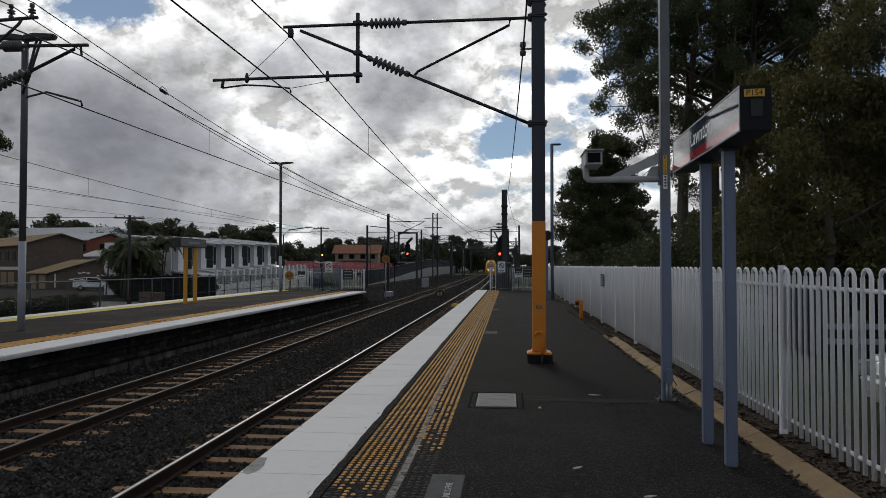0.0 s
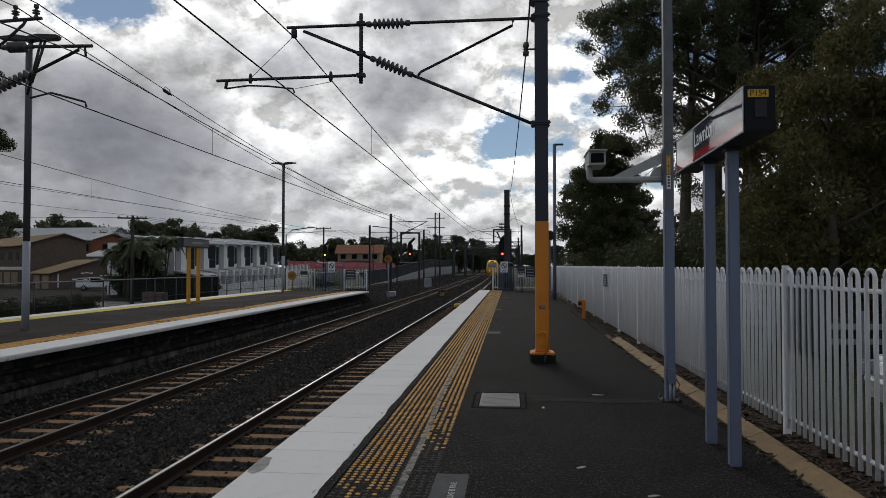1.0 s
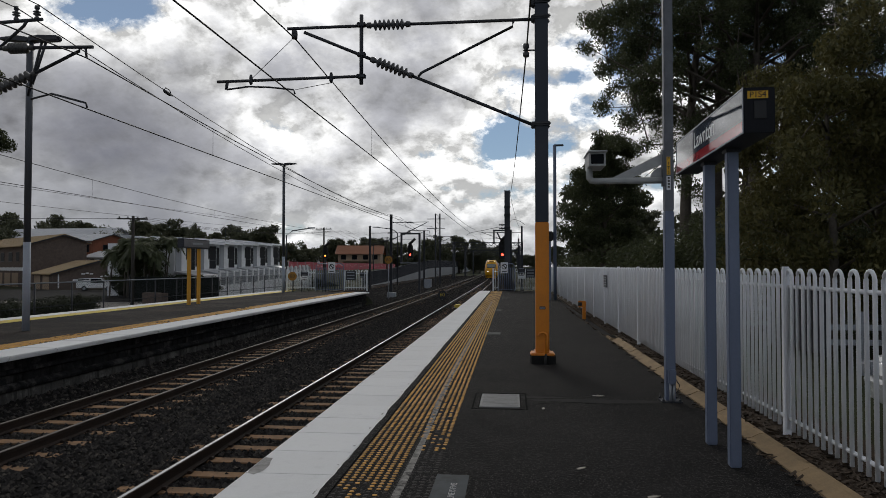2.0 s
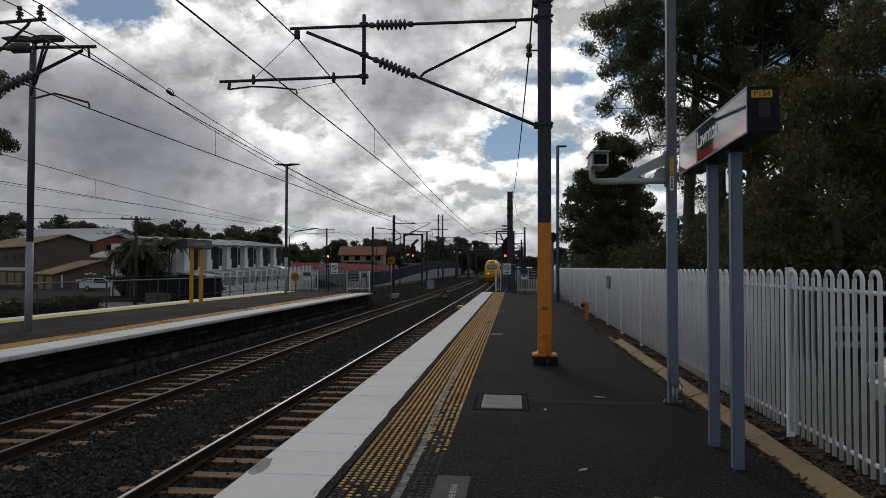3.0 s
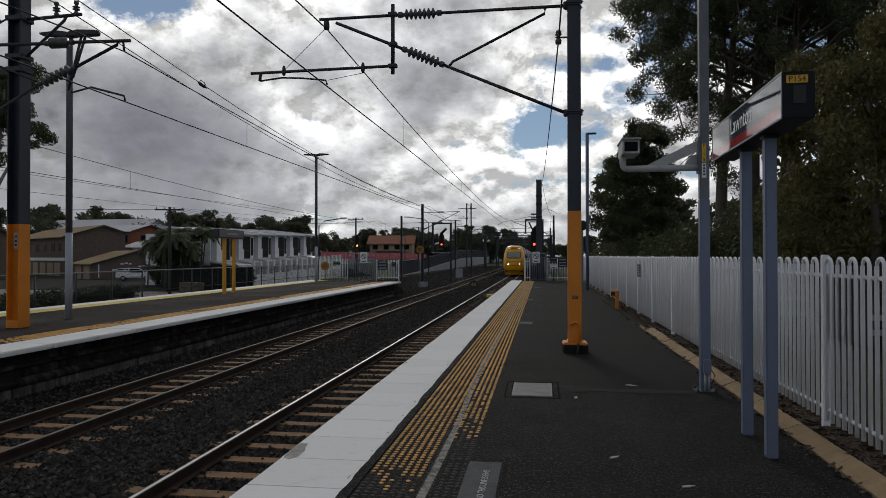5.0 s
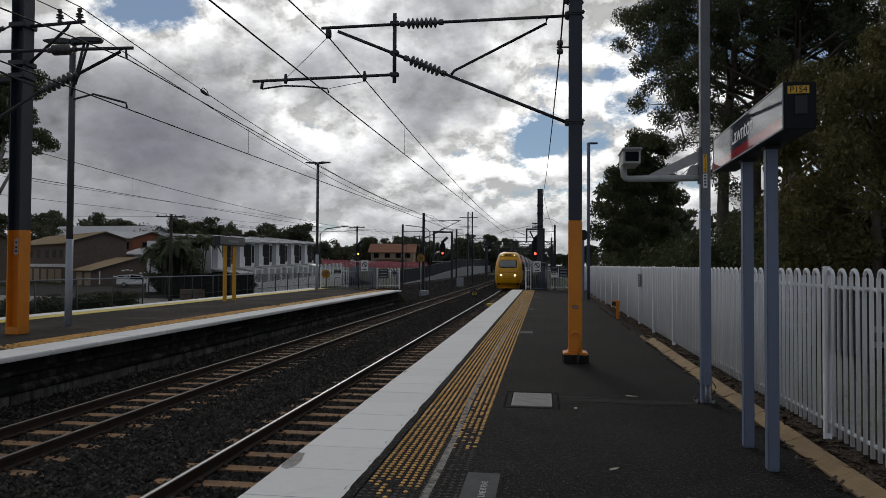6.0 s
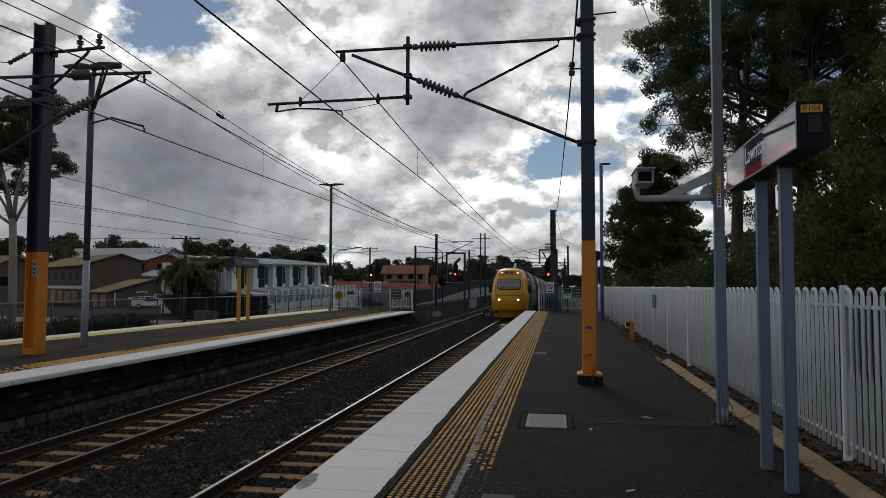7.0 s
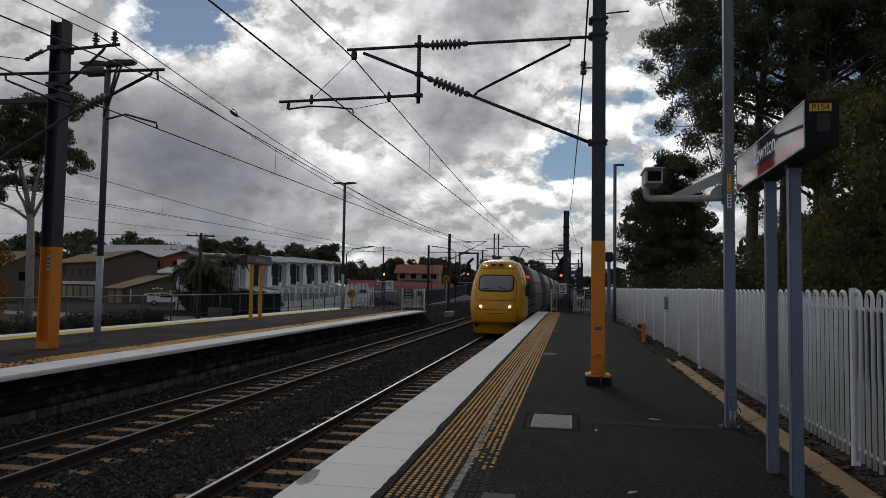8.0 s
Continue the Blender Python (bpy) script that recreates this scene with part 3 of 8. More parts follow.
def stud_mesh(r, h):
    bm = bmesh.new()
    rings = [[bm.verts.new((rr * math.cos(2 * math.pi * j / 10), rr * math.sin(2 * math.pi * j / 10), z)) for j in range(10)] for rr, z in ((r, 0), (r * 0.86, h * 0.75), (r * 0.45, h))]
    for a, b in zip(rings, rings[1:]):
        for j in range(10):
            bm.faces.new((a[j], a[(j + 1) % 10], b[(j + 1) % 10], b[j])).smooth = True
    bm.faces.new(rings[-1]).smooth = True
    return mesh_of("tactile_stud", bm, YELLOW)


def build_platform():
    bm = bmesh.new()
    box(bm, EDGE + 0.645, 2.14, -6, END_Y, -1.30, 0.0)
    floor = solid("platform_surface", bm, ASPHALT, "dark worn asphalt platform with patches and cracks", "platform", "structure")
    bm = bmesh.new()
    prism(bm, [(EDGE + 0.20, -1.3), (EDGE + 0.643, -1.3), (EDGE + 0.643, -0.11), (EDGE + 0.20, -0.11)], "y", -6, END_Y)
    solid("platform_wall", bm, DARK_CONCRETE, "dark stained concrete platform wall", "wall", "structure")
    # coping slabs
    coping = thing("platform_coping", (0, 0, 0), "white painted concrete coping slabs along the platform edge", "coping")
    tagged(coping, kind="structure")
    bm = bmesh.new()
    box(bm, 0, 0.655, 0.0015, 0.6085, -0.105, 0, 0.004)
    slab = mesh_of("coping_slab", bm, WHITE_PAINT_CONCRETE)
    rng = random.Random(2)
    n = int((END_Y + 5.5) / 0.61)
    for i in range(n):
        piece("coping_slab", slab, coping, pose(EDGE - 0.02 + rng.uniform(-0.006, 0.006), 5.456 + 0.61 * (60 - i), 0.006 + rng.uniform(-0.0015, 0.0015), rng.uniform(-0.05, 0.05), 0, rng.uniform(-0.1, 0.1)))
    # tactile strip: a few hundred near studs are single, the rest are one mesh
    strip = thing("tactile_strip", (0, 0, 0), "worn yellow tactile studs in rows on black asphalt", "tactile paving")
    tagged(strip, kind="structure")
    stud = stud_mesh(0.0175, 0.005)
    cols = [-1.172 + 0.0555 * i for i in range(12)]
    base = [(v.co.x, v.co.y, v.co.z) for v in stud.vertices]
    polys = [tuple(p.vertices) for p in stud.polygons]
    verts, faces, single = [], [], 0
    dark_verts, dark_faces = [], []
    rows = int((END_Y - 2.2) / 0.060)
    for j in range(rows):
        y = 2.0 + 0.060 * j
        for i, x in enumerate(cols):
            wear = noise.noise((x * 2.2, y * 0.8, 3.0)) + 0.35 * rng.uniform(-1, 1)
            if i < 7:
                gone = 0.80 if y > 5.0 else 0.80 - (5.0 - y) * 1.1
            else:
                gone = min(0.66, -0.60 + (y - 5.25) * 1.1)
            if i == 7 and y < 12:
                gone -= 0.40
            bare = wear > gone
            if bare and (y > 12 or rng.random() < 0.2):
                continue
            p = (x + rng.uniform(-0.002, 0.002), y + rng.uniform(-0.002, 0.002), 0.001)
            if bare:
                b = len(dark_verts)
                dark_verts += [(p[0] + a, p[1] + c, p[2] - 0.001 + 0.7 * d) for a, c, d in base]
                dark_faces += [tuple(b + q for q in poly) for poly in polys]
                continue
            if y > 3.3 and single < 300:
                piece("tactile_stud", stud, strip, Matrix.Translation(p))
                single += 1
                continue
            b = len(verts)
            verts += [(p[0] + a, p[1] + c, p[2] + d) for a, c, d in base]
            faces += [tuple(b + q for q in poly) for poly in polys]
    tagged(raw("tactile_studs", verts, faces, YELLOW, strip, smooth=True), kind="stuff")
    tagged(raw("bare_studs", dark_verts, dark_faces, BARE_STUD, strip, smooth=True), "black studs with the paint worn off", kind="stuff")


def build_island():
    y0, y1 = -2.0, 42.0
    x0, x1 = ISLAND_BACK, ISLAND_EDGE
    bm = bmesh.new()
    box(bm, x0 + 0.6, x1 - 0.82, y0, y1 - 2, -1.25, -0.004)
    solid("island_platform", bm, OLD_ASPHALT, "grey weathered asphalt island platform", "platform", "structure")
    bm = bmesh.new()
    prism(bm, [(y1 - 1.98, -1.25), (y1 + 2.2, -1.25), (y1 + 1.2, -0.95), (y1 - 0.4, -0.45), (y1 - 1.98, -0.12)], "x", x0 + 0.62, x1 - 0.3)
    solid("island_end_slope", bm, GRASS, "dark earth slope at the end of the island platform", "slope", "structure")
    wall = thing("island_wall", (0, 0, 0), "stained dark concrete platform wall with a ledge", "wall")
    tagged(wall, kind="structure")
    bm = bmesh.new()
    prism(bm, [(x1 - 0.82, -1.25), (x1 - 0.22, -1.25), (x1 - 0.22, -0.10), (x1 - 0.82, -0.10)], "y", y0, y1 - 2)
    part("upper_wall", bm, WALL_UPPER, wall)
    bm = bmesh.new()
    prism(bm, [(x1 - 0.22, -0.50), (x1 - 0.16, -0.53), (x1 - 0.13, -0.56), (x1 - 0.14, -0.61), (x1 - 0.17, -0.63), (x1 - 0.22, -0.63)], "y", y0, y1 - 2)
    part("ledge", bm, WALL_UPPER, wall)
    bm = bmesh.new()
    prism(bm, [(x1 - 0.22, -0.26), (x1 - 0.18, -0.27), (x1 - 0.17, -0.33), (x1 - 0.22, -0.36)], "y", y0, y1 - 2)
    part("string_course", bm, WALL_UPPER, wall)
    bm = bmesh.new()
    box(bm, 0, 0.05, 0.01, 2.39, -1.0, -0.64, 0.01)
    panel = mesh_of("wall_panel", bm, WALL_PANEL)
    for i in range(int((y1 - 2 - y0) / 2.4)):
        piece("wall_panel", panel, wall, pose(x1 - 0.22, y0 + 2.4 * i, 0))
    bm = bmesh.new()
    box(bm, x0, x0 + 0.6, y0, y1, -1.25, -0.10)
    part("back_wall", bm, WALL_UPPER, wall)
    coping = thing("island_coping", (0, 0, 0), "white painted coping slabs with a rounded lip", "coping")
    tagged(coping, kind="structure")
    bm = bmesh.new()
    box(bm, -0.80, 0, 0.001, 1.219, -0.085, 0.0, 0.018)
    slab = mesh_of("coping_slab", bm, WHITE_PAINT_CONCRETE)
    n = int((y1 - 2 - y0) / 1.22)
    for i in range(n):
        piece("coping_slab", slab, coping, pose(x1, y1 - 2 - 1.22 * (i + 1), 0.004))
    bm = bmesh.new()
    box(bm, 0, 0.62, 0.003, 1.217, -0.13, 0.0, 0.02)
    slab = mesh_of("coping_slab", bm, WHITE_PAINT_CONCRETE)
    for i in range(n + 1):
        piece("coping_slab", slab, coping, pose(x0, y1 - 1.22 * (i + 1), 0.004))
    line = thing("platform_line", (0, 0, 0), "yellow painted line along the back of the platform", "line")
    tagged(line, kind="structure")
    bm = bmesh.new()
    box(bm, x0 + 0.64, x0 + 1.25, y0, y1, -0.004, 0.002)
    part("paint", bm, YELLOW_LINE, line)
    strip = thing("tactile_strip", (0, 0, 0), "worn yellow tactile studs on grey asphalt", "tactile paving")
    tagged(strip, kind="structure")
    rng = random.Random(5)
    verts, faces = [], []
    for j in range(int((y1 - 2 - 9) / 0.06)):
        for i in range(9):
            x, y = x1 - 0.88 - 0.06 * i, 9 + 0.06 * j
            if noise.noise((x * 1.5, y * 0.7, 1.0)) + rng.uniform(-0.4, 0.4) > 0.30:
                continue
            b = len(verts)
            verts += [(x + dx * r, y + dy * r, z) for r, z in ((0.024, -0.003), (0.017, 0.006)) for dx, dy in ((-1, -1), (1, -1), (1, 1), (-1, 1))]
            faces += [(b + 4, b + 5, b + 6, b + 7)] + [(b + q, b + (q + 1) % 4, b + 4 + (q + 1) % 4, b + 4 + q) for q in range(4)]
    tagged(raw("tactile_studs", verts, faces, YELLOW, strip), kind="stuff")


build_ground()
build_ballast()
build_tracks()
build_platform()
build_island()

# ---------------------------------------------------------------- things on the near platform
def steel_h(bm, cx, cy, z0, z1, w, d, t=0.014):
    """An H section standing upright: two flanges across x, a web between them."""
    a, b, h = w / 2, d / 2, t / 2
    prism(bm, [(cx + u, cy + v) for u, v in ((-a, -b), (t - a, -b), (t - a, -h), (a - t, -h), (a - t, -b), (a, -b), (a, b), (a - t, b), (a - t, h), (t - a, h), (t - a, b), (-a, b))], "z", z0, z1)


def insulator(bm, p, q, r=0.075, n=7):
    """A ribbed insulator between two points, with sheds."""
    p, q = Vector(p), Vector(q)
    length = (q - p).length
    prof = [(0, 0.045), (0.06, 0.05), (0.08, 0.03)]
    for i in range(n):
        a = 0.10 + (length - 0.2) * i / n
        st = (length - 0.2) / n
        prof += [(a, 0.03), (a + st * 0.35, r), (a + st * 0.55, r), (a + st * 0.9, 0.032)]
    prof += [(length - 0.08, 0.03), (length - 0.06, 0.05), (length, 0.045)]
    lathe(bm, p, q - p, prof, 12)


def build_mast(name, x, y, top, w, d, band, label):
    mast = thing(name, (x, y, 0), label, "mast", "overhead line masts")
    bm = bmesh.new()
    if w > 0.25:
        steel_h(bm, 0, 0, band, top, w, d, 0.022)
    else:
        box(bm, -w / 2, w / 2, -d / 2, d / 2, band, top, 0.008)
    part("upper_column", bm, MAST_BLUE, mast, "dark blue-grey painted upper column")
    bm = bmesh.new()
    if w > 0.25:
        steel_h(bm, 0, 0, 0.16, band, w + 0.004, d + 0.004, 0.024)
    else:
        box(bm, -w / 2 - 0.002, w / 2 + 0.002, -d / 2 - 0.002, d / 2 + 0.002, 0.16, band, 0.01)
    part("lower_column", bm, ORANGE, mast, "orange painted lower column")
    return mast


def build_main_mast():
    X, Y = 0.465, 10.85
    mast = build_mast("overhead_line_mast", X, Y, 5.92, 0.20, 0.22, 2.17, "steel overhead line mast, dark above and orange below")
    bm = bmesh.new()
    prism(bm, [(-0.17, -0.17), (-0.05, -0.20), (0.10, -0.19), (0.20, -0.12), (0.20, 0.14), (0.1, 0.2), (-0.12, 0.2), (-0.19, 0.08)], "z", -0.02, 0.13)
    part("plinth", bm, DARK_CONCRETE, mast, "dark chipped concrete plinth")
    bm = bmesh.new()
    box(bm, -0.185, 0.185, -0.185, 0.185, 0.125, 0.165, 0.015)
    box(bm, -0.12, 0.12, -0.13, 0.13, 0.165, 0.22, 0.03)
    part("base_plate", bm, ORANGE, mast)
    bm = bmesh.new()
    pts = [(0.045, -0.16, 0.14), (0.06, -0.125, 0.35)] + [(0.06 - 0.06 * (1 - math.cos(a)), -0.125, 0.42 + 0.055 * math.sin(a)) for a in [math.pi * i / 8 for i in range(9)]]
    tube(bm, pts, 0.017, 8)
    part("conduit", bm, ORANGE, mast, "bent orange conduit")
    bm = bmesh.new()
    tube(bm, [(0.03, -0.24, 0.0), (0.045, -0.17, 0.15)], 0.019, 8)
    part("conduit_foot", bm, BLACK, mast)
    bm = bmesh.new()
    box(bm, -0.045, 0.045, -0.118, -0.112, 0.83, 0.875)
    part("number_plate", bm, CHARCOAL, mast, "small dark plate")
    for z in (0.845, 0.86):
        bm = bmesh.new()
        box(bm, -0.037, 0.037, -0.121, -0.118, z - 0.003, z + 0.003)
        part("bar", bm, GALV, mast)
    for z in (5.36, 3.69, 5.6):
        bm = bmesh.new()
        box(bm, -0.125, 0.125, -0.13, -0.112, z - 0.03, z + 0.03)
        box(bm, -0.125, 0.125, 0.112, 0.13, z - 0.03, z + 0.03)
        box(bm, -0.16, -0.1, -0.05, 0.05, z - 0.05, z + 0.05, 0.01)
        for yy in (-0.13, 0.13):
            tube(bm, [(-0.13, yy, z), (0.14, yy, z)], 0.012, 6)
        part("clamp", bm, STEEL_DARK, mast)
    bm = bmesh.new()
    tube(bm, [(-0.10, -0.02, 4.86), (-0.22, -0.02, 4.86)], 0.014, 6)
    insulator(bm, (-0.235, -0.02, 4.76), (-0.235, -0.02, 4.96), 0.05, 2)
    part("side_insulator", bm, INSULATOR, mast)
    bm = bmesh.new()
    tube(bm, [(0.10, -0.03, 5.70), (0.45, -0.03, 5.72)], 0.012, 6)
    part("top_spike", bm, STEEL_DARK, mast)
    return cantilever(mast, 0.0, 1)


def cantilever(mast, dx, s):
    """The near track's bracket arm, in the mast's space."""
    def at(x, z, y=0.0):
        return (x - 0.465, y, z)
    bm = bmesh.new()
    tube(bm, [at(0.32, 5.355), at(-1.62, 5.345)], 0.026, 8)
    tube(bm, [at(-2.28, 5.345), at(-3.61, 5.335)], 0.026, 8)
    part("top_tube", bm, STEEL_DARK, mast)
    bm = bmesh.new()
    insulator(bm, at(-1.60, 5.345), at(-2.30, 5.345), 0.085, 7)
    part("top_insulator", bm, INSULATOR, mast)
    bm = bmesh.new()
    tube(bm, [at(0.32, 3.70), at(-1.58, 4.52)], 0.026, 8)
    tube(bm, [at(-2.21, 4.79), at(-3.33, 5.27)], 0.026, 8)
    part("diagonal_tube", bm, STEEL_DARK, mast)
    bm = bmesh.new()
    insulator(bm, at(-1.56, 4.51), at(-2.23, 4.80), 0.085, 7)
    part("lower_insulator", bm, INSULATOR, mast)
    bm = bmesh.new()
    tube(bm, [at(-1.47, 4.50), at(-1.42, 4.56), at(0.02, 5.25), at(0.03, 5.33)], 0.022, 8)
    part("tie_tube", bm, STEEL_DARK, mast)
    bm = bmesh.new()
    tube(bm, [at(-2.39, 5.52), at(-2.39, 4.40)], 0.032, 8)
    for z in (5.36, 4.88, 4.53):
        box(bm, -2.46 - 0.465, -2.32 - 0.465, -0.05, 0.05, z - 0.03, z + 0.03, 0.008)
    part("drop_post", bm, STEEL_DARK, mast)
    bm = bmesh.new()
    tube(bm, [at(-2.39, 4.53), at(-4.78, 4.50)], 0.025, 8)
    for x in (-4.60, -4.62):
        tube(bm, [at(x, 4.50), at(x - 0.02, 4.37)], 0.016, 6)
    part("registration_tube", bm, STEEL_DARK, mast)
    bm = bmesh.new()
    tube(bm, [at(-4.62, 4.37), at(-4.25, 4.41), at(-3.9, 4.39), at(-3.50, 4.34), at(-3.48, 4.27)], 0.015, 6)
    part("steady_arm", bm, STEEL_DARK, mast)
    bm = bmesh.new()
    tube(bm, [at(-3.49, 5.33), at(-3.49, 5.20)], 0.012, 6)
    insulator(bm, at(-3.49, 5.30), at(-3.49, 5.17), 0.03, 2)
    part("hanger", bm, STEEL_DARK, mast)
    bm = bmesh.new()
    tube(bm, [at(-3.50, 5.19), at(-4.20, 4.54)], 0.005, 5)
    tube(bm, [at(-3.47, 4.34), at(-2.86, 4.44)], 0.005, 5)
    part("stay_wire", bm, WIRE, mast)
    for x in (-4.21, -2.88):
        bm = bmesh.new()
        lathe(bm, at(x, 4.50, -0.01), (0, 0, 1), [(-0.06, 0.02), (-0.02, 0.035), (0.05, 0.03), (0.1, 0.02)], 8)
        part("pipe_clip", bm, STEEL_DARK, mast)
    return mast


def build_cctv():
    X, Y = 1.732, 7.9
    pole = thing("camera_pole", (X, Y, 0), "tall blue-grey square pole carrying a boxed security camera on a bracket", "pole")
    bm = bmesh.new()
    box(bm, -0.052, 0.052, -0.052, 0.052, 0.0, 2.10, 0.008)
    part("lower_shaft", bm, BLUE_GREY, pole)
    bm = bmesh.new()
    box(bm, -0.050, 0.050, -0.050, 0.050, 2.10, 6.4, 0.008)
    part("upper_shaft", bm, POLE_GALV, pole, "unpainted galvanised upper shaft")
    bm = bmesh.new()
    box(bm, -0.11, 0.11, -0.11, 0.11, 0.0, 0.015)
    for sx in (-1, 1):
        for sy in (-1, 1):
            lathe(bm, (sx * 0.09, sy * 0.09, 0.015), (0, 0, 1), [(0, 0.014), (0.02, 0.014), (0.02, 0.007), (0.05, 0.007)], 6)
    part("foot_plate", bm, STEEL_DARK, pole)
    bm = bmesh.new()
    box(bm, -0.035, 0.045, -0.12, -0.052, 0.20, 0.36, 0.012)
    part("junction_box", bm, BLUE_GREY, pole)
    bm = bmesh.new()
    tube(bm, [(-0.012, -0.085, 0.0), (-0.012, -0.085, 0.2)], 0.015, 8)
    tube(bm, [(0.022, -0.085, 0.0), (0.022, -0.085, 0.2)], 0.015, 8)
    part("conduit", bm, GALV, pole)
    bm = bmesh.new()
    tube(bm, [(0.045, -0.09, 0.25), (0.085, -0.09, 0.19), (0.065, -0.09, 0.13), (0.04, -0.09, 0.10)], 0.006, 6)
    part("cable", bm, BLACK, pole)
    bm = bmesh.new()
    tube(bm, [(-0.05, 0, 2.445), (-0.80, 0, 2.445), (-0.842, 0, 2.452), (-0.862, 0, 2.478), (-0.865, 0, 2.52), (-0.865, 0, 2.60)], 0.036, 12)
    part("arm", bm, CAM_BACKLIT, pole, "pale round camera arm with its backlit dimness put into the paint")
    bm = bmesh.new()
    prism(bm, [(-0.62, 2.475), (-0.40, 2.475), (-0.050, 2.63), (-0.050, 2.755)], "y", -0.012, 0.012)
    part("brace", bm, CAM_BACKLIT, pole)
    bm = bmesh.new()
    prism(bm, [(-0.20, 2.475), (-0.05, 2.475), (-0.05, 2.60), (-0.12, 2.585), (-0.17, 2.54)], "y", 0.02, 0.05)
    part("gusset", bm, CAM_BACKLIT, pole)
    bm = bmesh.new()
    box(bm, -0.068, -0.050, -0.055, 0.055, 2.38, 2.78, 0.004)
    part("wall_plate", bm, POLE_GALV, pole)
    cam_box = thing("camera_housing", (-0.80, -0.05, 2.66), "", "")
    cam_box.parent = pole
    for k in ("label", "category"):
        if k in cam_box:
            del cam_box[k]
    bm = bmesh.new()
    prism(bm, [(-0.09, -0.07), (0.09, -0.07), (0.09, 0.075), (-0.09, 0.075)], "y", -0.16, 0.28)
    part("shell", bm, CAM_BACKLIT, cam_box)
    bm = bmesh.new()
    box(bm, -0.105, 0.105, -0.21, 0.30, 0.076, 0.092, 0.004)
    part("sun_shield", bm, CAM_BACKLIT, cam_box)
    bm = bmesh.new()
    box(bm, -0.07, 0.07, -0.166, -0.158, -0.05, 0.055, 0.004)
    part("front_glass", bm, GLASS_DARK, cam_box, "dark glass front")
    YEL = material("sign_yellow", (0.75, 0.42, 0.02), 0.5, 0, 0.05, 4, 40, 0.02)
    bm = bmesh.new()
    box(bm, -0.028, 0.012, -0.0545, -0.0505, 2.50, 2.70)
    plate = part("code_plate", bm, YEL, pole, "yellow plate with black letters")
    for i, ch in enumerate("P1T5"):
        letters("letter", ch, 0.048, BLACK, plate, pose(-0.008, -0.0555, 2.675 - 0.05 * i, 90), 0.001)
    bm = bmesh.new()
    box(bm, -0.03, 0.014, -0.0545, -0.0505, 2.33, 2.485)
    plate = part("number_label", bm, WHITE_STEEL, pole, "white label with a dark code")
    for i in range(4):
        bm = bmesh.new()
        box(bm, -0.018, 0.004, -0.0565, -0.0545, 2.355 + 0.033 * i, 2.375 + 0.033 * i)
        part("bar", bm, BLACK, plate)


def build_station_sign():
    X = 1.645
    sign = thing("station_sign", (X, 5.7, 0, 0, 0, -1.35), "dark station name sign with red stripe on two square posts", "sign")
    PANEL = glossy("sign_panel_glass", (0.050, 0.062, 0.085))
    REDP = glossy("sign_red_glass", (0.42, 0.03, 0.035))
    TEXT = material("sign_letters", (0.75, 0.76, 0.78), 0.2, 0, 0.02, 2, 30, 0.0, spec=0.8)
    for y in (5.36, 6.02):
        bm = bmesh.new()
        box(bm, -0.041, 0.041, y - 5.7 - 0.041, y - 5.7 + 0.041, 0.0, 2.37, 0.008)
        part("post", bm, BLUE_GREY, sign)
    y0, y1, z0, z1 = 4.72 - 5.7, 6.80 - 5.7, 2.365, 2.67
    bm = bmesh.new()
    box(bm, -0.10, 0.10, y0, y1, z0, z1, 0.006)
    case = part("case", bm, SIGN_BLACK, sign, "dark sheet metal case")
    bm = bmesh.new()
    t = 0.012
    box(bm, -0.106, -0.1005, y0, y1, z1 - t, z1)
    box(bm, -0.106, -0.1005, y0, y1, z0, z0 + t)
    box(bm, -0.106, -0.1005, y0, y0 + t, z0 + t, z1 - t)
    box(bm, -0.106, -0.1005, y1 - t, y1, z0 + t, z1 - t)
    part("frame", bm, GALV, sign, "thin bright aluminium frame")
    bm = bmesh.new()
    box(bm, -0.1035, -0.1005, y0 + t, y1 - t, z0 + 0.085, z1 - t)
    face = part("face", bm, PANEL, sign, "glossy dark blue-grey face")
    bm = bmesh.new()
    box(bm, -0.1035, -0.1005, y0 + t, y1 - t, z0 + t, z0 + 0.085)
    part("stripe", bm, REDP, sign, "glossy red stripe")
    letters("lettering", "Lawnton", 0.19, TEXT, face, pose(-0.1042, 0.06, z0 + 0.185, 90, 0, -90), 0.0006, "white station name")
    # the end that faces the camera
    YEL = material("sign_yellow", (0.75, 0.42, 0.02), 0.5)
    bm = bmesh.new()
    box(bm, -0.075, 0.055, y0 - 0.004, y0 - 0.0005, z1 - 0.075, z1 - 0.025)
    plate = part("code_plate", bm, YEL, sign, "yellow plate with black letters")
    letters("letters", "P1S4", 0.055, BLACK, plate, pose(-0.010, y0 - 0.005, z1 - 0.051, 90), 0.001)
    bm = bmesh.new()
    box(bm, -0.036, 0.044, y0 - 0.006, y0 - 0.0005, z0 + 0.095, z0 + 0.215, 0.004)
    part("hatch", bm, BLACK, sign, "black access hatch")
    for y in (5.36, 6.02):
        bm = bmesh.new()
        box(bm, -0.054, 0.054, y - 5.7 - 0.054, y - 5.7 + 0.054, 2.335, 2.364, 0.004)
        part("collar", bm, CHARCOAL, sign)


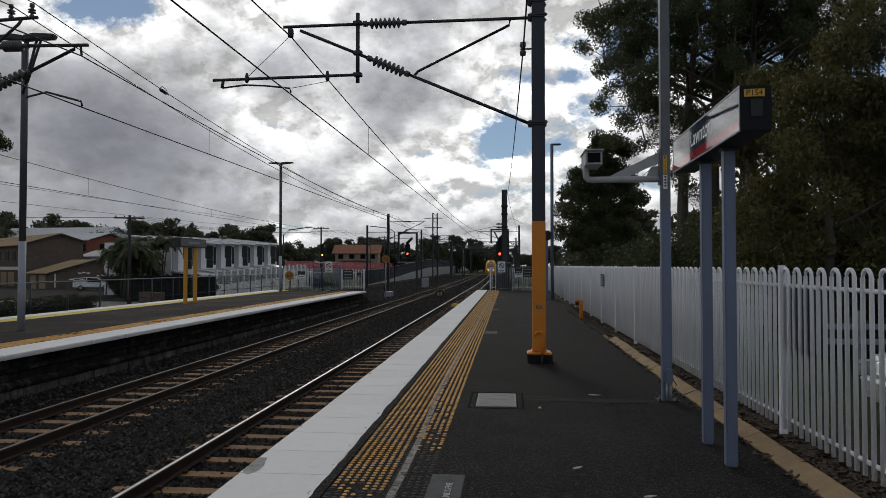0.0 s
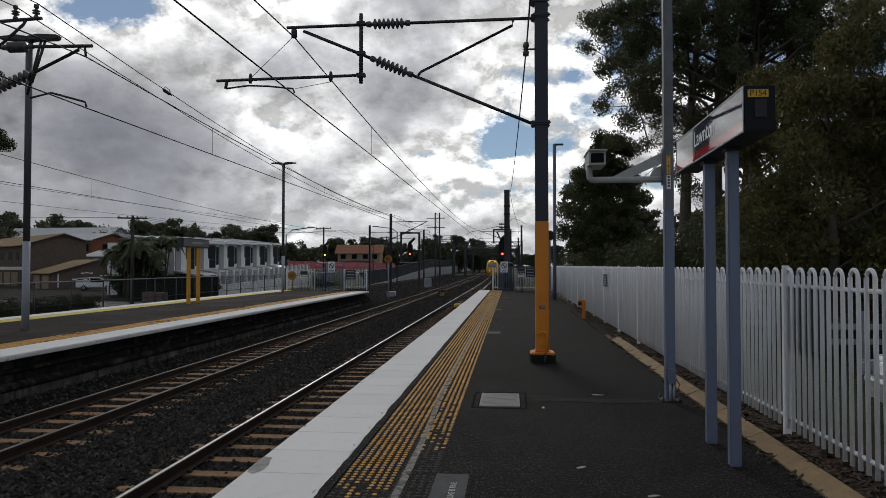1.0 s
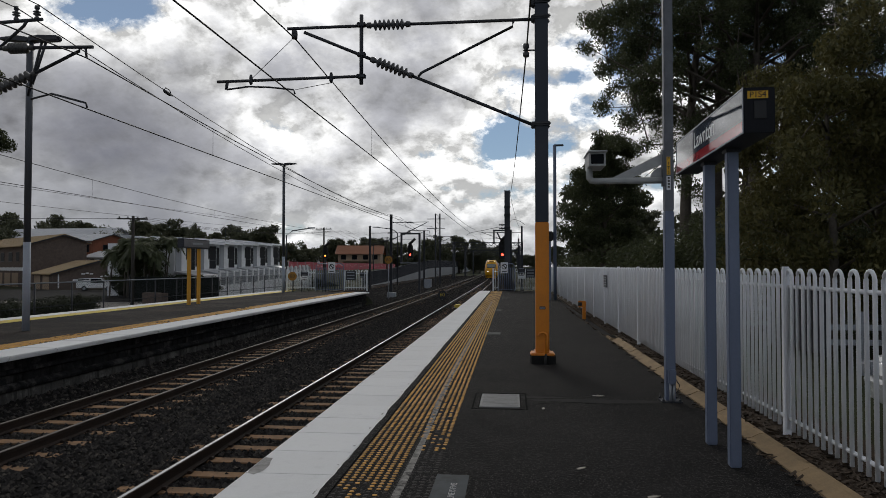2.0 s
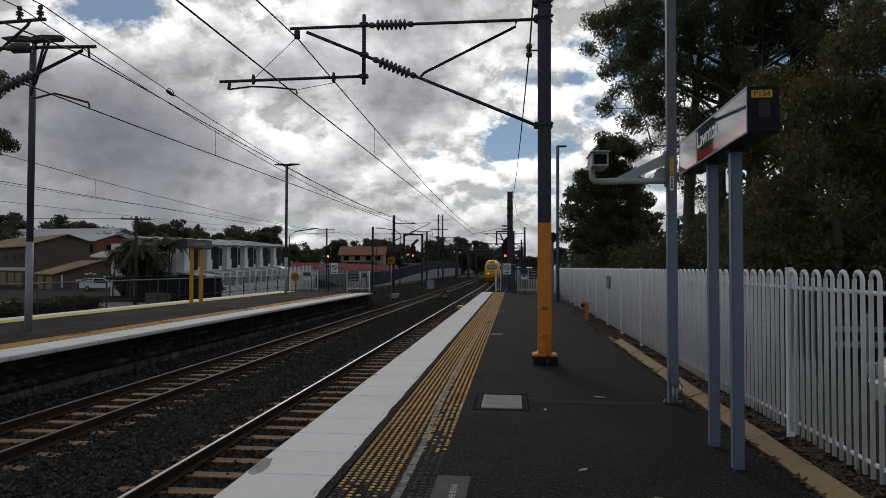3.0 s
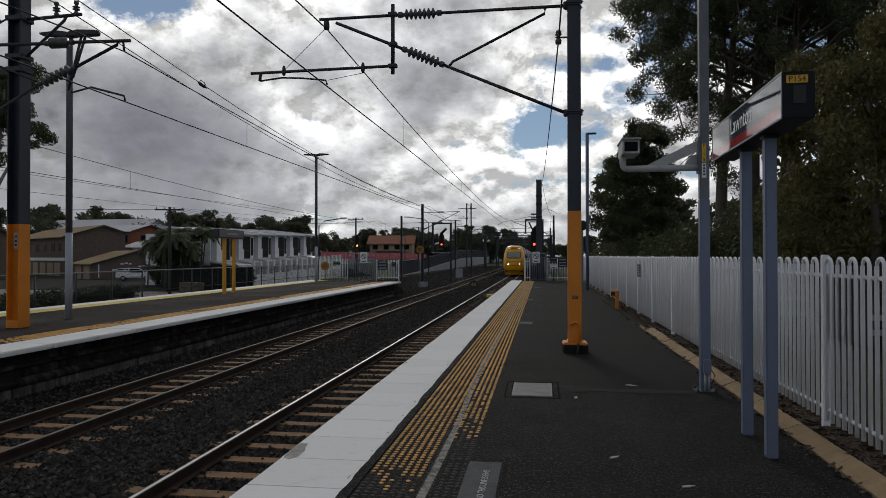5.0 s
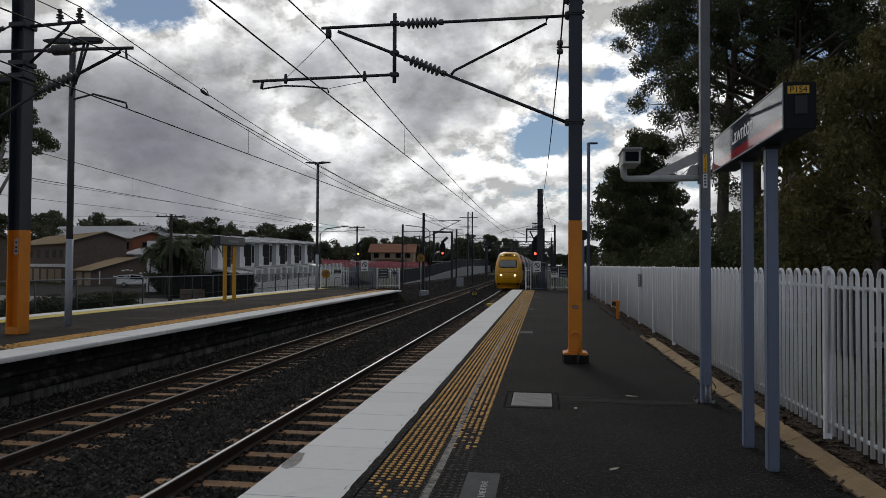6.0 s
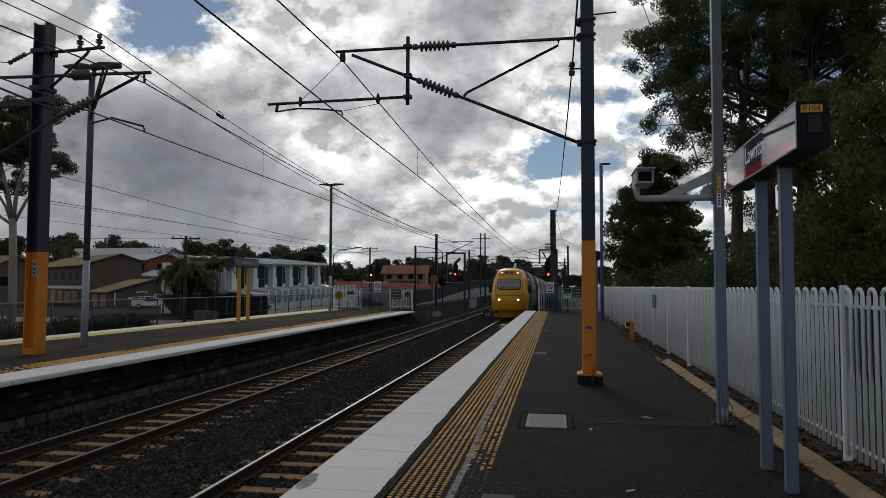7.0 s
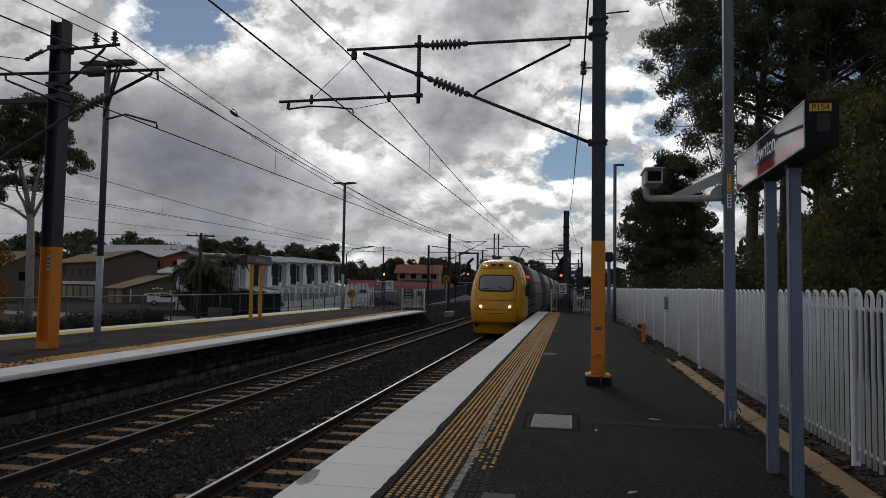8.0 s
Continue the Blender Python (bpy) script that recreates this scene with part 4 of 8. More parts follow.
def hoop_mesh(h0, h1, w, r):
    bm = bmesh.new()
    pts = [(0, -w / 2, h0), (0, -w / 2, h1 - w / 2)] + [(0, -w / 2 * math.cos(a), h1 - w / 2 + w / 2 * math.sin(a)) for a in [math.pi * i / 6 for i in range(1, 6)]] + [(0, w / 2, h1 - w / 2), (0, w / 2, h0)]
    tube(bm, pts, r, 6)
    return mesh_of("hoop", bm, WHITE_STEEL)


def build_fence():
    fence = thing("hoop_top_fence", (2.318, 0, 0), "white powder-coated steel fence with looped tops", "fence")
    y0, y1 = 1.57, 52.2
    hoop = hoop_mesh(0.11, 1.455, 0.112, 0.0155)
    bm = bmesh.new()
    box(bm, -0.027, 0.027, -0.027, 0.027, -0.1, 1.46, 0.004)
    box(bm, -0.031, 0.031, -0.031, 0.031, 1.46, 1.485, 0.01)
    post = mesh_of("post", bm, WHITE_STEEL)
    bm = bmesh.new()
    tube(bm, [(0.016, 0.03, 0), (0.016, 2.27, 0)], 0.0165, 8)
    rail = mesh_of("rail", bm, WHITE_STEEL)
    y = y0
    while y < y1:
        piece("post", post, fence, pose(0, y, 0))
        for z in (0.20, 1.315):
            piece("rail", rail, fence, pose(0, y, z))
        for i in range(10):
            piece("hoop", hoop, fence, pose(0, y + 0.225 + 0.2215 * i, 0))
        y += 2.3
    plate_y = 17.3
    bm = bmesh.new()
    box(bm, 2.272, 2.28, plate_y - 0.26, plate_y + 0.26, 0.98, 1.28)
    notice = solid("fence_notice", bm, CHARCOAL, "dark grey notice plate on a white fence", "notice")
    for i in range(4):
        bm = bmesh.new()
        box(bm, 2.269, 2.2722, plate_y - 0.18, plate_y + 0.18, 1.03 + 0.06 * i, 1.055 + 0.06 * i)
        part("bar", bm, GALV, notice)


def build_kerb():
    kerb = thing("concrete_kerb", (0, 0, 0), "sandy concrete kerb blocks beside a mulch strip", "kerb")
    tagged(kerb, kind="structure")
    bm = bmesh.new()
    prism(bm, [(1.985, -0.05), (2.165, -0.05), (2.165, 0.050), (2.14, 0.064), (2.10, 0.057), (2.04, 0.027), (1.985, 0.014)], "y", 0.004, 0.996)
    block = mesh_of("kerb_block", bm, SAND_CONCRETE)
    rng = random.Random(6)
    for i in range(14):
        piece("kerb_block", block, kerb, pose(rng.uniform(-0.006, 0.006), 0.2 + i, rng.uniform(-0.004, 0.004), 0, 0, rng.uniform(-0.3, 0.3)))
    bm = bmesh.new()
    box(bm, 1.97, 2.18, 14.25, 14.95, -0.05, 0.045, 0.02)
    part("pit_surround", bm, SAND_CONCRETE, kerb)
    bm = bmesh.new()
    box(bm, 2.01, 2.14, 14.33, 14.87, 0.02, 0.049, 0.004)
    part("pit_hole", bm, BITUMEN, kerb, "dark drain pit")
    # mulch
    verts, faces, rng = [], [], random.Random(12)
    for k in range(5200):
        y = 1.5 + 24 * rng.random() ** 1.5
        x = 2.17 + 0.30 * rng.random()
        if rng.random() < 0.08:
            x = 1.98 - 0.05 * rng.random()
        L, W, a, z = rng.uniform(0.02, 0.07), rng.uniform(0.004, 0.012), rng.uniform(0, 3.14), (0.045 if x > 2.1 else 0.004) + rng.uniform(0, 0.018)
        c, s, b = math.cos(a), math.sin(a), len(verts)
        verts += [(x + c * p * L - s * q * W, y + s * p * L + c * q * W, z + h) for p, q, h in ((-1, -1, 0), (1, -1, 0), (1, 1, rng.uniform(0, 0.02)), (-1, 1, 0.004))]
        faces.append((b, b + 1, b + 2, b + 3))
    tagged(raw("mulch_chips", verts, faces, MULCH_CHIP), "brown bark chips and leaf litter", "mulch", kind="stuff")
    bm = bmesh.new()
    box(bm, 2.168, 2.9, 0.2, 52, -0.25, 0.045)
    solid("mulch_strip", bm, MULCH, "dark brown bark mulch strip under the fence", "mulch", "structure")


def build_small_near():
    # inspection cover
    cover = thing("inspection_cover", (-0.135, 7.735, 0), "pale grey metal inspection cover set in the asphalt", "cover")
    COVER = material("cover_metal", (0.30, 0.30, 0.30), 0.8, 0.1, 0.15, 6, 90, 0.4, dirt=(0.14, 0.135, 0.13), dirt_amount=0.5, dirt_scale=6, spec=0.2)
    bm = bmesh.new()
    box(bm, -0.215, 0.215, -0.375, 0.375, -0.02, 0.008, 0.003)
    part("lid", bm, COVER, cover)
    for s in (-1, 1):
        for x0, x1, y0, y1 in ((s * 0.285 - 0.009, s * 0.285 + 0.009, -0.46, 0.46), (-0.276, 0.276, s * 0.451 - 0.012, s * 0.451 + 0.012), (s * 0.222 - 0.006, s * 0.222 + 0.006, -0.38, 0.38)):
            bm = bmesh.new()
            box(bm, x0, x1, y0, y1, -0.01, 0.0025)
            part("sealing_strip", bm, BITUMEN, cover, "dark bitumen sealing strip")
    for i in range(15):
        bm = bmesh.new()
        box(bm, -0.19, 0.19, -0.345 + 0.048 * i, -0.327 + 0.048 * i, 0.008, 0.0098)
        part("rib", bm, COVER, cover)
    DULL_COVER = material("dull_cover_metal", (0.10, 0.10, 0.10), 0.85, 0, 0.3, 6, 90, 0.4, spec=0.1)
    for x, y, w, d in ((-0.42, 15.5, 0.34, 0.5), (-0.5, 23.8, 0.3, 0.5), (-0.3, 33.0, 0.3, 0.4)):
        bm = bmesh.new()
        box(bm, x - w / 2, x + w / 2, y - d / 2, y + d / 2, -0.01, 0.005, 0.002)
        solid("small_cover", bm, DULL_COVER, "small grey metal cover in the asphalt", "cover", group="small covers")
    # stencilled notice on the asphalt
    GREYP = material("grey_floor_paint", (0.050, 0.060, 0.068), 0.7, 0, 0.15, 5, 70, 0.3, dirt=(0.022, 0.024, 0.026), dirt_amount=0.6, dirt_scale=4, spec=0.1)
    TXT = material("worn_white_paint", (0.42, 0.43, 0.44), 0.7, 0, 0.2, 9, 90, 0.2)
    bm = bmesh.new()
    box(bm, -0.54, -0.31, 3.72, 4.95, -0.002, 0.003)
    st = solid("floor_notice", bm, GREYP, "worn grey painted panel with white lettering on asphalt", "notice")
    letters("lettering", "BEHIND THIS LINE IS FINE", 0.062, TXT, st, pose(-0.40, 4.40, 0.0042, 0, 0, 90), 0.0005, "worn white lettering")
    # worn pale line over the tactile strip
    WORN = material("worn_line_paint", (0.27, 0.26, 0.245), 0.9, 0, 0.5, 14, 120, 0.5, dirt=(0.02, 0.02, 0.02), dirt_amount=0.95, dirt_scale=11, spec=0.1)
    bm = bmesh.new()
    prism(bm, [(-0.80, 2.0), (-0.745, 2.0), (-0.728, 4.9), (-0.738, 6.0), (-0.768, 7.5), (-0.80, 9.6), (-0.80, 16), (-0.80, 30), (-0.86, 30), (-0.86, 16), (-0.868, 9.6), (-0.828, 7.5), (-0.784, 6.0), (-0.784, 4.8)], "z", -0.002, 0.0035)
    solid("worn_line", bm, WORN, "worn pale painted line across the tactile studs", "line", "structure")
    # the asphalt laps over the back of the coping with a broken edge
    ragged = [(EDGE + 0.70, END_Y), (EDGE + 0.70, 1.0)]
    ys = [1.0 + 0.06 * i for i in range(int((END_Y - 1) / 0.06))]
    ragged += [(EDGE + 0.632 + 0.012 * noise.noise((0.3, y * 2.3, 0)) + 0.014 * noise.noise((4.3, y * 9.0, 2)), y) for y in ys]
    bm = bmesh.new()
    prism(bm, ragged, "z", -0.03, 0.0095)
    solid("edge_joint", bm, ASPHALT, "black bitumen joint behind the coping", "joint", "structure")
    # cracks and dusty streaks in the asphalt
    rng = random.Random(31)
    for pts in (((-0.62, 9.35), (-0.2, 9.75), (0.1, 10.1), (0.32, 10.55)), ((0.12, 7.38), (0.3, 7.62), (0.62, 7.72), (1.05, 7.62), (1.6, 7.7)), ((-0.58, 6.2), (-0.4, 7.1), (-0.39, 7.35)), ((0.85, 18.9), (1.3, 19.1), (1.95, 19.0))):
        path = []
        for (a, b), (c, d) in zip(pts, pts[1:]):
            for i in range(5):
                t = i / 5
                path.append((a + (c - a) * t + rng.uniform(-0.02, 0.02), b + (d - b) * t + rng.uniform(-0.03, 0.03)))
        bm = bmesh.new()
        for (a, b), (c, d) in zip(path, path[1:]):
            w = rng.uniform(0.006, 0.014)
            bm.faces.new([bm.verts.new(p) for p in ((a, b - w, 0.0015), (c, d - w, 0.0015), (c, d + w, 0.0015), (a, b + w, 0.0015))])
        solid("asphalt_crack", bm, BITUMEN, "thin dark crack in the asphalt", "crack", "structure")
    DUST = material("dusty_asphalt", (0.042, 0.041, 0.040), 0.95, 0, 0.45, 3, 120, 0.4, dirt=(0.026, 0.026, 0.026), dirt_amount=0.8, dirt_scale=3, spec=0.05)
    for cx, cy, rx, ry in ((0.95, 7.82, 0.75, 0.10), (0.2, 7.98, 0.4, 0.05)):
        bm = bmesh.new()
        ring = []
        for i in range(22):
            a = 2 * math.pi * i / 22
            q = 1 + 0.3 * noise.noise((cx + 2 * math.cos(a), cy + 2 * math.sin(a), 0))
            ring.append(bm.verts.new((cx + rx * q * math.cos(a), cy + ry * q * math.sin(a), 0.0012)))
        bm.faces.new(ring)
        solid("dust_streak", bm, DUST, "pale dusty streak on the asphalt", "stain", "structure")
    for x, y, a in ((0.95, 8.15, 30), (0.32, 7.35, 80), (1.0, 8.12, 10), (0.5, 5.2, 40), (0.62, 15.6, 0), (0.9, 4.6, 20)):
        bm = bmesh.new()
        prism(bm, [(-0.045, -0.012), (0.0, -0.018), (0.05, 0.0), (0.01, 0.016), (-0.04, 0.01)], "z", 0.001, 0.006)
        leaf = solid("fallen_leaf", bm, material("pale_litter", (0.35, 0.33, 0.28), 0.8), "pale dry leaf lying on the asphalt", "leaf", group="litter")
        leaf.matrix_basis = pose(x, y, 0, 0, 0, a)
    # chipped coping edge
    CHIP = material("chipped_concrete", (0.34, 0.335, 0.325), 0.95, 0, 0.4, 12, 90, 0.5, spec=0.1)
    for cx, cy, w, d in ((EDGE + 0.02, 5.03, 0.085, 0.21), (EDGE, 9.4, 0.02, 0.10), *[(EDGE + u, 2.6 + 0.61 * k + 0.013 * (k % 5), 0.010 + 0.004 * (k % 3), 0.012 + 0.010 * (k % 4)) for k in range(24) for u in ((0.606,) if k % 2 else (0.0, 0.605))]):
        bm = bmesh.new()
        ring = []
        for i in range(11):
            a = 2 * math.pi * i / 11
            q = 1 + 0.75 * noise.noise((3 * math.cos(a) + 1.7 * cy, 3 * math.sin(a), cx))
            px = cx + w * q * math.cos(a)
            ring.append(bm.verts.new((min(max(px, EDGE - 0.010), EDGE + 0.607), cy + d * q * math.sin(a), 0.0085)))
        bm.faces.new(ring)
        solid("coping_chip", bm, CHIP, "grey chipped patch in the white coping", "chip", "structure")
    # yellow post beside the fence
    tap = thing("yellow_bollard", (2.03, 19.9, 0), "short yellow post with a dark box on top", "post")
    bm = bmesh.new()
    box(bm, -0.045, 0.045, -0.045, 0.045, 0, 0.50, 0.01)
    part("shaft", bm, ORANGE, tap)
    bm = bmesh.new()
    box(bm, -0.16, 0.05, -0.06, 0.06, 0.34, 0.52, 0.015)
    part("head", bm, ORANGE, tap)
    bm = bmesh.new()
    box(bm, -0.17, -0.06, -0.065, -0.055, 0.38, 0.48)
    part("socket", bm, BLACK, tap)


MULCH_CHIP = material("mulch_chip", (0.075, 0.053, 0.036), 0.95, 0, 0.6, 30, 90, 0.2)
build_main_mast()
build_cctv()
build_station_sign()
build_fence()
build_kerb()
build_small_near()


def build_beyond_fence():
    rail = thing("guard_rail", (0, 0, 0), "dull grey guard rail in the yard behind the fence", "rail")
    for x0, x1, y in ((4.6, 6.5, 18.0), (5.0, 7.6, 13.2)):
        z = ground_height(x0, y)
        for h in (0.35, 0.72, 1.0) if y > 15 else (0.45, 0.72):
            bm = bmesh.new()
            box(bm, x0, x1, y - 0.04, y + 0.04, z + h, z + h + 0.10, 0.01)
            part("bar", bm, GALV, rail)
        for x in (x0 + 0.05, (x0 + x1) / 2, x1 - 0.05):
            bm = bmesh.new()
            box(bm, x - 0.05, x + 0.05, y + 0.041, y + 0.12, z - 0.1, z + 1.05)
            part("post", bm, GALV, rail)
    # flat dark panel stands in for an unidentified grey surface behind the fence
    bm = bmesh.new()
    box(bm, 2.36, 2.41, 5.55, 6.12, 0.80, 1.34)
    solid("meter_box", bm, CHARCOAL, "dark flat panel behind the white fence", "panel")


build_beyond_fence()

# ---------------------------------------------------------------- overhead line, masts and signals
def build_line_mast(x, y, top, w, label, base=-1.3, band=None):
    mast = thing("line_mast", (x, y, 0), label, "mast", "overhead line masts")
    bm = bmesh.new()
    steel_h(bm, 0, 0, base, top, w, w, 0.02)
    part("column", bm, STEEL_DARK, mast)
    bm = bmesh.new()
    box(bm, -w, w, -w, w, base - 0.2, base + 0.35, 0.03)
    part("footing", bm, CONCRETE, mast)
    return mast


def far_arm(mast, s, z, reach, contact):
    """A simple bracket arm to one side: s is +1 or -1 along x."""
    bm = bmesh.new()
    tube(bm, [(0, 0, z), (s * reach, 0, z + 0.05)], 0.03, 6)
    part("top_tube", bm, STEEL_DARK, mast)
    bm = bmesh.new()
    tube(bm, [(0, 0, z - 1.5), (s * reach * 0.95, 0, z)], 0.03, 6)
    part("diagonal_tube", bm, STEEL_DARK, mast)
    bm = bmesh.new()
    tube(bm, [(s * reach * 0.45, 0, contact + 0.3), (s * reach * 1.02, 0, contact + 0.25), (s * reach * 1.03, 0, contact)], 0.024, 6)
    part("registration_tube", bm, STEEL_DARK, mast)
    for a, zz in ((0.42, z + 0.02), (0.40, z - 1.5 + 0.63)):
        bm = bmesh.new()
        insulator(bm, (s * reach * a, 0, zz), (s * reach * (a + 0.16), 0, zz + (0.0 if zz > z else 0.25)), 0.08, 5)
        part("insulator", bm, INSULATOR, mast)


def build_masts():
    lab = "dark steel overhead line mast with a bracket arm"
    m2 = thing("overhead_line_mast", (-0.245, 43.3, 0), "dark steel overhead line mast beyond the platform end gate", "mast", "overhead line masts")
    bm = bmesh.new()
    steel_h(bm, 0, 0, -1.3, 6.22, 0.34, 0.30, 0.03)
    part("column", bm, POLE_DARK, m2)
    bm = bmesh.new()
    box(bm, -0.4, 0.4, -0.4, 0.4, -1.5, -1.0, 0.03)
    part("footing", bm, CONCRETE, m2)
    bm = bmesh.new()
    tube(bm, [(-0.2, -0.05, 3.95), (-0.62, -0.05, 3.93), (-1.4, 0.6, 3.80), (-2.35, 1.2, 3.66), (-2.62, 1.4, 3.50)], 0.013, 6)
    part("pull_off", bm, STEEL_DARK, m2)
    for z in (3.86, 4.08):
        bm = bmesh.new()
        insulator(bm, (-0.17, -0.05, z), (-0.50, -0.05, z), 0.09, 3)
        part("side_insulator", bm, INSULATOR, m2)
    bm = bmesh.new()
    for z in (5.2, 3.9, 4.7):
        box(bm, -0.2, 0.2, -0.2, 0.2, z - 0.06, z + 0.06, 0.01)
    part("bracket_band", bm, STEEL_DARK, m2)
    bm = bmesh.new()
    tube(bm, [(0.17 + 0.95 * (1 - math.cos(a)) / 1.0 if a < 1.571 else 1.12, -0.1, 3.4 + 1.0 * math.sin(a + 0.85)) for a in [0.11 * i for i in range(15)]], 0.012, 5)
    part("cable_loop", bm, WIRE, m2)
    for x, y, top, s, reach in ((-10.1, 58, 5.9, 1, 3.2), (-10.8, 86, 6.0, 1, 3.8), (-9.9, 97, 5.8, 1, 2.9), (1.15, 76, 5.9, -1, 4.5), (-15.6, 76, 6.0, 1, 4.6), (1.2, 112, 6.0, -1, 4.4), (-10.7, 128, 6.0, 1, 3.6), (1.5, 150, 6.2, -1, 4.6), (-10.9, 172, 6.2, 1, 3.8)):
        far_arm(build_line_mast(x, y, top, 0.20, lab), s, 5.2, reach, 4.25)
    # twin lattice mast
    tw = thing("lattice_mast", (-10.9, 103, 0), "tall twin-leg lattice mast with cross arms", "mast")
    for s in (-0.33, 0.33):
        bm = bmesh.new()
        box(bm, s - 0.09, s + 0.09, -0.09, 0.09, -1.3, 9.4)
        part("leg", bm, STEEL_DARK, tw)
    for i in range(9):
        bm = bmesh.new()
        tube(bm, [(-0.33, 0, -0.5 + 1.1 * i), (0.33, 0, 0.05 + 1.1 * i), (-0.33, 0, 0.6 + 1.1 * i)], 0.03, 4)
        part("lacing", bm, STEEL_DARK, tw)
    for z in (8.6, 7.2):
        bm = bmesh.new()
        box(bm, -1.6, 1.1, -0.05, 0.05, z - 0.05, z + 0.05)
        part("cross_arm", bm, STEEL_DARK, tw)
    # portals over all tracks
    for y in (142, 176, 214, 262):
        gate = thing("portal_gantry", (-4.6, y, 0), "dark steel portal gantry across the tracks", "gantry", "portal gantries")
        for x in (-7.0, 6.8):
            bm = bmesh.new()
            box(bm, x - 0.2, x + 0.2, -0.2, 0.2, -1.3, 6.6)
            part("leg", bm, STEEL_DARK, gate)
        for z in (5.7, 6.4):
            bm = bmesh.new()
            box(bm, -7, 6.8, -0.1, 0.1, z - 0.07, z + 0.07)
            part("chord", bm, STEEL_DARK, gate)
        for i in range(11):
            bm = bmesh.new()
            tube(bm, [(-6.9 + 1.24 * i, 0, 5.7), (-6.28 + 1.24 * i, 0, 6.4), (-5.66 + 1.24 * i, 0, 5.7)], 0.05, 4)
            part("lacing", bm, STEEL_DARK, gate)
        for x in (-2.3, 1.2, 4.0):
            bm = bmesh.new()
            tube(bm, [(x, 0, 5.7), (x, 0, 4.5), (x + 0.9, 0, 4.3)], 0.04, 5)
            part("drop_arm", bm, STEEL_DARK, gate)


def build_left_masts():
    # the mast of the island platform, with the line brackets on top
    m = build_mast("overhead_line_mast", -10.88, 13.1, 7.07, 0.29, 0.30, 2.16, "heavy steel mast, dark above and orange below")
    bm = bmesh.new()
    box(bm, -0.155, 0.155, -0.16, 0.16, 0.0, 0.158, 0.01)
    part("foot", bm, ORANGE, m)
    bm = bmesh.new()
    box(bm, 0.03, 0.11, -0.158, -0.150, 1.65, 1.98)
    plate = part("number_plate", bm, GALV, m, "pale plate with dark marks")
    for z in (1.72, 1.80, 1.90):
        bm = bmesh.new()
        box(bm, 0.045, 0.095, -0.161, -0.158, z - 0.02, z + 0.02)
        part("bar", bm, BLACK, plate)
    bm = bmesh.new()
    tube(bm, [(0.14, 0, 6.45), (1.42, 0, 6.50)], 0.035, 6)
    part("cross_arm", bm, STEEL_DARK, m)
    bm = bmesh.new()
    tube(bm, [(0.14, 0, 5.65), (1.02, 0, 6.38), (1.08, 0, 6.48)], 0.03, 6)
    part("brace", bm, STEEL_DARK, m)
    for x in (0.85, 1.30):
        bm = bmesh.new()
        insulator(bm, (x, 0, 6.48), (x, 0, 6.78), 0.075, 2)
        part("pin_insulator", bm, INSULATOR, m)
    for z in (6.45, 5.65, 5.38):
        bm = bmesh.new()
        box(bm, -0.19, 0.19, -0.19, 0.19, z - 0.05, z + 0.05, 0.01)
        part("clamp", bm, STEEL_DARK, m)
    bm = bmesh.new()
    tube(bm, [(-0.14, 0, 6.55), (-0.75, 0, 6.30)], 0.02, 6)
    insulator(bm, (-0.45, 0, 6.45), (-0.85, 0, 6.27), 0.05, 3)
    part("tension_insulator", bm, INSULATOR, m)
    bm = bmesh.new()
    box(bm, -2.6, -0.14, -0.05, 0.05, 5.30, 5.40)
    part("side_arm", bm, STEEL_DARK, m)
    # the bracket that carries the far track's wires hangs from a mast beside it
    c = build_mast("overhead_line_mast", -11.3, 10.9, 6.2, 0.30, 0.30, 2.16, "dark and orange steel mast with a bracket over the far track")
    bm = bmesh.new()
    box(bm, -0.24, 0.24, -0.24, 0.24, 0.0, 0.16, 0.02)
    part("base_plate", bm, ORANGE, c)

    def at(x, z, y=0.0):
        return (x + 11.3, y, z)
    for name, pts, r in (("top_tube", [at(-11.15, 5.23), at(-8.55, 5.18)], 0.03), ("outer_top_tube", [at(-8.05, 5.18), at(-6.97, 5.16)], 0.03), ("diagonal_tube", [at(-11.15, 3.1), at(-10.07, 3.71), at(-8.68, 4.48)], 0.028),
                         ("outer_diagonal", [at(-8.0, 4.74), at(-7.21, 5.10), at(-7.20, 5.15)], 0.028), ("tie_tube", [at(-8.70, 4.52), at(-10.15, 5.1), at(-10.17, 5.2)], 0.02),
                         ("steady_arm", [at(-8.06, 4.31), at(-7.69, 4.39), at(-7.08, 4.22), at(-7.06, 4.14)], 0.018), ("hanger", [at(-7.10, 5.15), at(-7.08, 4.98)], 0.02)):
        bm = bmesh.new()
        tube(bm, pts, r, 8)
        part(name, bm, STEEL_DARK, c)
    for x in (-7.86, -7.78):
        bm = bmesh.new()
        tube(bm, [at(x, 5.35), at(x - 0.26, 4.36 + (0.2 if x > -7.8 else 0))], 0.022, 6)
        part("drop_rod", bm, STEEL_DARK, c)
    bm = bmesh.new()
    box(bm, *[v + 11.3 for v in (-7.93, -7.55)], -0.06, 0.06, 5.27, 5.36, 0.02)
    part("clamp", bm, STEEL_DARK, c)
    for p, q in ((at(-8.57, 5.18), at(-8.03, 5.18)), (at(-8.70, 4.47), at(-7.98, 4.75))):
        bm = bmesh.new()
        insulator(bm, p, q, 0.095, 6)
        part("insulator", bm, GALV_INS, c)
    # platform lamps
    for x, y, h, arm in ((-11.2, 15.1, 6.75, False), (-12.95, 38.6, 7.3, True)):
        lamp = thing("platform_lamp", (x, y, 0), "slender blue-grey lamp pole with a flat head", "lamp", "platform lamps")
        bm = bmesh.new()
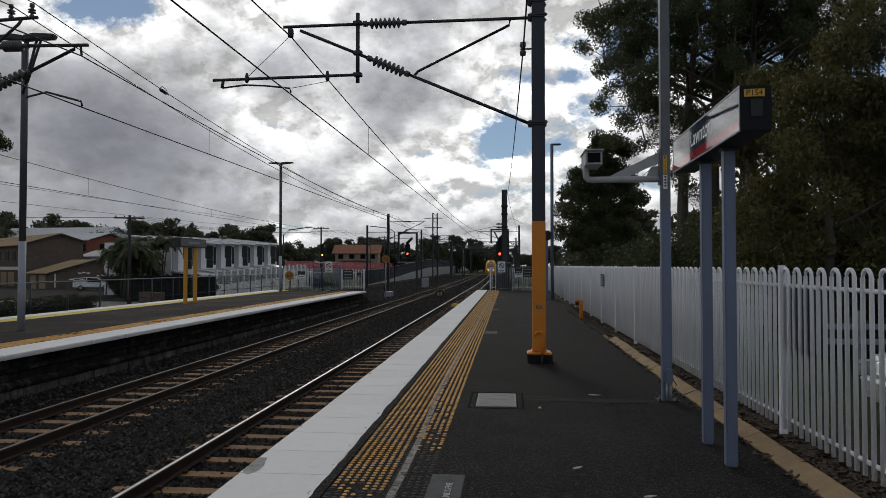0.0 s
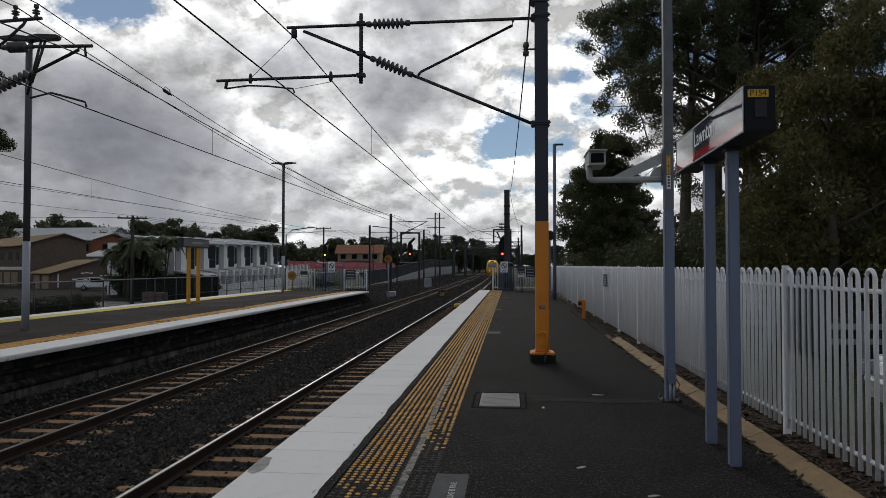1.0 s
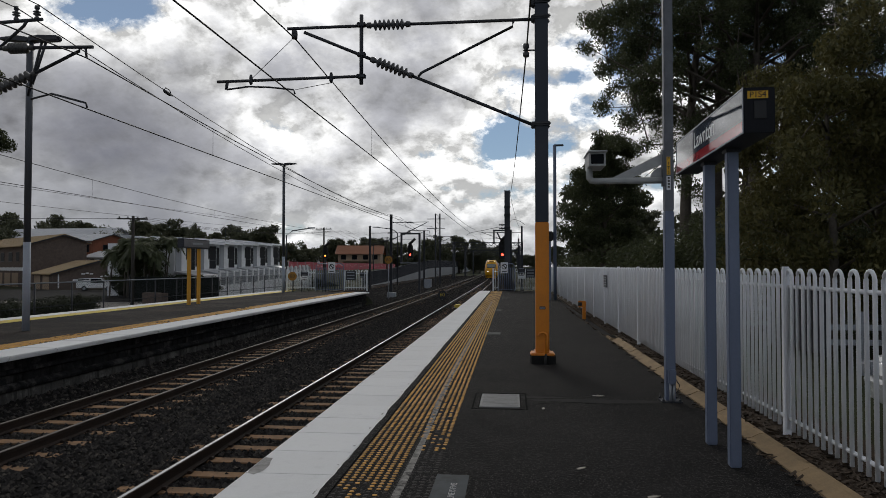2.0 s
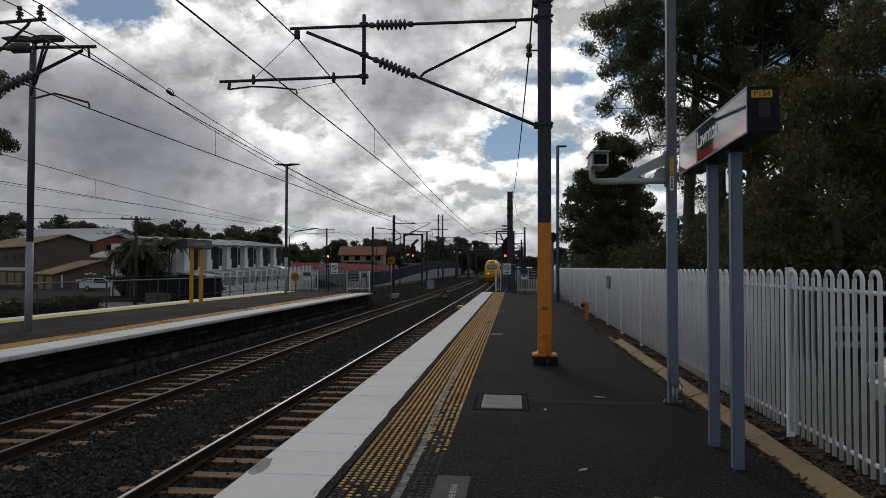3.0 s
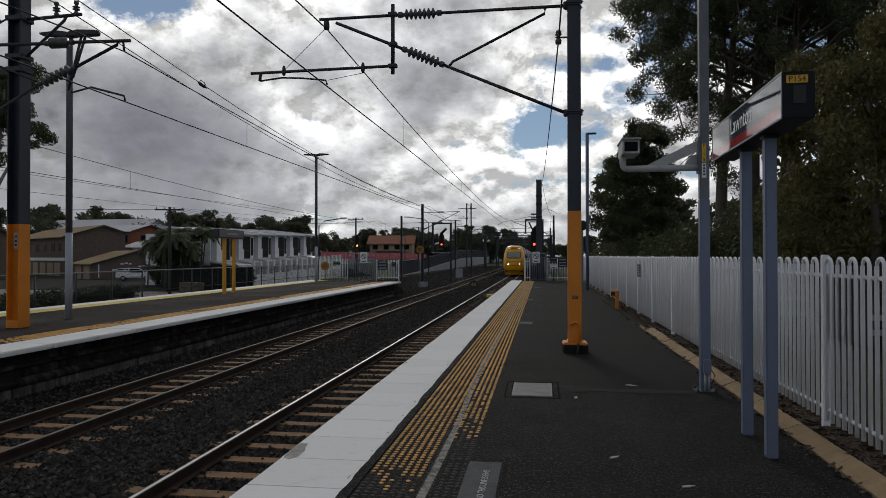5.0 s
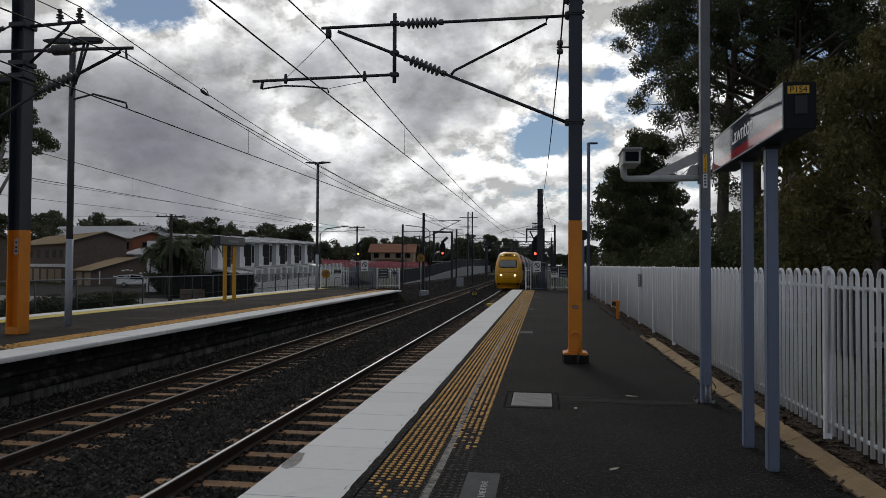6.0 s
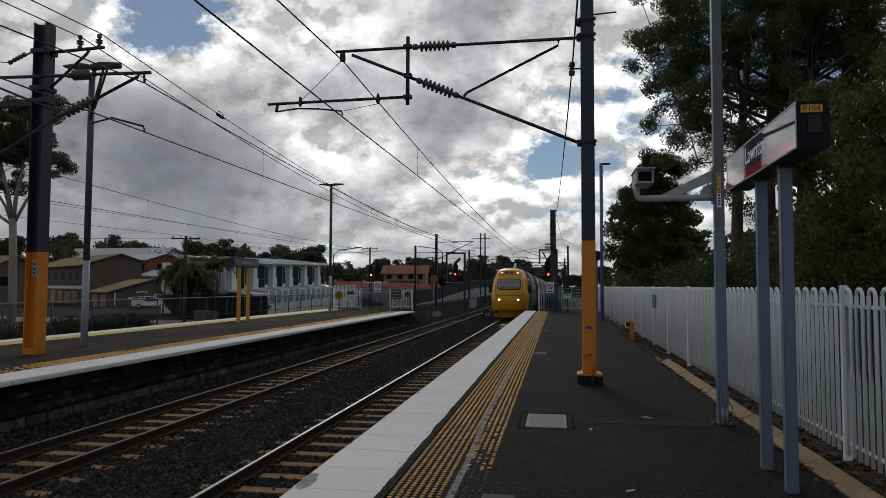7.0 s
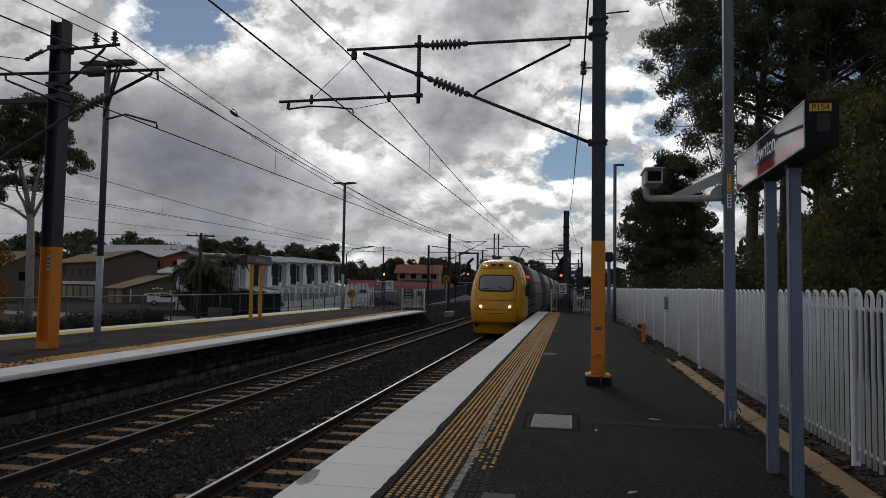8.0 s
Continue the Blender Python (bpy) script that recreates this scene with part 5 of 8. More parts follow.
        tube(bm, [(0, 0, 0), (0, 0, 2.05)], 0.085, 10)
        part("lower_shaft", bm, POLE_LIGHT, lamp)
        bm = bmesh.new()
        tube(bm, [(0, 0, 2.05), (0, 0, h)], 0.078, 10)
        part("upper_shaft", bm, POLE_DARK, lamp)
        for s in (-1, 1):
            bm = bmesh.new()
            prism(bm, [(s * 0.02, h - 0.02), (s * 0.72, h + 0.05), (s * 0.72, h + 0.09), (s * 0.25, h + 0.12), (s * 0.02, h + 0.08)], "y", -0.11, 0.11)
            part("lamp_head", bm, STEEL_DARK, lamp)


GALV_INS = material("pale_insulator", (0.075, 0.072, 0.07), 0.35, 0, 0.1, 6, 40, 0.05)


def wire_run(name, pts, r, label):
    cu = bpy.data.curves.new(name, "CURVE")
    cu.dimensions, cu.bevel_depth, cu.bevel_resolution = "3D", r, 1
    sp = cu.splines.new("POLY")
    sp.points.add(len(pts) - 1)
    for p, q in zip(sp.points, pts):
        p.co = (*q, 1)
    tmp = bpy.data.objects.new(name, cu)
    scene.collection.objects.link(tmp)
    bpy.context.view_layer.update()
    me = bpy.data.meshes.new_from_object(tmp.evaluated_get(bpy.context.evaluated_depsgraph_get()))
    bpy.data.objects.remove(tmp)
    me.materials.clear()
    me.materials.append(WIRE)
    return tagged(new(name, me), label, "wire", "overhead wires")


def sagging(stops, sag, n=12):
    pts = []
    for a, b in zip(stops, stops[1:]):
        for i in range(n):
            t = i / n
            pts.append((a[0] + (b[0] - a[0]) * t, a[1] + (b[1] - a[1]) * t, a[2] + (b[2] - a[2]) * t - 4 * sag * t * (1 - t) * ((b[1] - a[1]) / 30) ** 2))
    return pts + [stops[-1]]


def build_wires():
    for cx, cz, mz, spans in ((-3.48, 4.24, 5.17, (-49, 10.87, 72, 131, 190, 250, 310)), (-7.06, 4.12, 4.97, (-47, 10.87, 60, 118, 176, 236, 300)), (-16.3, 4.2, 5.1, (-40, 20, 76, 134, 190, 250))):
        stag = [bend(y) + (0.0 if i < 2 else 0.2 * (-1) ** i) for i, y in enumerate(spans)]
        wire_run("contact_wire", [(cx + d, y, cz) for d, y in zip(stag, spans)], 0.011, "thin dark copper contact wire above the track")
        sag = 0.62 / ((spans[2] - spans[1]) / 30) ** 2
        wire_run("messenger_wire", sagging([(cx + d, y, mz) for d, y in zip(stag, spans)], sag, 16), 0.011, "thin dark wire sagging above the contact wire")
        for k in range(4):
            a, b = spans[k], spans[k + 1]
            for i in range(5):
                t = 0.1 + 0.2 * i
                y, x = a + (b - a) * t, cx + stag[k] + (stag[k + 1] - stag[k]) * t
                top = mz - 4 * sag * t * (1 - t) * ((b - a) / 30) ** 2
                wire_run("dropper", [(x, y, cz), (x, y, top)], 0.0045, "thin dropper wire between two overhead wires")
    feeder = [(0.24, -22, 5.2), (0.235, 10.83, 4.86), (-0.06, 43.2, 6.0), (0.9, 76, 5.8), (1.0, 112, 5.9), (1.3, 150, 6.1)]
    wire_run("feeder_wire", sagging(feeder, 0.3), 0.012, "dark feeder cable from mast to mast")
    for x, z in ((-10.0, 6.74), (-9.55, 6.80)):
        wire_run("feeder_wire", sagging([(x, -22, z + 0.1), (x, 13.1, z), (x + 0.2, 58, 5.66), (x - 0.2, 86, 5.35), (x, 128, 5.1), (x, 172, 5.0)], 0.35), 0.011, "dark feeder cable on pin insulators")
    con = thing("wire_connector", (-9.52, 18.4, 6.30), "small dark clamp on an overhead cable", "clamp")
    bm = bmesh.new()
    lathe(bm, (0, -0.25, 0.03), (0, 1, -0.06), [(0, 0.02), (0.1, 0.05), (0.35, 0.05), (0.45, 0.02)], 8)
    part("sleeve", bm, STEEL_DARK, con)
    bm = bmesh.new()
    tube(bm, [(0, -0.25, 0.02), (0, -0.12, 0.14), (0, 0.1, 0.12), (0, 0.25, -0.02)], 0.012, 5)
    part("jumper", bm, WIRE, con)
    wire_run("tension_wire", sagging([(-11.7, 13.1, 6.27), (-16, 10, 6.2), (-22, 4, 6.3)], 0.1), 0.01, "dark tension cable from a mast")
    # street power lines
    for dx, z in ((-1.0, 5.75), (0.0, 5.75), (1.0, 5.75)):
        wire_run("power_line", sagging([(-33.2 + dx - 50, 60, z + 0.4), (-33.2 + dx, 58.3, z), (-24 + dx, 96, z + 0.8), (-21 + dx, 150, z + 1)], 0.5), 0.014, "thin power line along the street")
    for p, q in (((-32.4, 40, 7.6), (-36.4, 110, 8.6)), ((-32.3, 40, 6.4), (-36.3, 110, 7.55))):
        wire_run("power_line", sagging([(p[0] + 4, -30, p[2] - 1.0), q], 0.04, 24), 0.014, "thin power line sloping across the yard")


def disc_sign(x, y, z, r, text, face, ink, label, post_to=None):
    sign = thing("speed_sign", (x, y, z), label, "sign")
    bm = bmesh.new()
    lathe(bm, (0, 0, 0), (0, -1, 0), [(0, r), (0.02, r)], 24)
    disc = part("disc", bm, face, sign)
    letters("numerals", text, r * 1.15, ink, disc, pose(0, -0.0225, 0, 90), 0.002)
    if post_to is not None:
        bm = bmesh.new()
        tube(bm, [(0, 0.04, post_to - z), (0, 0.04, r * 0.8)], 0.035, 8)
        part("post", bm, GALV, sign)
    return sign


RED_LENS = glowing("red_signal_glow", (1.0, 0.05, 0.03), 7.0)
AMBER_LENS = glowing("amber_signal_glow", (1.0, 0.22, 0.03), 8.0)


def signal_head(parent, x, y, z, lens):
    bm = bmesh.new()
    prism(bm, [(x - 0.24, z - 0.28), (x + 0.24, z - 0.28), (x + 0.24, z + 0.75), (x + 0.12, z + 0.95), (x - 0.12, z + 0.95), (x - 0.24, z + 0.75)], "y", y, y + 0.12)
    head = part("signal_board", bm, BLACK, parent)
    for k, zz in enumerate((0.0, 0.36, 0.70)):
        bm = bmesh.new()
        lathe(bm, (x, y, z + zz), (0, -1, 0), [(0, 0.13), (0.22, 0.13), (0.22, 0.115), (0.02, 0.115)], 14)
        part("hood", bm, BLACK, head)
    bm = bmesh.new()
    lathe(bm, (x, y - 0.03, z), (0, -1, 0), [(0, 0.08), (0.03, 0.07), (0.05, 0.03)], 14)
    part("lens", bm, lens, head, "lit red lens")
    bm = bmesh.new()
    tube(bm, [(x - 0.1, y - 0.05, z + 0.9), (x + 0.45, y - 0.05, z + 1.42)], 0.12, 8)
    part("route_lamp", bm, BLACK, parent)


def build_signals():
    s1 = thing("railway_signal", (-8.95, 61.5, 0), "black railway signal showing red on a looped steel frame", "signal", "railway signals")
    bm = bmesh.new()
    box(bm, 0.72, 0.90, -0.08, 0.08, -1.3, 4.5)
    part("post", bm, STEEL_DARK, s1)
    bm = bmesh.new()
    box(bm, -0.90, 0.71, -0.08, 0.08, 4.36, 4.5)
    box(bm, -0.90, -0.74, -0.08, 0.08, 1.85, 4.36)
    part("frame", bm, STEEL_DARK, s1)
    bm = bmesh.new()
    box(bm, -0.9, 0.6, -0.4, 0.4, 1.78, 1.85)
    part("deck", bm, GALV, s1)
    for xx in (-0.88, -0.2, 0.55):
        bm = bmesh.new()
        tube(bm, [(xx, -0.38, 1.85), (xx, -0.38, 2.8)], 0.02, 5)
        part("guard_post", bm, STEEL_DARK, s1)
    signal_head(s1, 0.0, -0.2, 2.55, RED_LENS)
    s2 = thing("railway_signal", (-0.58, 46.5, 0), "black railway signal showing red above a platform end gate", "signal", "railway signals")
    bm = bmesh.new()
    box(bm, -0.62, -0.52, -0.06, 0.06, 3.0, 3.95)
    box(bm, -0.52, 0.62, -0.06, 0.06, 3.85, 3.95)
    part("frame", bm, STEEL_DARK, s2)
    bm = bmesh.new()
    box(bm, 0.5, 0.62, -0.06, 0.06, -1.2, 3.84)
    part("post", bm, STEEL_DARK, s2)
    signal_head(s2, 0.0, -0.2, 2.28, RED_LENS)
    bm = bmesh.new()
    tube(bm, [(-0.35, 0, 3.75), (-0.1, -0.1, 3.25)], 0.05, 6)
    part("strut", bm, STEEL_DARK, s2)
    s3 = thing("railway_signal", (-19.0, 70, 0), "dark railway signal showing amber beside a road", "signal", "railway signals")
    bm = bmesh.new()
    tube(bm, [(0, 0, -1.3), (0, 0, 3.4)], 0.07, 8)
    part("post", bm, STEEL_DARK, s3)
    signal_head(s3, 0.0, -0.15, 2.6, AMBER_LENS)
    disc_sign(-8.9, 50.0, 1.98, 0.29, "80", YELLOW_DISC, BLACK, "yellow speed sign with black numerals", -1.2)
    disc_sign(-5.15, 51.9, -0.62, 0.33, "60", CHARCOAL, YELLOW_LINE, "dark speed marker with dull yellow numerals between the tracks", -1.2)
    disc_sign(-13.25, 41.2, 0.90, 0.27, "60", YELLOW_DISC, BLACK, "dull yellow speed sign with black numerals", 0.0)
    magnet = thing("track_magnet", (-3.2, 41.6, RAIL_Z - 0.16), "small yellow trackside magnet box between the rails", "magnet")
    bm = bmesh.new()
    box(bm, -0.17, 0.17, -0.4, 0.4, 0.04, 0.20, 0.03)
    part("cover", bm, YELLOW_LINE, magnet)
    bm = bmesh.new()
    box(bm, -0.22, 0.22, -0.45, 0.45, 0.0, 0.04)
    part("tray", bm, STEEL_DARK, magnet)
    # post with a loudspeaker behind the mast
    pole = thing("speaker_pole", (1.93, 31.2, 0), "slim blue-grey pole with a dark loudspeaker", "pole")
    bm = bmesh.new()
    tube(bm, [(0, 0, 0), (0, 0, 6.9)], 0.075, 10)
    part("shaft", bm, BLUE_GREY, pole)
    bm = bmesh.new()
    box(bm, -0.42, -0.08, -0.16, 0.16, 2.62, 3.05, 0.04)
    part("loudspeaker", bm, BLACK, pole)
    bm = bmesh.new()
    box(bm, -0.32, -0.18, -0.07, 0.07, 0.0, 2.62, 0.01)
    part("cabinet", bm, BLUE_GREY, pole)
    bm = bmesh.new()
    box(bm, -0.05, 0.4, -0.06, 0.06, 6.85, 6.93, 0.02)
    part("lamp_head", bm, STEEL_DARK, pole)


ORANGE_POST = material("orange_yellow_post", (0.66, 0.33, 0.025), 0.5, 0, 0.1, 3, 40, 0.05)
YELLOW_DISC = material("sign_amber", (0.34, 0.16, 0.012), 0.5, 0, 0.08, 3, 40, 0.05)


def notice(parent, x, y, z, w, h, face, rows):
    bm = bmesh.new()
    box(bm, x - w / 2, x + w / 2, y - 0.012, y, z - h / 2, z + h / 2)
    plate = part("notice", bm, face, parent)
    for k in range(rows):
        zz = z + h * (0.32 - 0.64 * k / max(1, rows - 1))
        bm = bmesh.new()
        box(bm, x - w * 0.38, x + w * 0.38, y - 0.015, y - 0.012, zz - h * 0.06, zz + h * 0.06)
        part("bar", bm, GALV if face is CHARCOAL else BLACK, plate)


def ban_sign(parent, x, y, z, w, h):
    bm = bmesh.new()
    box(bm, x - w / 2, x + w / 2, y - 0.012, y, z - h / 2, z + h / 2)
    plate = part("ban_sign", bm, WHITE_STEEL, parent, "white sign with a black struck-through ring")
    bm = bmesh.new()
    n, r0, r1, zc = 24, w * 0.36, w * 0.28, z + h * 0.1
    for i in range(n):
        a, b = 2 * math.pi * i / n, 2 * math.pi * (i + 1) / n
        bm.faces.new([bm.verts.new((x + r * math.cos(t), y - 0.014, zc + r * math.sin(t))) for r, t in ((r0, a), (r0, b), (r1, b), (r1, a))])
    d = w * 0.25
    bm.faces.new([bm.verts.new(p) for p in ((x - d - 0.02, y - 0.014, zc + d - 0.02), (x - d + 0.02, y - 0.014, zc + d + 0.02), (x + d + 0.02, y - 0.014, zc - d + 0.02), (x + d - 0.02, y - 0.014, zc - d - 0.02))])
    part("ring", bm, BLACK, plate)
    bm = bmesh.new()
    box(bm, x - w * 0.32, x + w * 0.32, y - 0.015, y - 0.012, z - h * 0.40, z - h * 0.32)
    part("bar", bm, BLACK, plate)


def barrier(name, x0, x1, y, height, pitch, mat, label, group):
    f = thing(name, (0, y, 0), label, "fence", group)
    bm = bmesh.new()
    tube(bm, [(0, 0, 0.08), (0, 0, height - 0.05)] + [(0.05 - 0.05 * math.cos(a), 0, height - 0.05 + 0.05 * math.sin(a)) for a in (0.8, 1.57, 2.34)] + [(0.1, 0, height - 0.05), (0.1, 0, 0.08)], 0.018, 6)
    hoop = mesh_of("hoop", bm, mat)
    n = int((x1 - x0) / pitch)
    for i in range(n):
        piece("hoop", hoop, f, pose(x0 + 0.05 + pitch * i, 0, 0))
    for z in (0.2, height - 0.17):
        bm = bmesh.new()
        box(bm, x0, x1, -0.018, 0.018, z - 0.02, z + 0.02)
        part("rail", bm, mat, f)
    for x in (x0, x1):
        bm = bmesh.new()
        box(bm, x - 0.035, x + 0.035, -0.035, 0.035, 0, height + 0.03, 0.005)
        part("post", bm, mat, f)
    return f


def build_end_barriers():
    f = barrier("end_fence", -1.1, -0.78, 42.2, 1.35, 0.2, WHITE_STEEL, "short white hoop fence at the platform end", "platform end fences")
    f = barrier("end_fence", 0.2, 2.2, 42.2, 1.35, 0.2, WHITE_STEEL, "white hoop fence with notices at the platform end", "platform end fences")
    notice(f, 0.60, -0.03, 1.25, 0.42, 0.34, CHARCOAL, 2)
    notice(f, 0.60, -0.03, 0.88, 0.40, 0.26, WHITE_STEEL, 2)
    notice(f, 1.15, -0.03, 1.1, 0.55, 0.55, CHARCOAL, 3)
    for x0, x1, y, name in ((-0.75, 0.17, 42.1, "near"), (-11.9, -10.2, 41.6, "far")):
        gate = thing("platform_end_gate", (0, y, 0), "grey barred gate with a white ban sign", "gate", "platform end gates")
        bm = bmesh.new()
        tube(bm, [(x0, 0, 0.0), (x0, 0, 1.55), (x0 + 0.1, 0, 1.66), (x1 - 0.1, 0, 1.66), (x1, 0, 1.55), (x1, 0, 0)], 0.03, 8)
        part("frame", bm, BLUE_GREY, gate)
        n = int((x1 - x0) / 0.11)
        for i in range(1, n):
            bm = bmesh.new()
            tube(bm, [(x0 + (x1 - x0) * i / n, 0, 0.1), (x0 + (x1 - x0) * i / n, 0, 1.4)], 0.02, 6)
            part("bar", bm, BLUE_GREY, gate)
        for z in (0.1, 1.4):
            bm = bmesh.new()
            tube(bm, [(x0, 0, z), (x1, 0, z)], 0.025, 6)
            part("rail", bm, BLUE_GREY, gate)
        xm = -0.42 if name == "near" else -10.9
        ban_sign(gate, xm, -0.06, 1.42, 0.44, 0.66)
    f = barrier("end_fence", -13.75, -11.95, 41.7, 1.30, 0.2, WHITE_STEEL, "white hoop fence with notices across the island platform", "platform end fences")
    notice(f, -12.65, -0.03, 1.05, 0.45, 0.24, CHARCOAL, 2)
    notice(f, -12.65, -0.03, 0.76, 0.42, 0.22, WHITE_STEEL, 2)
    f = barrier("end_fence", -10.15, -8.75, 41.7, 1.25, 0.2, WHITE_STEEL, "white hoop fence with a dark notice on the island platform", "platform end fences")
    notice(f, -9.75, -0.03, 0.95, 0.62, 0.58, CHARCOAL, 3)
    notice(f, -9.05, -0.03, 0.98, 0.28, 0.3, CHARCOAL, 2)
    # sign on two yellow posts
    s = thing("platform_sign", (-12.45, 26.3, 0), "grey platform sign box on two yellow posts", "sign")
    for y in (-0.42, 0.42):
        bm = bmesh.new()
        box(bm, -0.06, 0.06, y - 0.06, y + 0.06, 0, 2.20, 0.01)
        part("post", bm, ORANGE_POST, s)
    bm = bmesh.new()
    box(bm, -0.12, 0.12, -1.15, 1.15, 2.20, 2.56, 0.02)
    part("case", bm, CHARCOAL, s)
    bm = bmesh.new()
    box(bm, 0.121, 0.128, -1.1, 1.1, 2.25, 2.52)
    face = part("face", bm, material("grey_sign_face", (0.13, 0.13, 0.14), 0.4), s)
    bm = bmesh.new()
    box(bm, 0.129, 0.133, -0.4, 0.5, 2.34, 2.42)
    part("bar", bm, GALV, face)


build_masts()
build_left_masts()
build_wires()
build_signals()
build_end_barriers()


# ---------------------------------------------------------------- street, houses and yard beyond the island platform
def build_yard_fence():
    fence = thing("chain_link_fence", (-20.0, 0, 0), "dark chain-link fence with a pipe rail beside the railway", "fence")
    y0, y1, z0, z1 = 20.0, 80.0, -1.25, 0.78
    bm = bmesh.new()
    tube(bm, [(0, 0, z0 - 0.2), (0, 0, z1)], 0.035, 6)
    post = mesh_of("post", bm, STEEL_DARK)
    for i in range(25):
        piece("post", post, fence, pose(0, y0 + 2.5 * i, 0))
    for z in (z1, -0.25):
        bm = bmesh.new()
        tube(bm, [(0, y0, z), (0, y1, z)], 0.032 if z == z1 else 0.02, 6)
        part("rail", bm, GALV if z == z1 else STEEL_DARK, fence)
    verts, faces = [], []
    for d in (-1, 1):
        for i in range(int((y1 - y0 + 2) / 0.14)):
            a = y0 - 2 + 0.14 * i if d > 0 else y0 + 0.14 * i
            p, q, b = (0.0, a, z0), (0.0, a + d * 2.0, z1), len(verts)
            w = 0.0028
            verts += [(0.004 * d, p[1] - w, p[2]), (0.004 * d, p[1] + w, p[2]), (0.004 * d, q[1] + w, q[2]), (0.004 * d, q[1] - w, q[2])]
            verts += [(0.004 * d + 0.006, p[1], p[2]), (0.004 * d + 0.006, q[1], q[2])]
            faces += [(b, b + 1, b + 2, b + 3), (b, b + 3, b + 5, b + 4), (b + 1, b + 4, b + 5, b + 2)]
    tagged(raw("mesh_wire", verts, faces, STEEL_DARK, fence), "dark chain-link mesh", kind="stuff")
    SCREEN = material("dark_shade_cloth", (0.012, 0.015, 0.013), 0.9, 0, 0.3, 1.2, 30, 0.2, spec=0.1)
    screen = thing("screen_fence", (-27.2, 62.6, -1.95), "dark green shade-cloth fence beside the driveway", "fence")
    for k in range(5):
        bm = bmesh.new()
        box(bm, -1.75 * (k + 1) + 0.03, -1.75 * k - 0.03, -0.02, 0.02, 0.15, 2.5)
        part("shade_cloth", bm, SCREEN, screen)
    for k in range(6):
        bm = bmesh.new()
        tube(bm, [(-1.75 * k, 0, -0.1), (-1.75 * k, 0, 2.6)], 0.04, 6)
        part("post", bm, STEEL_DARK, screen)


def gable_house(name, place, L, W, wall_h, ridge, wall, roof, label, over=0.5, windows=(), doors=(), back=1.0):
    """A house with its ridge along its own x; windows are (side, position, sill, width, height), side one of -y, +x."""
    h = thing(name, place, label, "house")
    bm = bmesh.new()
    drop = (ridge - wall_h) * (1 - back)
    prism(bm, [(-W / 2, 0), (W / 2 * back, 0), (W / 2 * back, wall_h + drop), (0, ridge - 0.08), (-W / 2, wall_h)], "x", -L / 2, L / 2)
    part("wall", bm, wall, h)
    for s in (-1, 1):
        bm = bmesh.new()
        e = over
        sl = (ridge - wall_h) / (W / 2)
        out = W / 2 * (back if s > 0 else 1.0) + e
        low = ridge - sl * out
        prism(bm, [(s * out, low), (0, ridge), (0, ridge + 0.14), (s * out, low + 0.14)], "x", -L / 2 - e, L / 2 + e)
        r = part("roof", bm, roof, h)
        n = int(W / 2 / 0.45)
        for i in range(n):
            t = (i + 0.5) / n
            yy, zz = s * out * (1 - t), low + (ridge - low) * t + 0.145
            bm = bmesh.new()
            box(bm, -L / 2 - e, L / 2 + e, yy - 0.03, yy + 0.03, zz - 0.02, zz + 0.025)
            part("tile_course", bm, roof, r)
    for s in (-1, 1):
        bm = bmesh.new()
        prism(bm, [(-W / 2 - 0.45, wall_h - 0.16), (-W / 2 - 0.45, wall_h + 0.0), (0, ridge + 0.02), (W / 2 * back + 0.45, wall_h + drop), (W / 2 * back + 0.45, wall_h + drop - 0.16), (0, ridge - 0.16)], "x", s * (L / 2 + over) - 0.03, s * (L / 2 + over) + 0.03)
        part("barge_board", bm, CHARCOAL, h)
    for side, pos, sill, w, hh in windows:
        bm, bf = bmesh.new(), bmesh.new()
        if side == "-y":
            box(bf, pos - w / 2 - 0.08, pos + w / 2 + 0.08, -W / 2 - 0.05, -W / 2 + 0.02, sill - 0.08, sill + hh + 0.08)
            box(bm, pos - w / 2, pos + w / 2, -W / 2 - 0.06, -W / 2 - 0.052, sill, sill + hh)
        else:
            box(bf, L / 2 - 0.02, L / 2 + 0.05, pos - w / 2 - 0.08, pos + w / 2 + 0.08, sill - 0.08, sill + hh + 0.08)
            box(bm, L / 2 + 0.052, L / 2 + 0.06, pos - w / 2, pos + w / 2, sill, sill + hh)
        win = part("window", bf, CHARCOAL, h)
        part("pane", bm, GLASS_DARK, win)
    for side, pos, w, hh in doors:
        bm = bmesh.new()
        box(bm, pos - w / 2, pos + w / 2, -W / 2 - 0.07, -W / 2 - 0.01, 0, hh, 0.01)
        part("garage_door", bm, BEIGE, h)
    return h


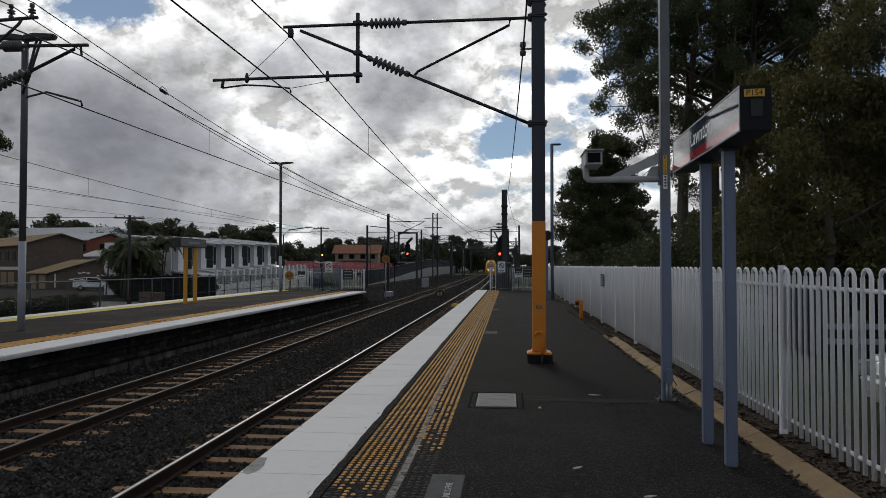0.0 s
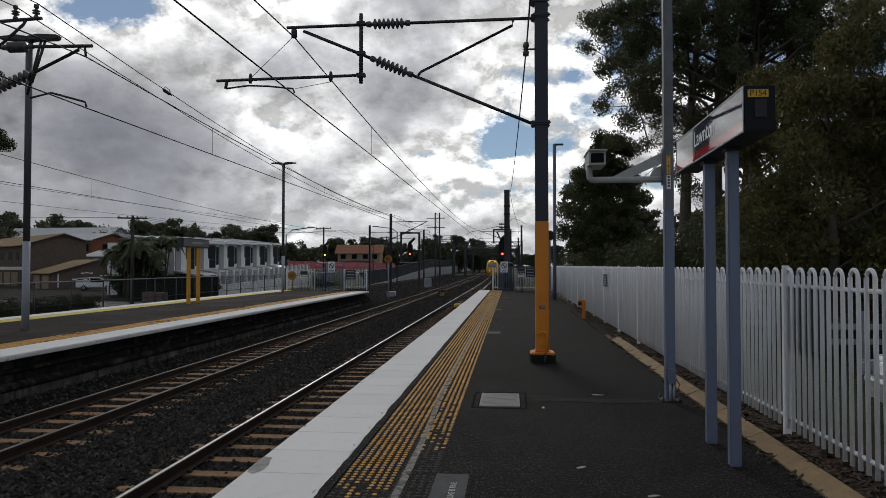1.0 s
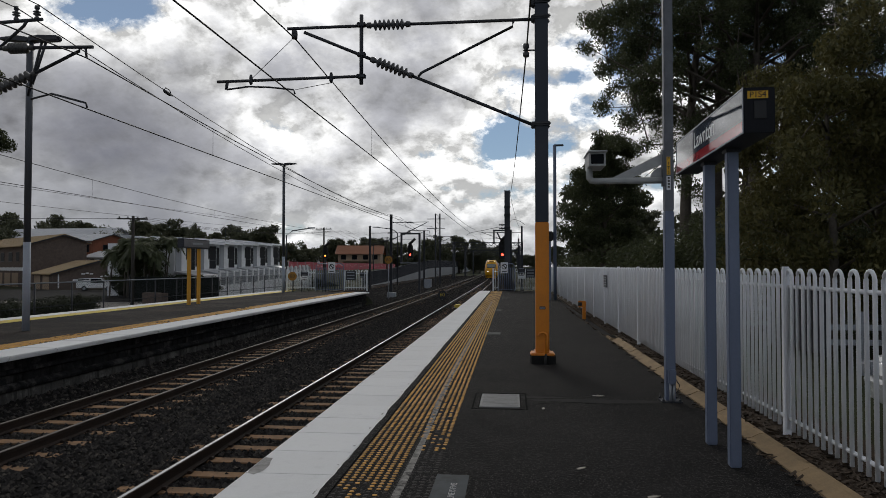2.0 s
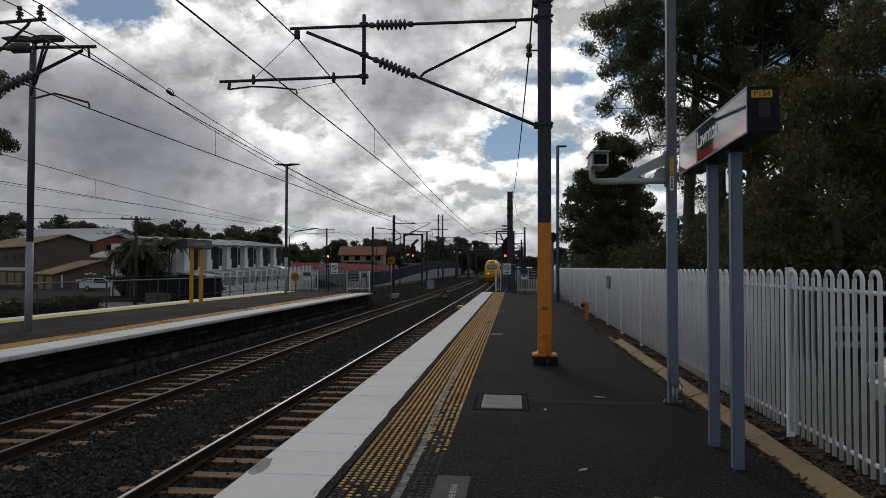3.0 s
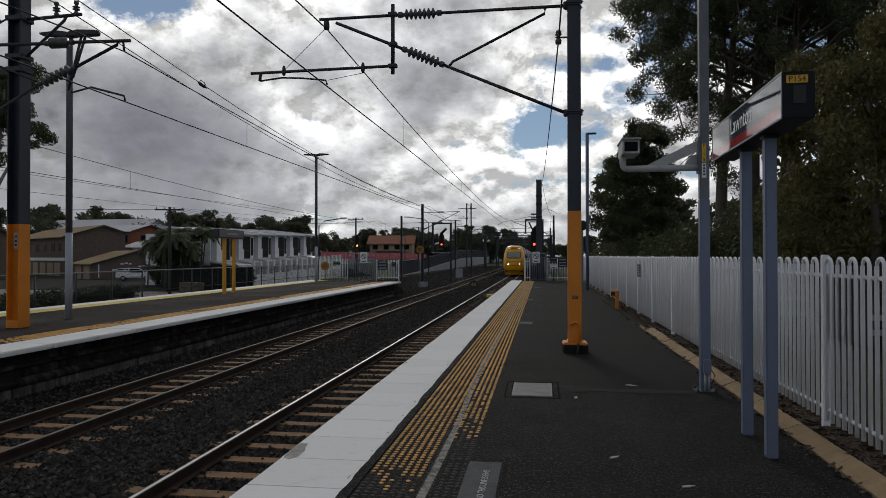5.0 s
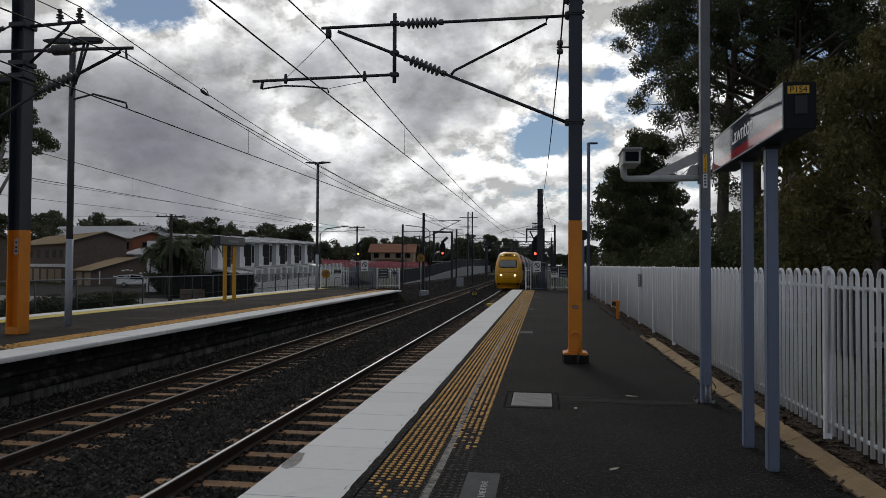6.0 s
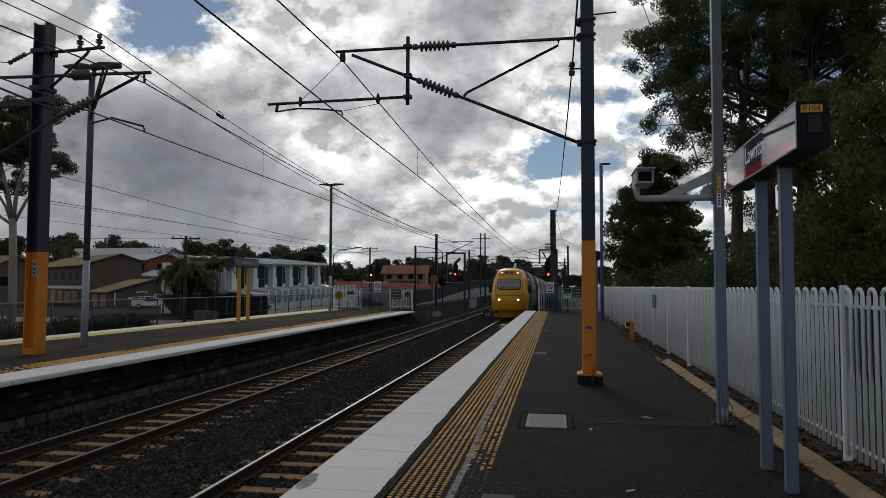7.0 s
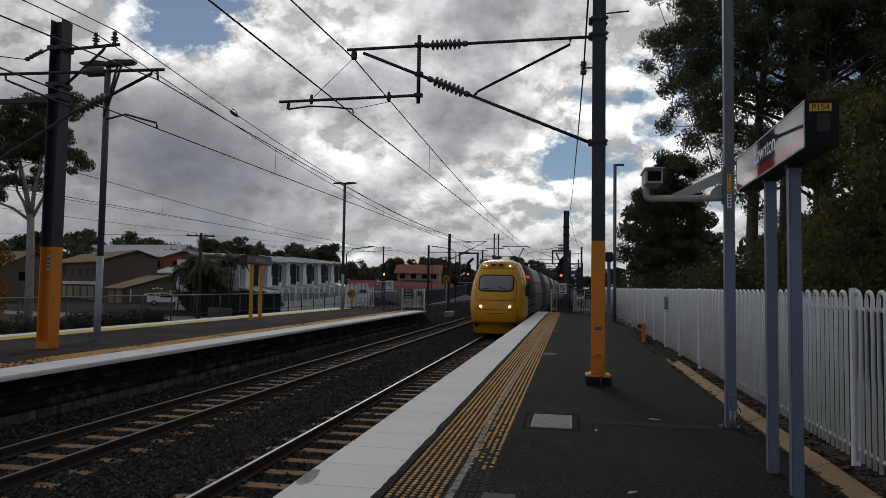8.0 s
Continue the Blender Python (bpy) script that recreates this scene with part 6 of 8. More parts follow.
def build_houses():
    g = -1.95
    brown = gable_house("brick_apartment_house", (-89.0, 121.6, g, 0, 0, -37), 32, 12.2, 6.9, 8.9, BROWN_BRICK, TAN_ROOF, "two-storey brown brick apartment house with tan roof", 0.6,
                        [("-y", 13.2, 4.4, 1.4, 1.4), ("-y", 9.4, 4.4, 1.8, 1.4), ("-y", 5.0, 4.4, 1.8, 1.4), ("-y", 0, 4.4, 1.8, 1.4), ("-y", -5, 4.4, 1.8, 1.4), ("-y", -10, 4.4, 1.8, 1.4)], [("-y", q, 3.2, 2.4) for q in (12.0, 8.0, 3.5, -1, -5.5, -10)], 0.62)
    bm = bmesh.new()
    box(bm, -16, 16, -6.25, -6.12, 2.75, 3.3)
    part("floor_band", bm, WHITE_WALL, brown)
    garage = gable_house("brick_garage", (-65.9, 102.6, g, 0, 0, -37), 8.5, 12.6, 2.4, 4.3, BROWN_BRICK, TAN_ROOF, "low brown brick garage block with tan roof", 0.5, [], [("-y", -2.2, 2.6, 2.1), ("-y", 1.6, 2.6, 2.1)])
    for y, z, w in ((-2.1, 2.35, 0.5), (-1.5, 2.45, 0.5), (-0.9, 2.35, 0.45), (0.6, 1.95, 0.5), (1.2, 2.0, 0.6), (3.6, 1.9, 0.9), (-3.2, 1.45, 0.7)):
        bm = bmesh.new()
        box(bm, 4.26, 4.29, y - w / 2, y + w / 2, z - 0.10, z + 0.10)
        part("bar", bm, WHITE_WALL, garage, "pale painted lettering")
    bm = bmesh.new()
    box(bm, 4.25, 4.40, -5.6, -5.45, 0.3, 2.3)
    part("downpipe", bm, WHITE_WALL, garage)
    gable_house("brick_apartment_house", (-92, 100, g, 0, 0, -25), 20, 9, 5.4, 7.9, BROWN_BRICK, TAN_ROOF, "brown brick house with a tan roof and white trim", 0.6,
                [("-y", 7, 3.4, 1.6, 1.3), ("-y", 2, 3.4, 1.6, 1.3), ("-y", -4, 3.4, 1.6, 1.3), ("+x", -1.5, 3.3, 1.2, 1.3)], [])
    gable_house("red_brick_house", (-88.5, 139, -0.5, 0, 0, -20), 13, 9, 7.3, 8.7, RED_BRICK, WHITE_ROOF, "red brick house with a pale metal roof", 0.6, [("-y", 2.5, 5.0, 1.6, 1.5), ("-y", 5.0, 5.0, 0.8, 1.4), ("+x", 1.5, 5.0, 1.2, 1.4), ("+x", -1.5, 5.0, 1.2, 1.4)], [])
    gable_house("pale_roofed_house", (-101, 150, 3.2, 0, 0, -5), 26, 11, 4.2, 6.9, WHITE_WALL, WHITE_ROOF, "low house with a wide pale metal roof", 0.7, [("-y", 3, 2.0, 1.5, 1.2)], [])
    gable_house("pale_roofed_house", (-125, 165, 0.5, 0, 0, 8), 18, 10, 4.5, 6.5, WHITE_WALL, WHITE_ROOF, "distant house with a pale metal roof", 0.7, [], [])
    gable_house("white_cottage", (-71.6, 119, -1.4, 0, 0, -30), 8.5, 6, 4.6, 5.6, WHITE_WALL, WHITE_ROOF, "small white house with a pale roof", 0.5, [("-y", 2.2, 2.9, 1.7, 1.2), ("-y", -1.2, 2.9, 1.2, 1.2), ("+x", 0.5, 2.9, 1.3, 1.2)], [])
    orange = gable_house("terracotta_roofed_house", (-48.5, 222, 1.2, 0, 0, 6), 13.5, 10, 4.6, 7.0, BEIGE, ORANGE_ROOF, "two-storey beige house with a terracotta tile roof", 0.9,
                         [("-y", x, 2.6, 1.5, 1.3) for x in (-5, -1.5, 2, 5)] + [("-y", x, 0.2, 1.6, 1.2) for x in (-4, 3)], [])
    bm = bmesh.new()
    box(bm, -5, 5, -6.3, -5.05, 2.0, 2.2)
    part("balcony", bm, BEIGE, orange)
    gable_house("terracotta_roofed_house", (-76, 205, 1.2, 0, 0, -10), 16, 9, 3.6, 5.6, BEIGE, ORANGE_ROOF, "beige house with a weathered terracotta roof", 0.8, [], [])
    # white rooms off a low cottage by the road
    gable_house("white_shed", (-58.5, 196, 0.8, 0, 0, 20), 7, 5, 2.6, 3.6, WHITE_WALL, WHITE_ROOF, "small white shed with a pale roof", 0.4, [], [])
    build_townhouses(g)


def build_townhouses(g):
    X, n, w = -38.0, 6, 6.0
    for i in range(n):
        y0 = 75.5 + w * i
        t = thing("townhouse", (X, y0, g + 0.14 * i), "white two-storey townhouse with dark windows and a low-pitched roof", "house", "row of townhouses")
        bm = bmesh.new()
        box(bm, -8, 0, 0.02, w - 0.02, 0, 6.1)
        part("wall", bm, WHITE_WALL, t)
        bm = bmesh.new()
        prism(bm, [(-6.0, 6.85), (0.9, 6.15), (0.9, 6.35), (-6.0, 7.05)], "y", -0.25, w + (0.25 if i == n - 1 else -0.27))
        part("roof", bm, WHITE_ROOF, t)
        bm = bmesh.new()
        box(bm, 0.90, 0.98, -0.25, w - 0.27, 6.08, 6.36)
        part("fascia", bm, WHITE_STEEL, t)
        bm = bmesh.new()
        box(bm, 0.0, 0.07, 0.2, 1.5, 2.9, 6.08)
        part("bay_panel", bm, GREY_CLADDING, t)
        bm = bmesh.new()
        box(bm, 0.0, 0.09, 1.5, 2.6, 2.9, 6.08)
        part("bay_panel", bm, WHITE_WALL, t)
        for yy, ww, zz, hh in ((4.1, 1.7, 3.1, 2.75), (5.6, 0.6, 3.5, 2.2), (3.0, 0.45, 4.3, 1.4)):
            bm = bmesh.new()
            box(bm, 0.0, 0.05, yy - ww / 2 - 0.07, yy + ww / 2 + 0.07, zz - 0.07, zz + hh + 0.07)
            win = part("window", bm, CHARCOAL, t)
            for q in (0, 1):
                bm = bmesh.new()
                box(bm, 0.052, 0.058, yy - ww / 2, yy + ww / 2, zz + q * hh * 0.36 + 0.03, zz + (hh * 0.36 if q == 0 else hh) - 0.03)
                part("pane", bm, GLASS_DARK, win)
        bm = bmesh.new()
        prism(bm, [(0.0, 2.75), (3.0, 2.25), (3.0, 2.43), (0.0, 2.93)], "y", -0.1, w - 0.9)
        part("awning", bm, WHITE_ROOF, t)
        # dark sheet across the ground floor, put in for the shade under the awning
        bm = bmesh.new()
        box(bm, 0.0, 0.06, 0.3, 5.6, 0.1, 2.5)
        ent = part("patio_door", bm, GLASS_DARK, t)
        for yy in (0.1, w - 1.1):
            bm = bmesh.new()
            box(bm, 2.6, 2.8, yy, yy + 0.2, 0, 2.3)
            part("post", bm, WHITE_WALL, t)
        f = thing("garden_wall", (X + 5.2, y0, g + 0.14 * i), "white garden wall with grey slatted panels", "wall", "garden walls")
        for k in range(3):
            bm = bmesh.new()
            box(bm, -0.12, 0.12, k * w / 3, k * w / 3 + 0.45, -0.5, 2.95, 0.01)
            part("pier", bm, WHITE_WALL, f)
            bm = bmesh.new()
            box(bm, -0.10, 0.10, k * w / 3 + 0.45, (k + 1) * w / 3, -0.5, 1.35)
            part("base", bm, WHITE_WALL, f)
            for q in range(6):
                bm = bmesh.new()
                box(bm, -0.03, 0.03, k * w / 3 + 0.47, (k + 1) * w / 3 - 0.02, 1.42 + 0.23 * q, 1.61 + 0.23 * q)
                part("slat", bm, GREY_CLADDING, f)
    aer = thing("roof_aerial", (X - 4, 99, g + 6.9), "thin television aerial on a roof", "aerial")
    bm = bmesh.new()
    tube(bm, [(0, 0, 0), (0, 0, 2.3)], 0.03, 5)
    part("pole", bm, STEEL_DARK, aer)
    for k in range(5):
        bm = bmesh.new()
        tube(bm, [(-0.9 + 0.4 * k, -0.35, 2.25), (-0.9 + 0.4 * k, 0.35, 2.25)], 0.02, 4)
        part("element", bm, STEEL_DARK, aer)
    bm = bmesh.new()
    tube(bm, [(-1.0, 0, 2.25), (0.9, 0, 2.25)], 0.025, 4)
    part("boom", bm, STEEL_DARK, aer)


def build_street():
    bm = bmesh.new()
    prism(bm, [(-66, 70), (-34, 62), (-21.5, 41), (-21.5, 37.5), (-40, 52), (-60, 62)], "z", -2.1, -1.86)
    drive = solid("driveway", bm, material("pale_concrete_paving", (0.17, 0.16, 0.145), 0.9, 0, 0.15, 1, 20, 0.2, dirt=(0.2, 0.19, 0.17), dirt_amount=0.5, dirt_scale=0.3), "pale concrete driveway beyond the railway fence", "driveway", "structure")
    bm = bmesh.new()
    prism(bm, [(-75, 96), (-48, 92), (-34, 62), (-66, 66)], "z", -2.1, -1.83)
    solid("car_park", bm, ASPHALT, "grey asphalt car park", "car park", "structure")
    # block of planter wall
    bm = bmesh.new()
    box(bm, -1.3, 1.3, -0.3, 0.3, 0, 1.2, 0.03)
    w = solid("planter_wall", bm, BROWN_BRICK, "low weathered brick wall beside the driveway", "wall")
    w.matrix_basis = pose(-29.6, 55.5, -1.9, 0, 0, -25)
    # power pole
    for x, y, z, h, ang in ((-33.2, 58.3, -1.95, 7.9, 20), (-29.6, 108, -1.2, 8.9, 5), (-27, 150, -0.6, 8.6, 0)):
        pole = thing("power_pole", (x, y, z, 0, 0, ang), "tall timber power pole with a cross arm", "pole", "power poles")
        bm = bmesh.new()
        tube(bm, [(0, 0, 0), (0, 0, h)], 0.17, 9, 0.12)
        part("shaft", bm, TIMBER_GREY, pole)
        bm = bmesh.new()
        box(bm, -1.25, 1.25, -0.22, -0.10, h - 0.32, h - 0.20)
        arm = part("cross_arm", bm, TIMBER_GREY, pole)
        for xx in (-1.1, -0.4, 0.4, 1.1):
            bm = bmesh.new()
            lathe(bm, (xx, -0.16, h - 0.20), (0, 0, 1), [(0, 0.03), (0.05, 0.06), (0.12, 0.06), (0.16, 0.02)], 8)
            part("insulator", bm, INSULATOR, arm)
    for x, y, h, reach in ((-22.5, 68, 6.4, 2.6), (-24, 120, 7.2, 3.0), (-14.5, 88, 7.6, -2.8)):
        lamp = thing("street_lamp", (x, y, -1.2), "grey street lamp with a curved arm", "lamp", "street lamps")
        bm = bmesh.new()
        tube(bm, [(0, 0, 0), (0, 0, h - 0.6), (reach * 0.25, 0, h - 0.1), (reach, 0, h + 0.15)], 0.07, 8, 0.045)
        part("pole", bm, STEEL_DARK, lamp)
        bm = bmesh.new()
        box(bm, min(reach * 0.85, reach * 1.15), max(reach * 0.85, reach * 1.15), -0.12, 0.12, h + 0.1, h + 0.22, 0.04)
        part("lamp_head", bm, GALV, lamp)
    # red banners on a fence along the road
    bank = thing("banner_fence", (-38, 0, 0), "road fence hung with faded pink-red banners", "fence")
    PINK = material("pink_red_banner", (0.42, 0.055, 0.08), 0.7, 0, 0.2, 0.4, 6, 0.1, dirt=(0.5, 0.2, 0.2), dirt_amount=0.4, dirt_scale=0.5)
    PALE = material("banner_print", (0.60, 0.30, 0.32), 0.7)
    rng = random.Random(3)
    for i in range(22):
        y = 116 + 5 * i
        bm = bmesh.new()
        box(bm, -0.02, 0.02, y + 0.1, y + 4.9, 0.75 + rng.uniform(-0.08, 0.08), 2.35 + rng.uniform(-0.06, 0.06))
        b = part("banner", bm, PINK, bank)
        for k in range(2):
            a = y + rng.uniform(0.4, 2.6)
            z = rng.uniform(1.3, 1.9)
            bm = bmesh.new()
            box(bm, 0.021, 0.03, a, a + rng.uniform(0.8, 1.9), z, z + 0.18)
            part("bar", bm, PALE, b)
        bm = bmesh.new()
        tube(bm, [(0, y, -1.2), (0, y, 2.4)], 0.05, 6)
        part("post", bm, GALV, bank)
    bm = bmesh.new()
    prism(bm, [(-52, -2.2), (-26, -2.2), (-36, 0.72), (-52, 1.0)], "y", 112, 240)
    solid("road_bank", bm, GRASS, "grassy bank below the road fence", "bank", "structure")
    # ramp beside the line
    ramp_wall = thing("ramp_wall", (-18.6, 0, 0), "pale grey ramp wall with a dark railing beside the line", "wall")
    tops = [(86, -1.05), (104, -0.75), (130, 0.2), (160, 1.1), (182, 1.25), (230, 1.4), (320, 1.7)]
    RAMP = material("ramp_concrete", (0.30, 0.315, 0.335), 0.85, 0, 0.12, 0.6, 8, 0.15, dirt=(0.18, 0.19, 0.2), dirt_amount=0.4, dirt_scale=0.3)
    for (a, za), (b, zb) in zip(tops, tops[1:]):
        m = max(1, round((b - a) / 6))
        for k in range(m):
            p, q = a + (b - a) * k / m, a + (b - a) * (k + 1) / m
            zp, zq = za + (zb - za) * k / m, za + (zb - za) * (k + 1) / m
            bm = bmesh.new()
            prism(bm, [(p + 0.02, -1.4), (q - 0.02, -1.4), (q - 0.02, zq), (p + 0.02, zp)], "x", -0.15, 0.15)
            part("wall_panel", bm, RAMP, ramp_wall)
            bm = bmesh.new()
            tube(bm, [(0, p, zp + 1.85), (0, q, zq + 1.85)], 0.04, 5)
            part("rail", bm, STEEL_DARK, ramp_wall)
            bm = bmesh.new()
            for j in range(24):
                yy = p + (q - p) * j / 24
                zz = zp + (zq - zp) * j / 24
                box(bm, -0.02, 0.02, yy - 0.025, yy + 0.025, zz, zz + 1.85)
            tagged(part("railing_bar", bm, STEEL_DARK, ramp_wall), kind="stuff")
    # cabinet boxes by the track
    for x, y, w, d, h in ((-9.7, 56, 0.7, 0.5, 0.55), (-9.6, 80, 0.8, 0.6, 1.2)):
        bm = bmesh.new()
        box(bm, x - w / 2, x + w / 2, y - d / 2, y + d / 2, -1.15, -1.15 + h, 0.03)
        solid("trackside_cabinet", bm, GALV, "small grey trackside equipment cabinet", "cabinet", group="trackside cabinets")


def build_car(place, paint, label, kind):
    car = thing("parked_car", place, label, "car", "parked cars")
    L, W = 4.9, 1.82
    if kind == "pickup":
        side = [(-2.45, 0.45), (2.40, 0.42), (2.45, 0.80), (2.30, 1.02), (1.30, 1.14), (0.55, 1.74), (-0.75, 1.80), (-1.15, 1.76), (-2.35, 1.68), (-2.47, 1.12), (-2.47, 0.6)]
    else:
        side = [(-2.0, 0.35), (1.95, 0.32), (2.05, 0.62), (1.95, 0.82), (1.0, 0.98), (0.35, 1.46), (-1.2, 1.50), (-1.85, 1.15), (-2.05, 0.95), (-2.05, 0.5)]
    bm = bmesh.new()
    prism(bm, side, "y", -W / 2, W / 2)
    for v in bm.verts:
        if v.co.z > 1.05:
            v.co.y *= 0.84
    bmesh.ops.bevel(bm, geom=bm.edges[:], offset=0.05, segments=2, affect="EDGES", clamp_overlap=True)
    part("body", bm, paint, car)
    for s in (-1, 1):
        pts = [(1.05, 1.16), (0.50, 1.64), (-0.70, 1.68), (-0.75, 1.18)] if kind == "pickup" else [(0.85, 1.0), (0.30, 1.38), (-1.1, 1.40), (-1.5, 1.05)]
        bm = bmesh.new()
        bm.faces.new([bm.verts.new((x, s * (W / 2 * (0.93 if z < 1.2 else 0.845) + 0.012), z)) for x, z in pts])
        bmesh.ops.solidify(bm, geom=bm.faces[:], thickness=0.01)
        part("side_window", bm, GLASS_DARK, car)
        if kind == "pickup":
            bm = bmesh.new()
            bm.faces.new([bm.verts.new((x, s * (W / 2 * (0.93 if z < 1.2 else 0.845) + 0.012), z)) for x, z in [(-0.9, 1.2), (-0.88, 1.66), (-2.25, 1.60), (-2.3, 1.2)]])
            bmesh.ops.solidify(bm, geom=bm.faces[:], thickness=0.01)
            part("canopy_window", bm, GLASS_DARK, car)
        for x in ((-1.5, 1.45) if kind == "pickup" else (-1.3, 1.25)):
            bm = bmesh.new()
            lathe(bm, (x, s * (W / 2 - 0.2), 0.36), (0, s, 0), [(0, 0.36), (0.17, 0.36), (0.21, 0.32), (0.21, 0.22)], 20)
            wheel = part("wheel", bm, BLACK, car)
            bm = bmesh.new()
            lathe(bm, (x, s * (W / 2 + 0.0), 0.36), (0, s, 0), [(0, 0.22), (0.025, 0.20), (0.03, 0.05)], 16)
            part("rim", bm, GALV, wheel)
        bm = bmesh.new()
        box(bm, 1.9 if kind != "pickup" else 2.3, 2.08 if kind != "pickup" else 2.48, s * 0.75 - 0.13, s * 0.75 + 0.13, 0.64 if kind != "pickup" else 0.82, 0.78 if kind != "pickup" else 0.96, 0.03)
        part("headlight", bm, GALV, car)
    bm = bmesh.new()
    x0, z0, x1, z1 = (1.28, 1.17, 0.58, 1.72) if kind == "pickup" else (1.0, 1.0, 0.38, 1.44)
    bm.faces.new([bm.verts.new(p) for p in ((x0 + 0.02, -0.70, z0 + 0.02), (x0 + 0.02, 0.70, z0 + 0.02), (x1 + 0.02, 0.64, z1 + 0.02), (x1 + 0.02, -0.64, z1 + 0.02))])
    bmesh.ops.solidify(bm, geom=bm.faces[:], thickness=0.01)
    part("windscreen", bm, GLASS_DARK, car)
    return car


build_yard_fence()
build_houses()
build_street()
CAR_WHITE = material("white_car_paint", (0.72, 0.73, 0.74), 0.25, 0, 0.03, 1, 10, 0.0, coat=0.5)
build_car((-56.3, 90, -1.84, 0, 0, 26), CAR_WHITE, "white utility vehicle with a canopy parked by a garage", "pickup")
build_car((-87, 88, -1.84, 0, 0, 10), CAR_WHITE, "white hatchback parked beside the brick house", "hatch")
build_car((5.85, 7.15, ground_height(4.5, 7) - 0.03, 0, 0, 176), CAR_WHITE, "white hatchback parked behind the white fence", "hatch")

# ---------------------------------------------------------------- trees
def leaf_cloud(name, centres, radii, counts, size, mat, parent, rng, droop=0.0):
    """Many small leaves scattered in clumps."""
    total = int(sum(counts))
    c = np.repeat(np.array(centres, float), counts, axis=0)
    r = np.repeat(np.array(radii, float), counts)
    d = rng.normal(size=(total, 3))
    d /= np.linalg.norm(d, axis=1)[:, None]
    p = c + d * (r * rng.random(total) ** 0.45)[:, None] * np.array([1, 1, 0.75])
    a = rng.normal(size=(total, 3))
    a[:, 2] -= droop
    a /= np.linalg.norm(a, axis=1)[:, None]
    b = np.cross(a, rng.normal(size=(total, 3)))
    b /= np.linalg.norm(b, axis=1)[:, None] + 1e-9
    s = size * rng.uniform(0.6, 1.4, total)[:, None]
    v = np.empty((total, 4, 3))
    v[:, 0], v[:, 1], v[:, 2], v[:, 3] = p - a * s, p + b * s * 0.42, p + a * s, p - b * s * 0.42
    me = bpy.data.meshes.new(name)
    me.vertices.add(total * 4)
    me.vertices.foreach_set("co", v.ravel())
    me.loops.add(total * 4)
    me.loops.foreach_set("vertex_index", np.arange(total * 4, dtype=np.int32))
    me.polygons.add(total)
    me.polygons.foreach_set("loop_start", np.arange(0, total * 4, 4, dtype=np.int32))
    me.update(calc_edges=True)
    me.materials.append(mat)
    ob = new(name, me)
    ob.parent = parent
    return ob


def build_tree(x, y, z, height, spread, leaves, leaf, seed, label, bare=0.3, trunk_r=0.2, mat=None, bark=None, clump=0.8, limbs=9, droop=0.0, lean=0.0, name="tree"):
    rng = np.random.default_rng(seed)
    tree = thing(name, (x, y, z), label, "tree", "")
    bm = bmesh.new()
    top = Vector((lean + rng.uniform(-0.4, 0.4), rng.uniform(-0.4, 0.4), height * 0.86))
    bend = Vector((rng.uniform(-0.3, 0.3), rng.uniform(-0.3, 0.3), 0)) * height * 0.06
    path = [top * t + bend * math.sin(t * 5) for t in [i / 8 for i in range(9)]]
    tube(bm, path, trunk_r, 9, trunk_r * 0.18)
    ends = []
    for k in range(limbs):
        t = bare + (0.97 - bare) * (k + rng.random()) / limbs
        i = min(7, int(t * 8))
        p = path[i].lerp(path[i + 1], t * 8 - i)
        az = k * 2.4 + rng.uniform(-0.5, 0.5)
        reach = spread * (0.55 + 0.6 * math.sin(math.pi * min(1, (t - bare) / (1.02 - bare) * 0.8 + 0.18))) * rng.uniform(0.65, 1.1)
        q = p + Vector((math.cos(az), math.sin(az), rng.uniform(0.15, 0.6))) * reach
        m = p.lerp(q, 0.5) + Vector((0, 0, reach * 0.12))
        r = trunk_r * 0.42 * (1 - 0.6 * t)
        tube(bm, [p, m, q], r, 6, r * 0.25)
        ends += [(q, 1.0), (m.lerp(q, 0.4), 0.8)]
        for _ in range(4):
            s = m.lerp(q, rng.random())
            e = s + Vector(rng.normal(size=3)) * reach * 0.26
            tube(bm, [s, e], r * 0.35, 4, r * 0.12)
            ends.append((e, 0.85))
    ends.append((path[-1], 1.0))
    part("trunk", bm, bark or BARK, tree)
    radii = [clump * w * rng.uniform(0.7, 1.3) for _, w in ends]
    wsum = sum(r ** 2 for r in radii)
    counts = [max(8, int(leaves * r ** 2 / wsum)) for r in radii]
    leaf_cloud("crown", [tuple(p) for p, _ in ends], radii, counts, leaf, mat or LEAF_DARK, tree, rng, droop)
    return tree


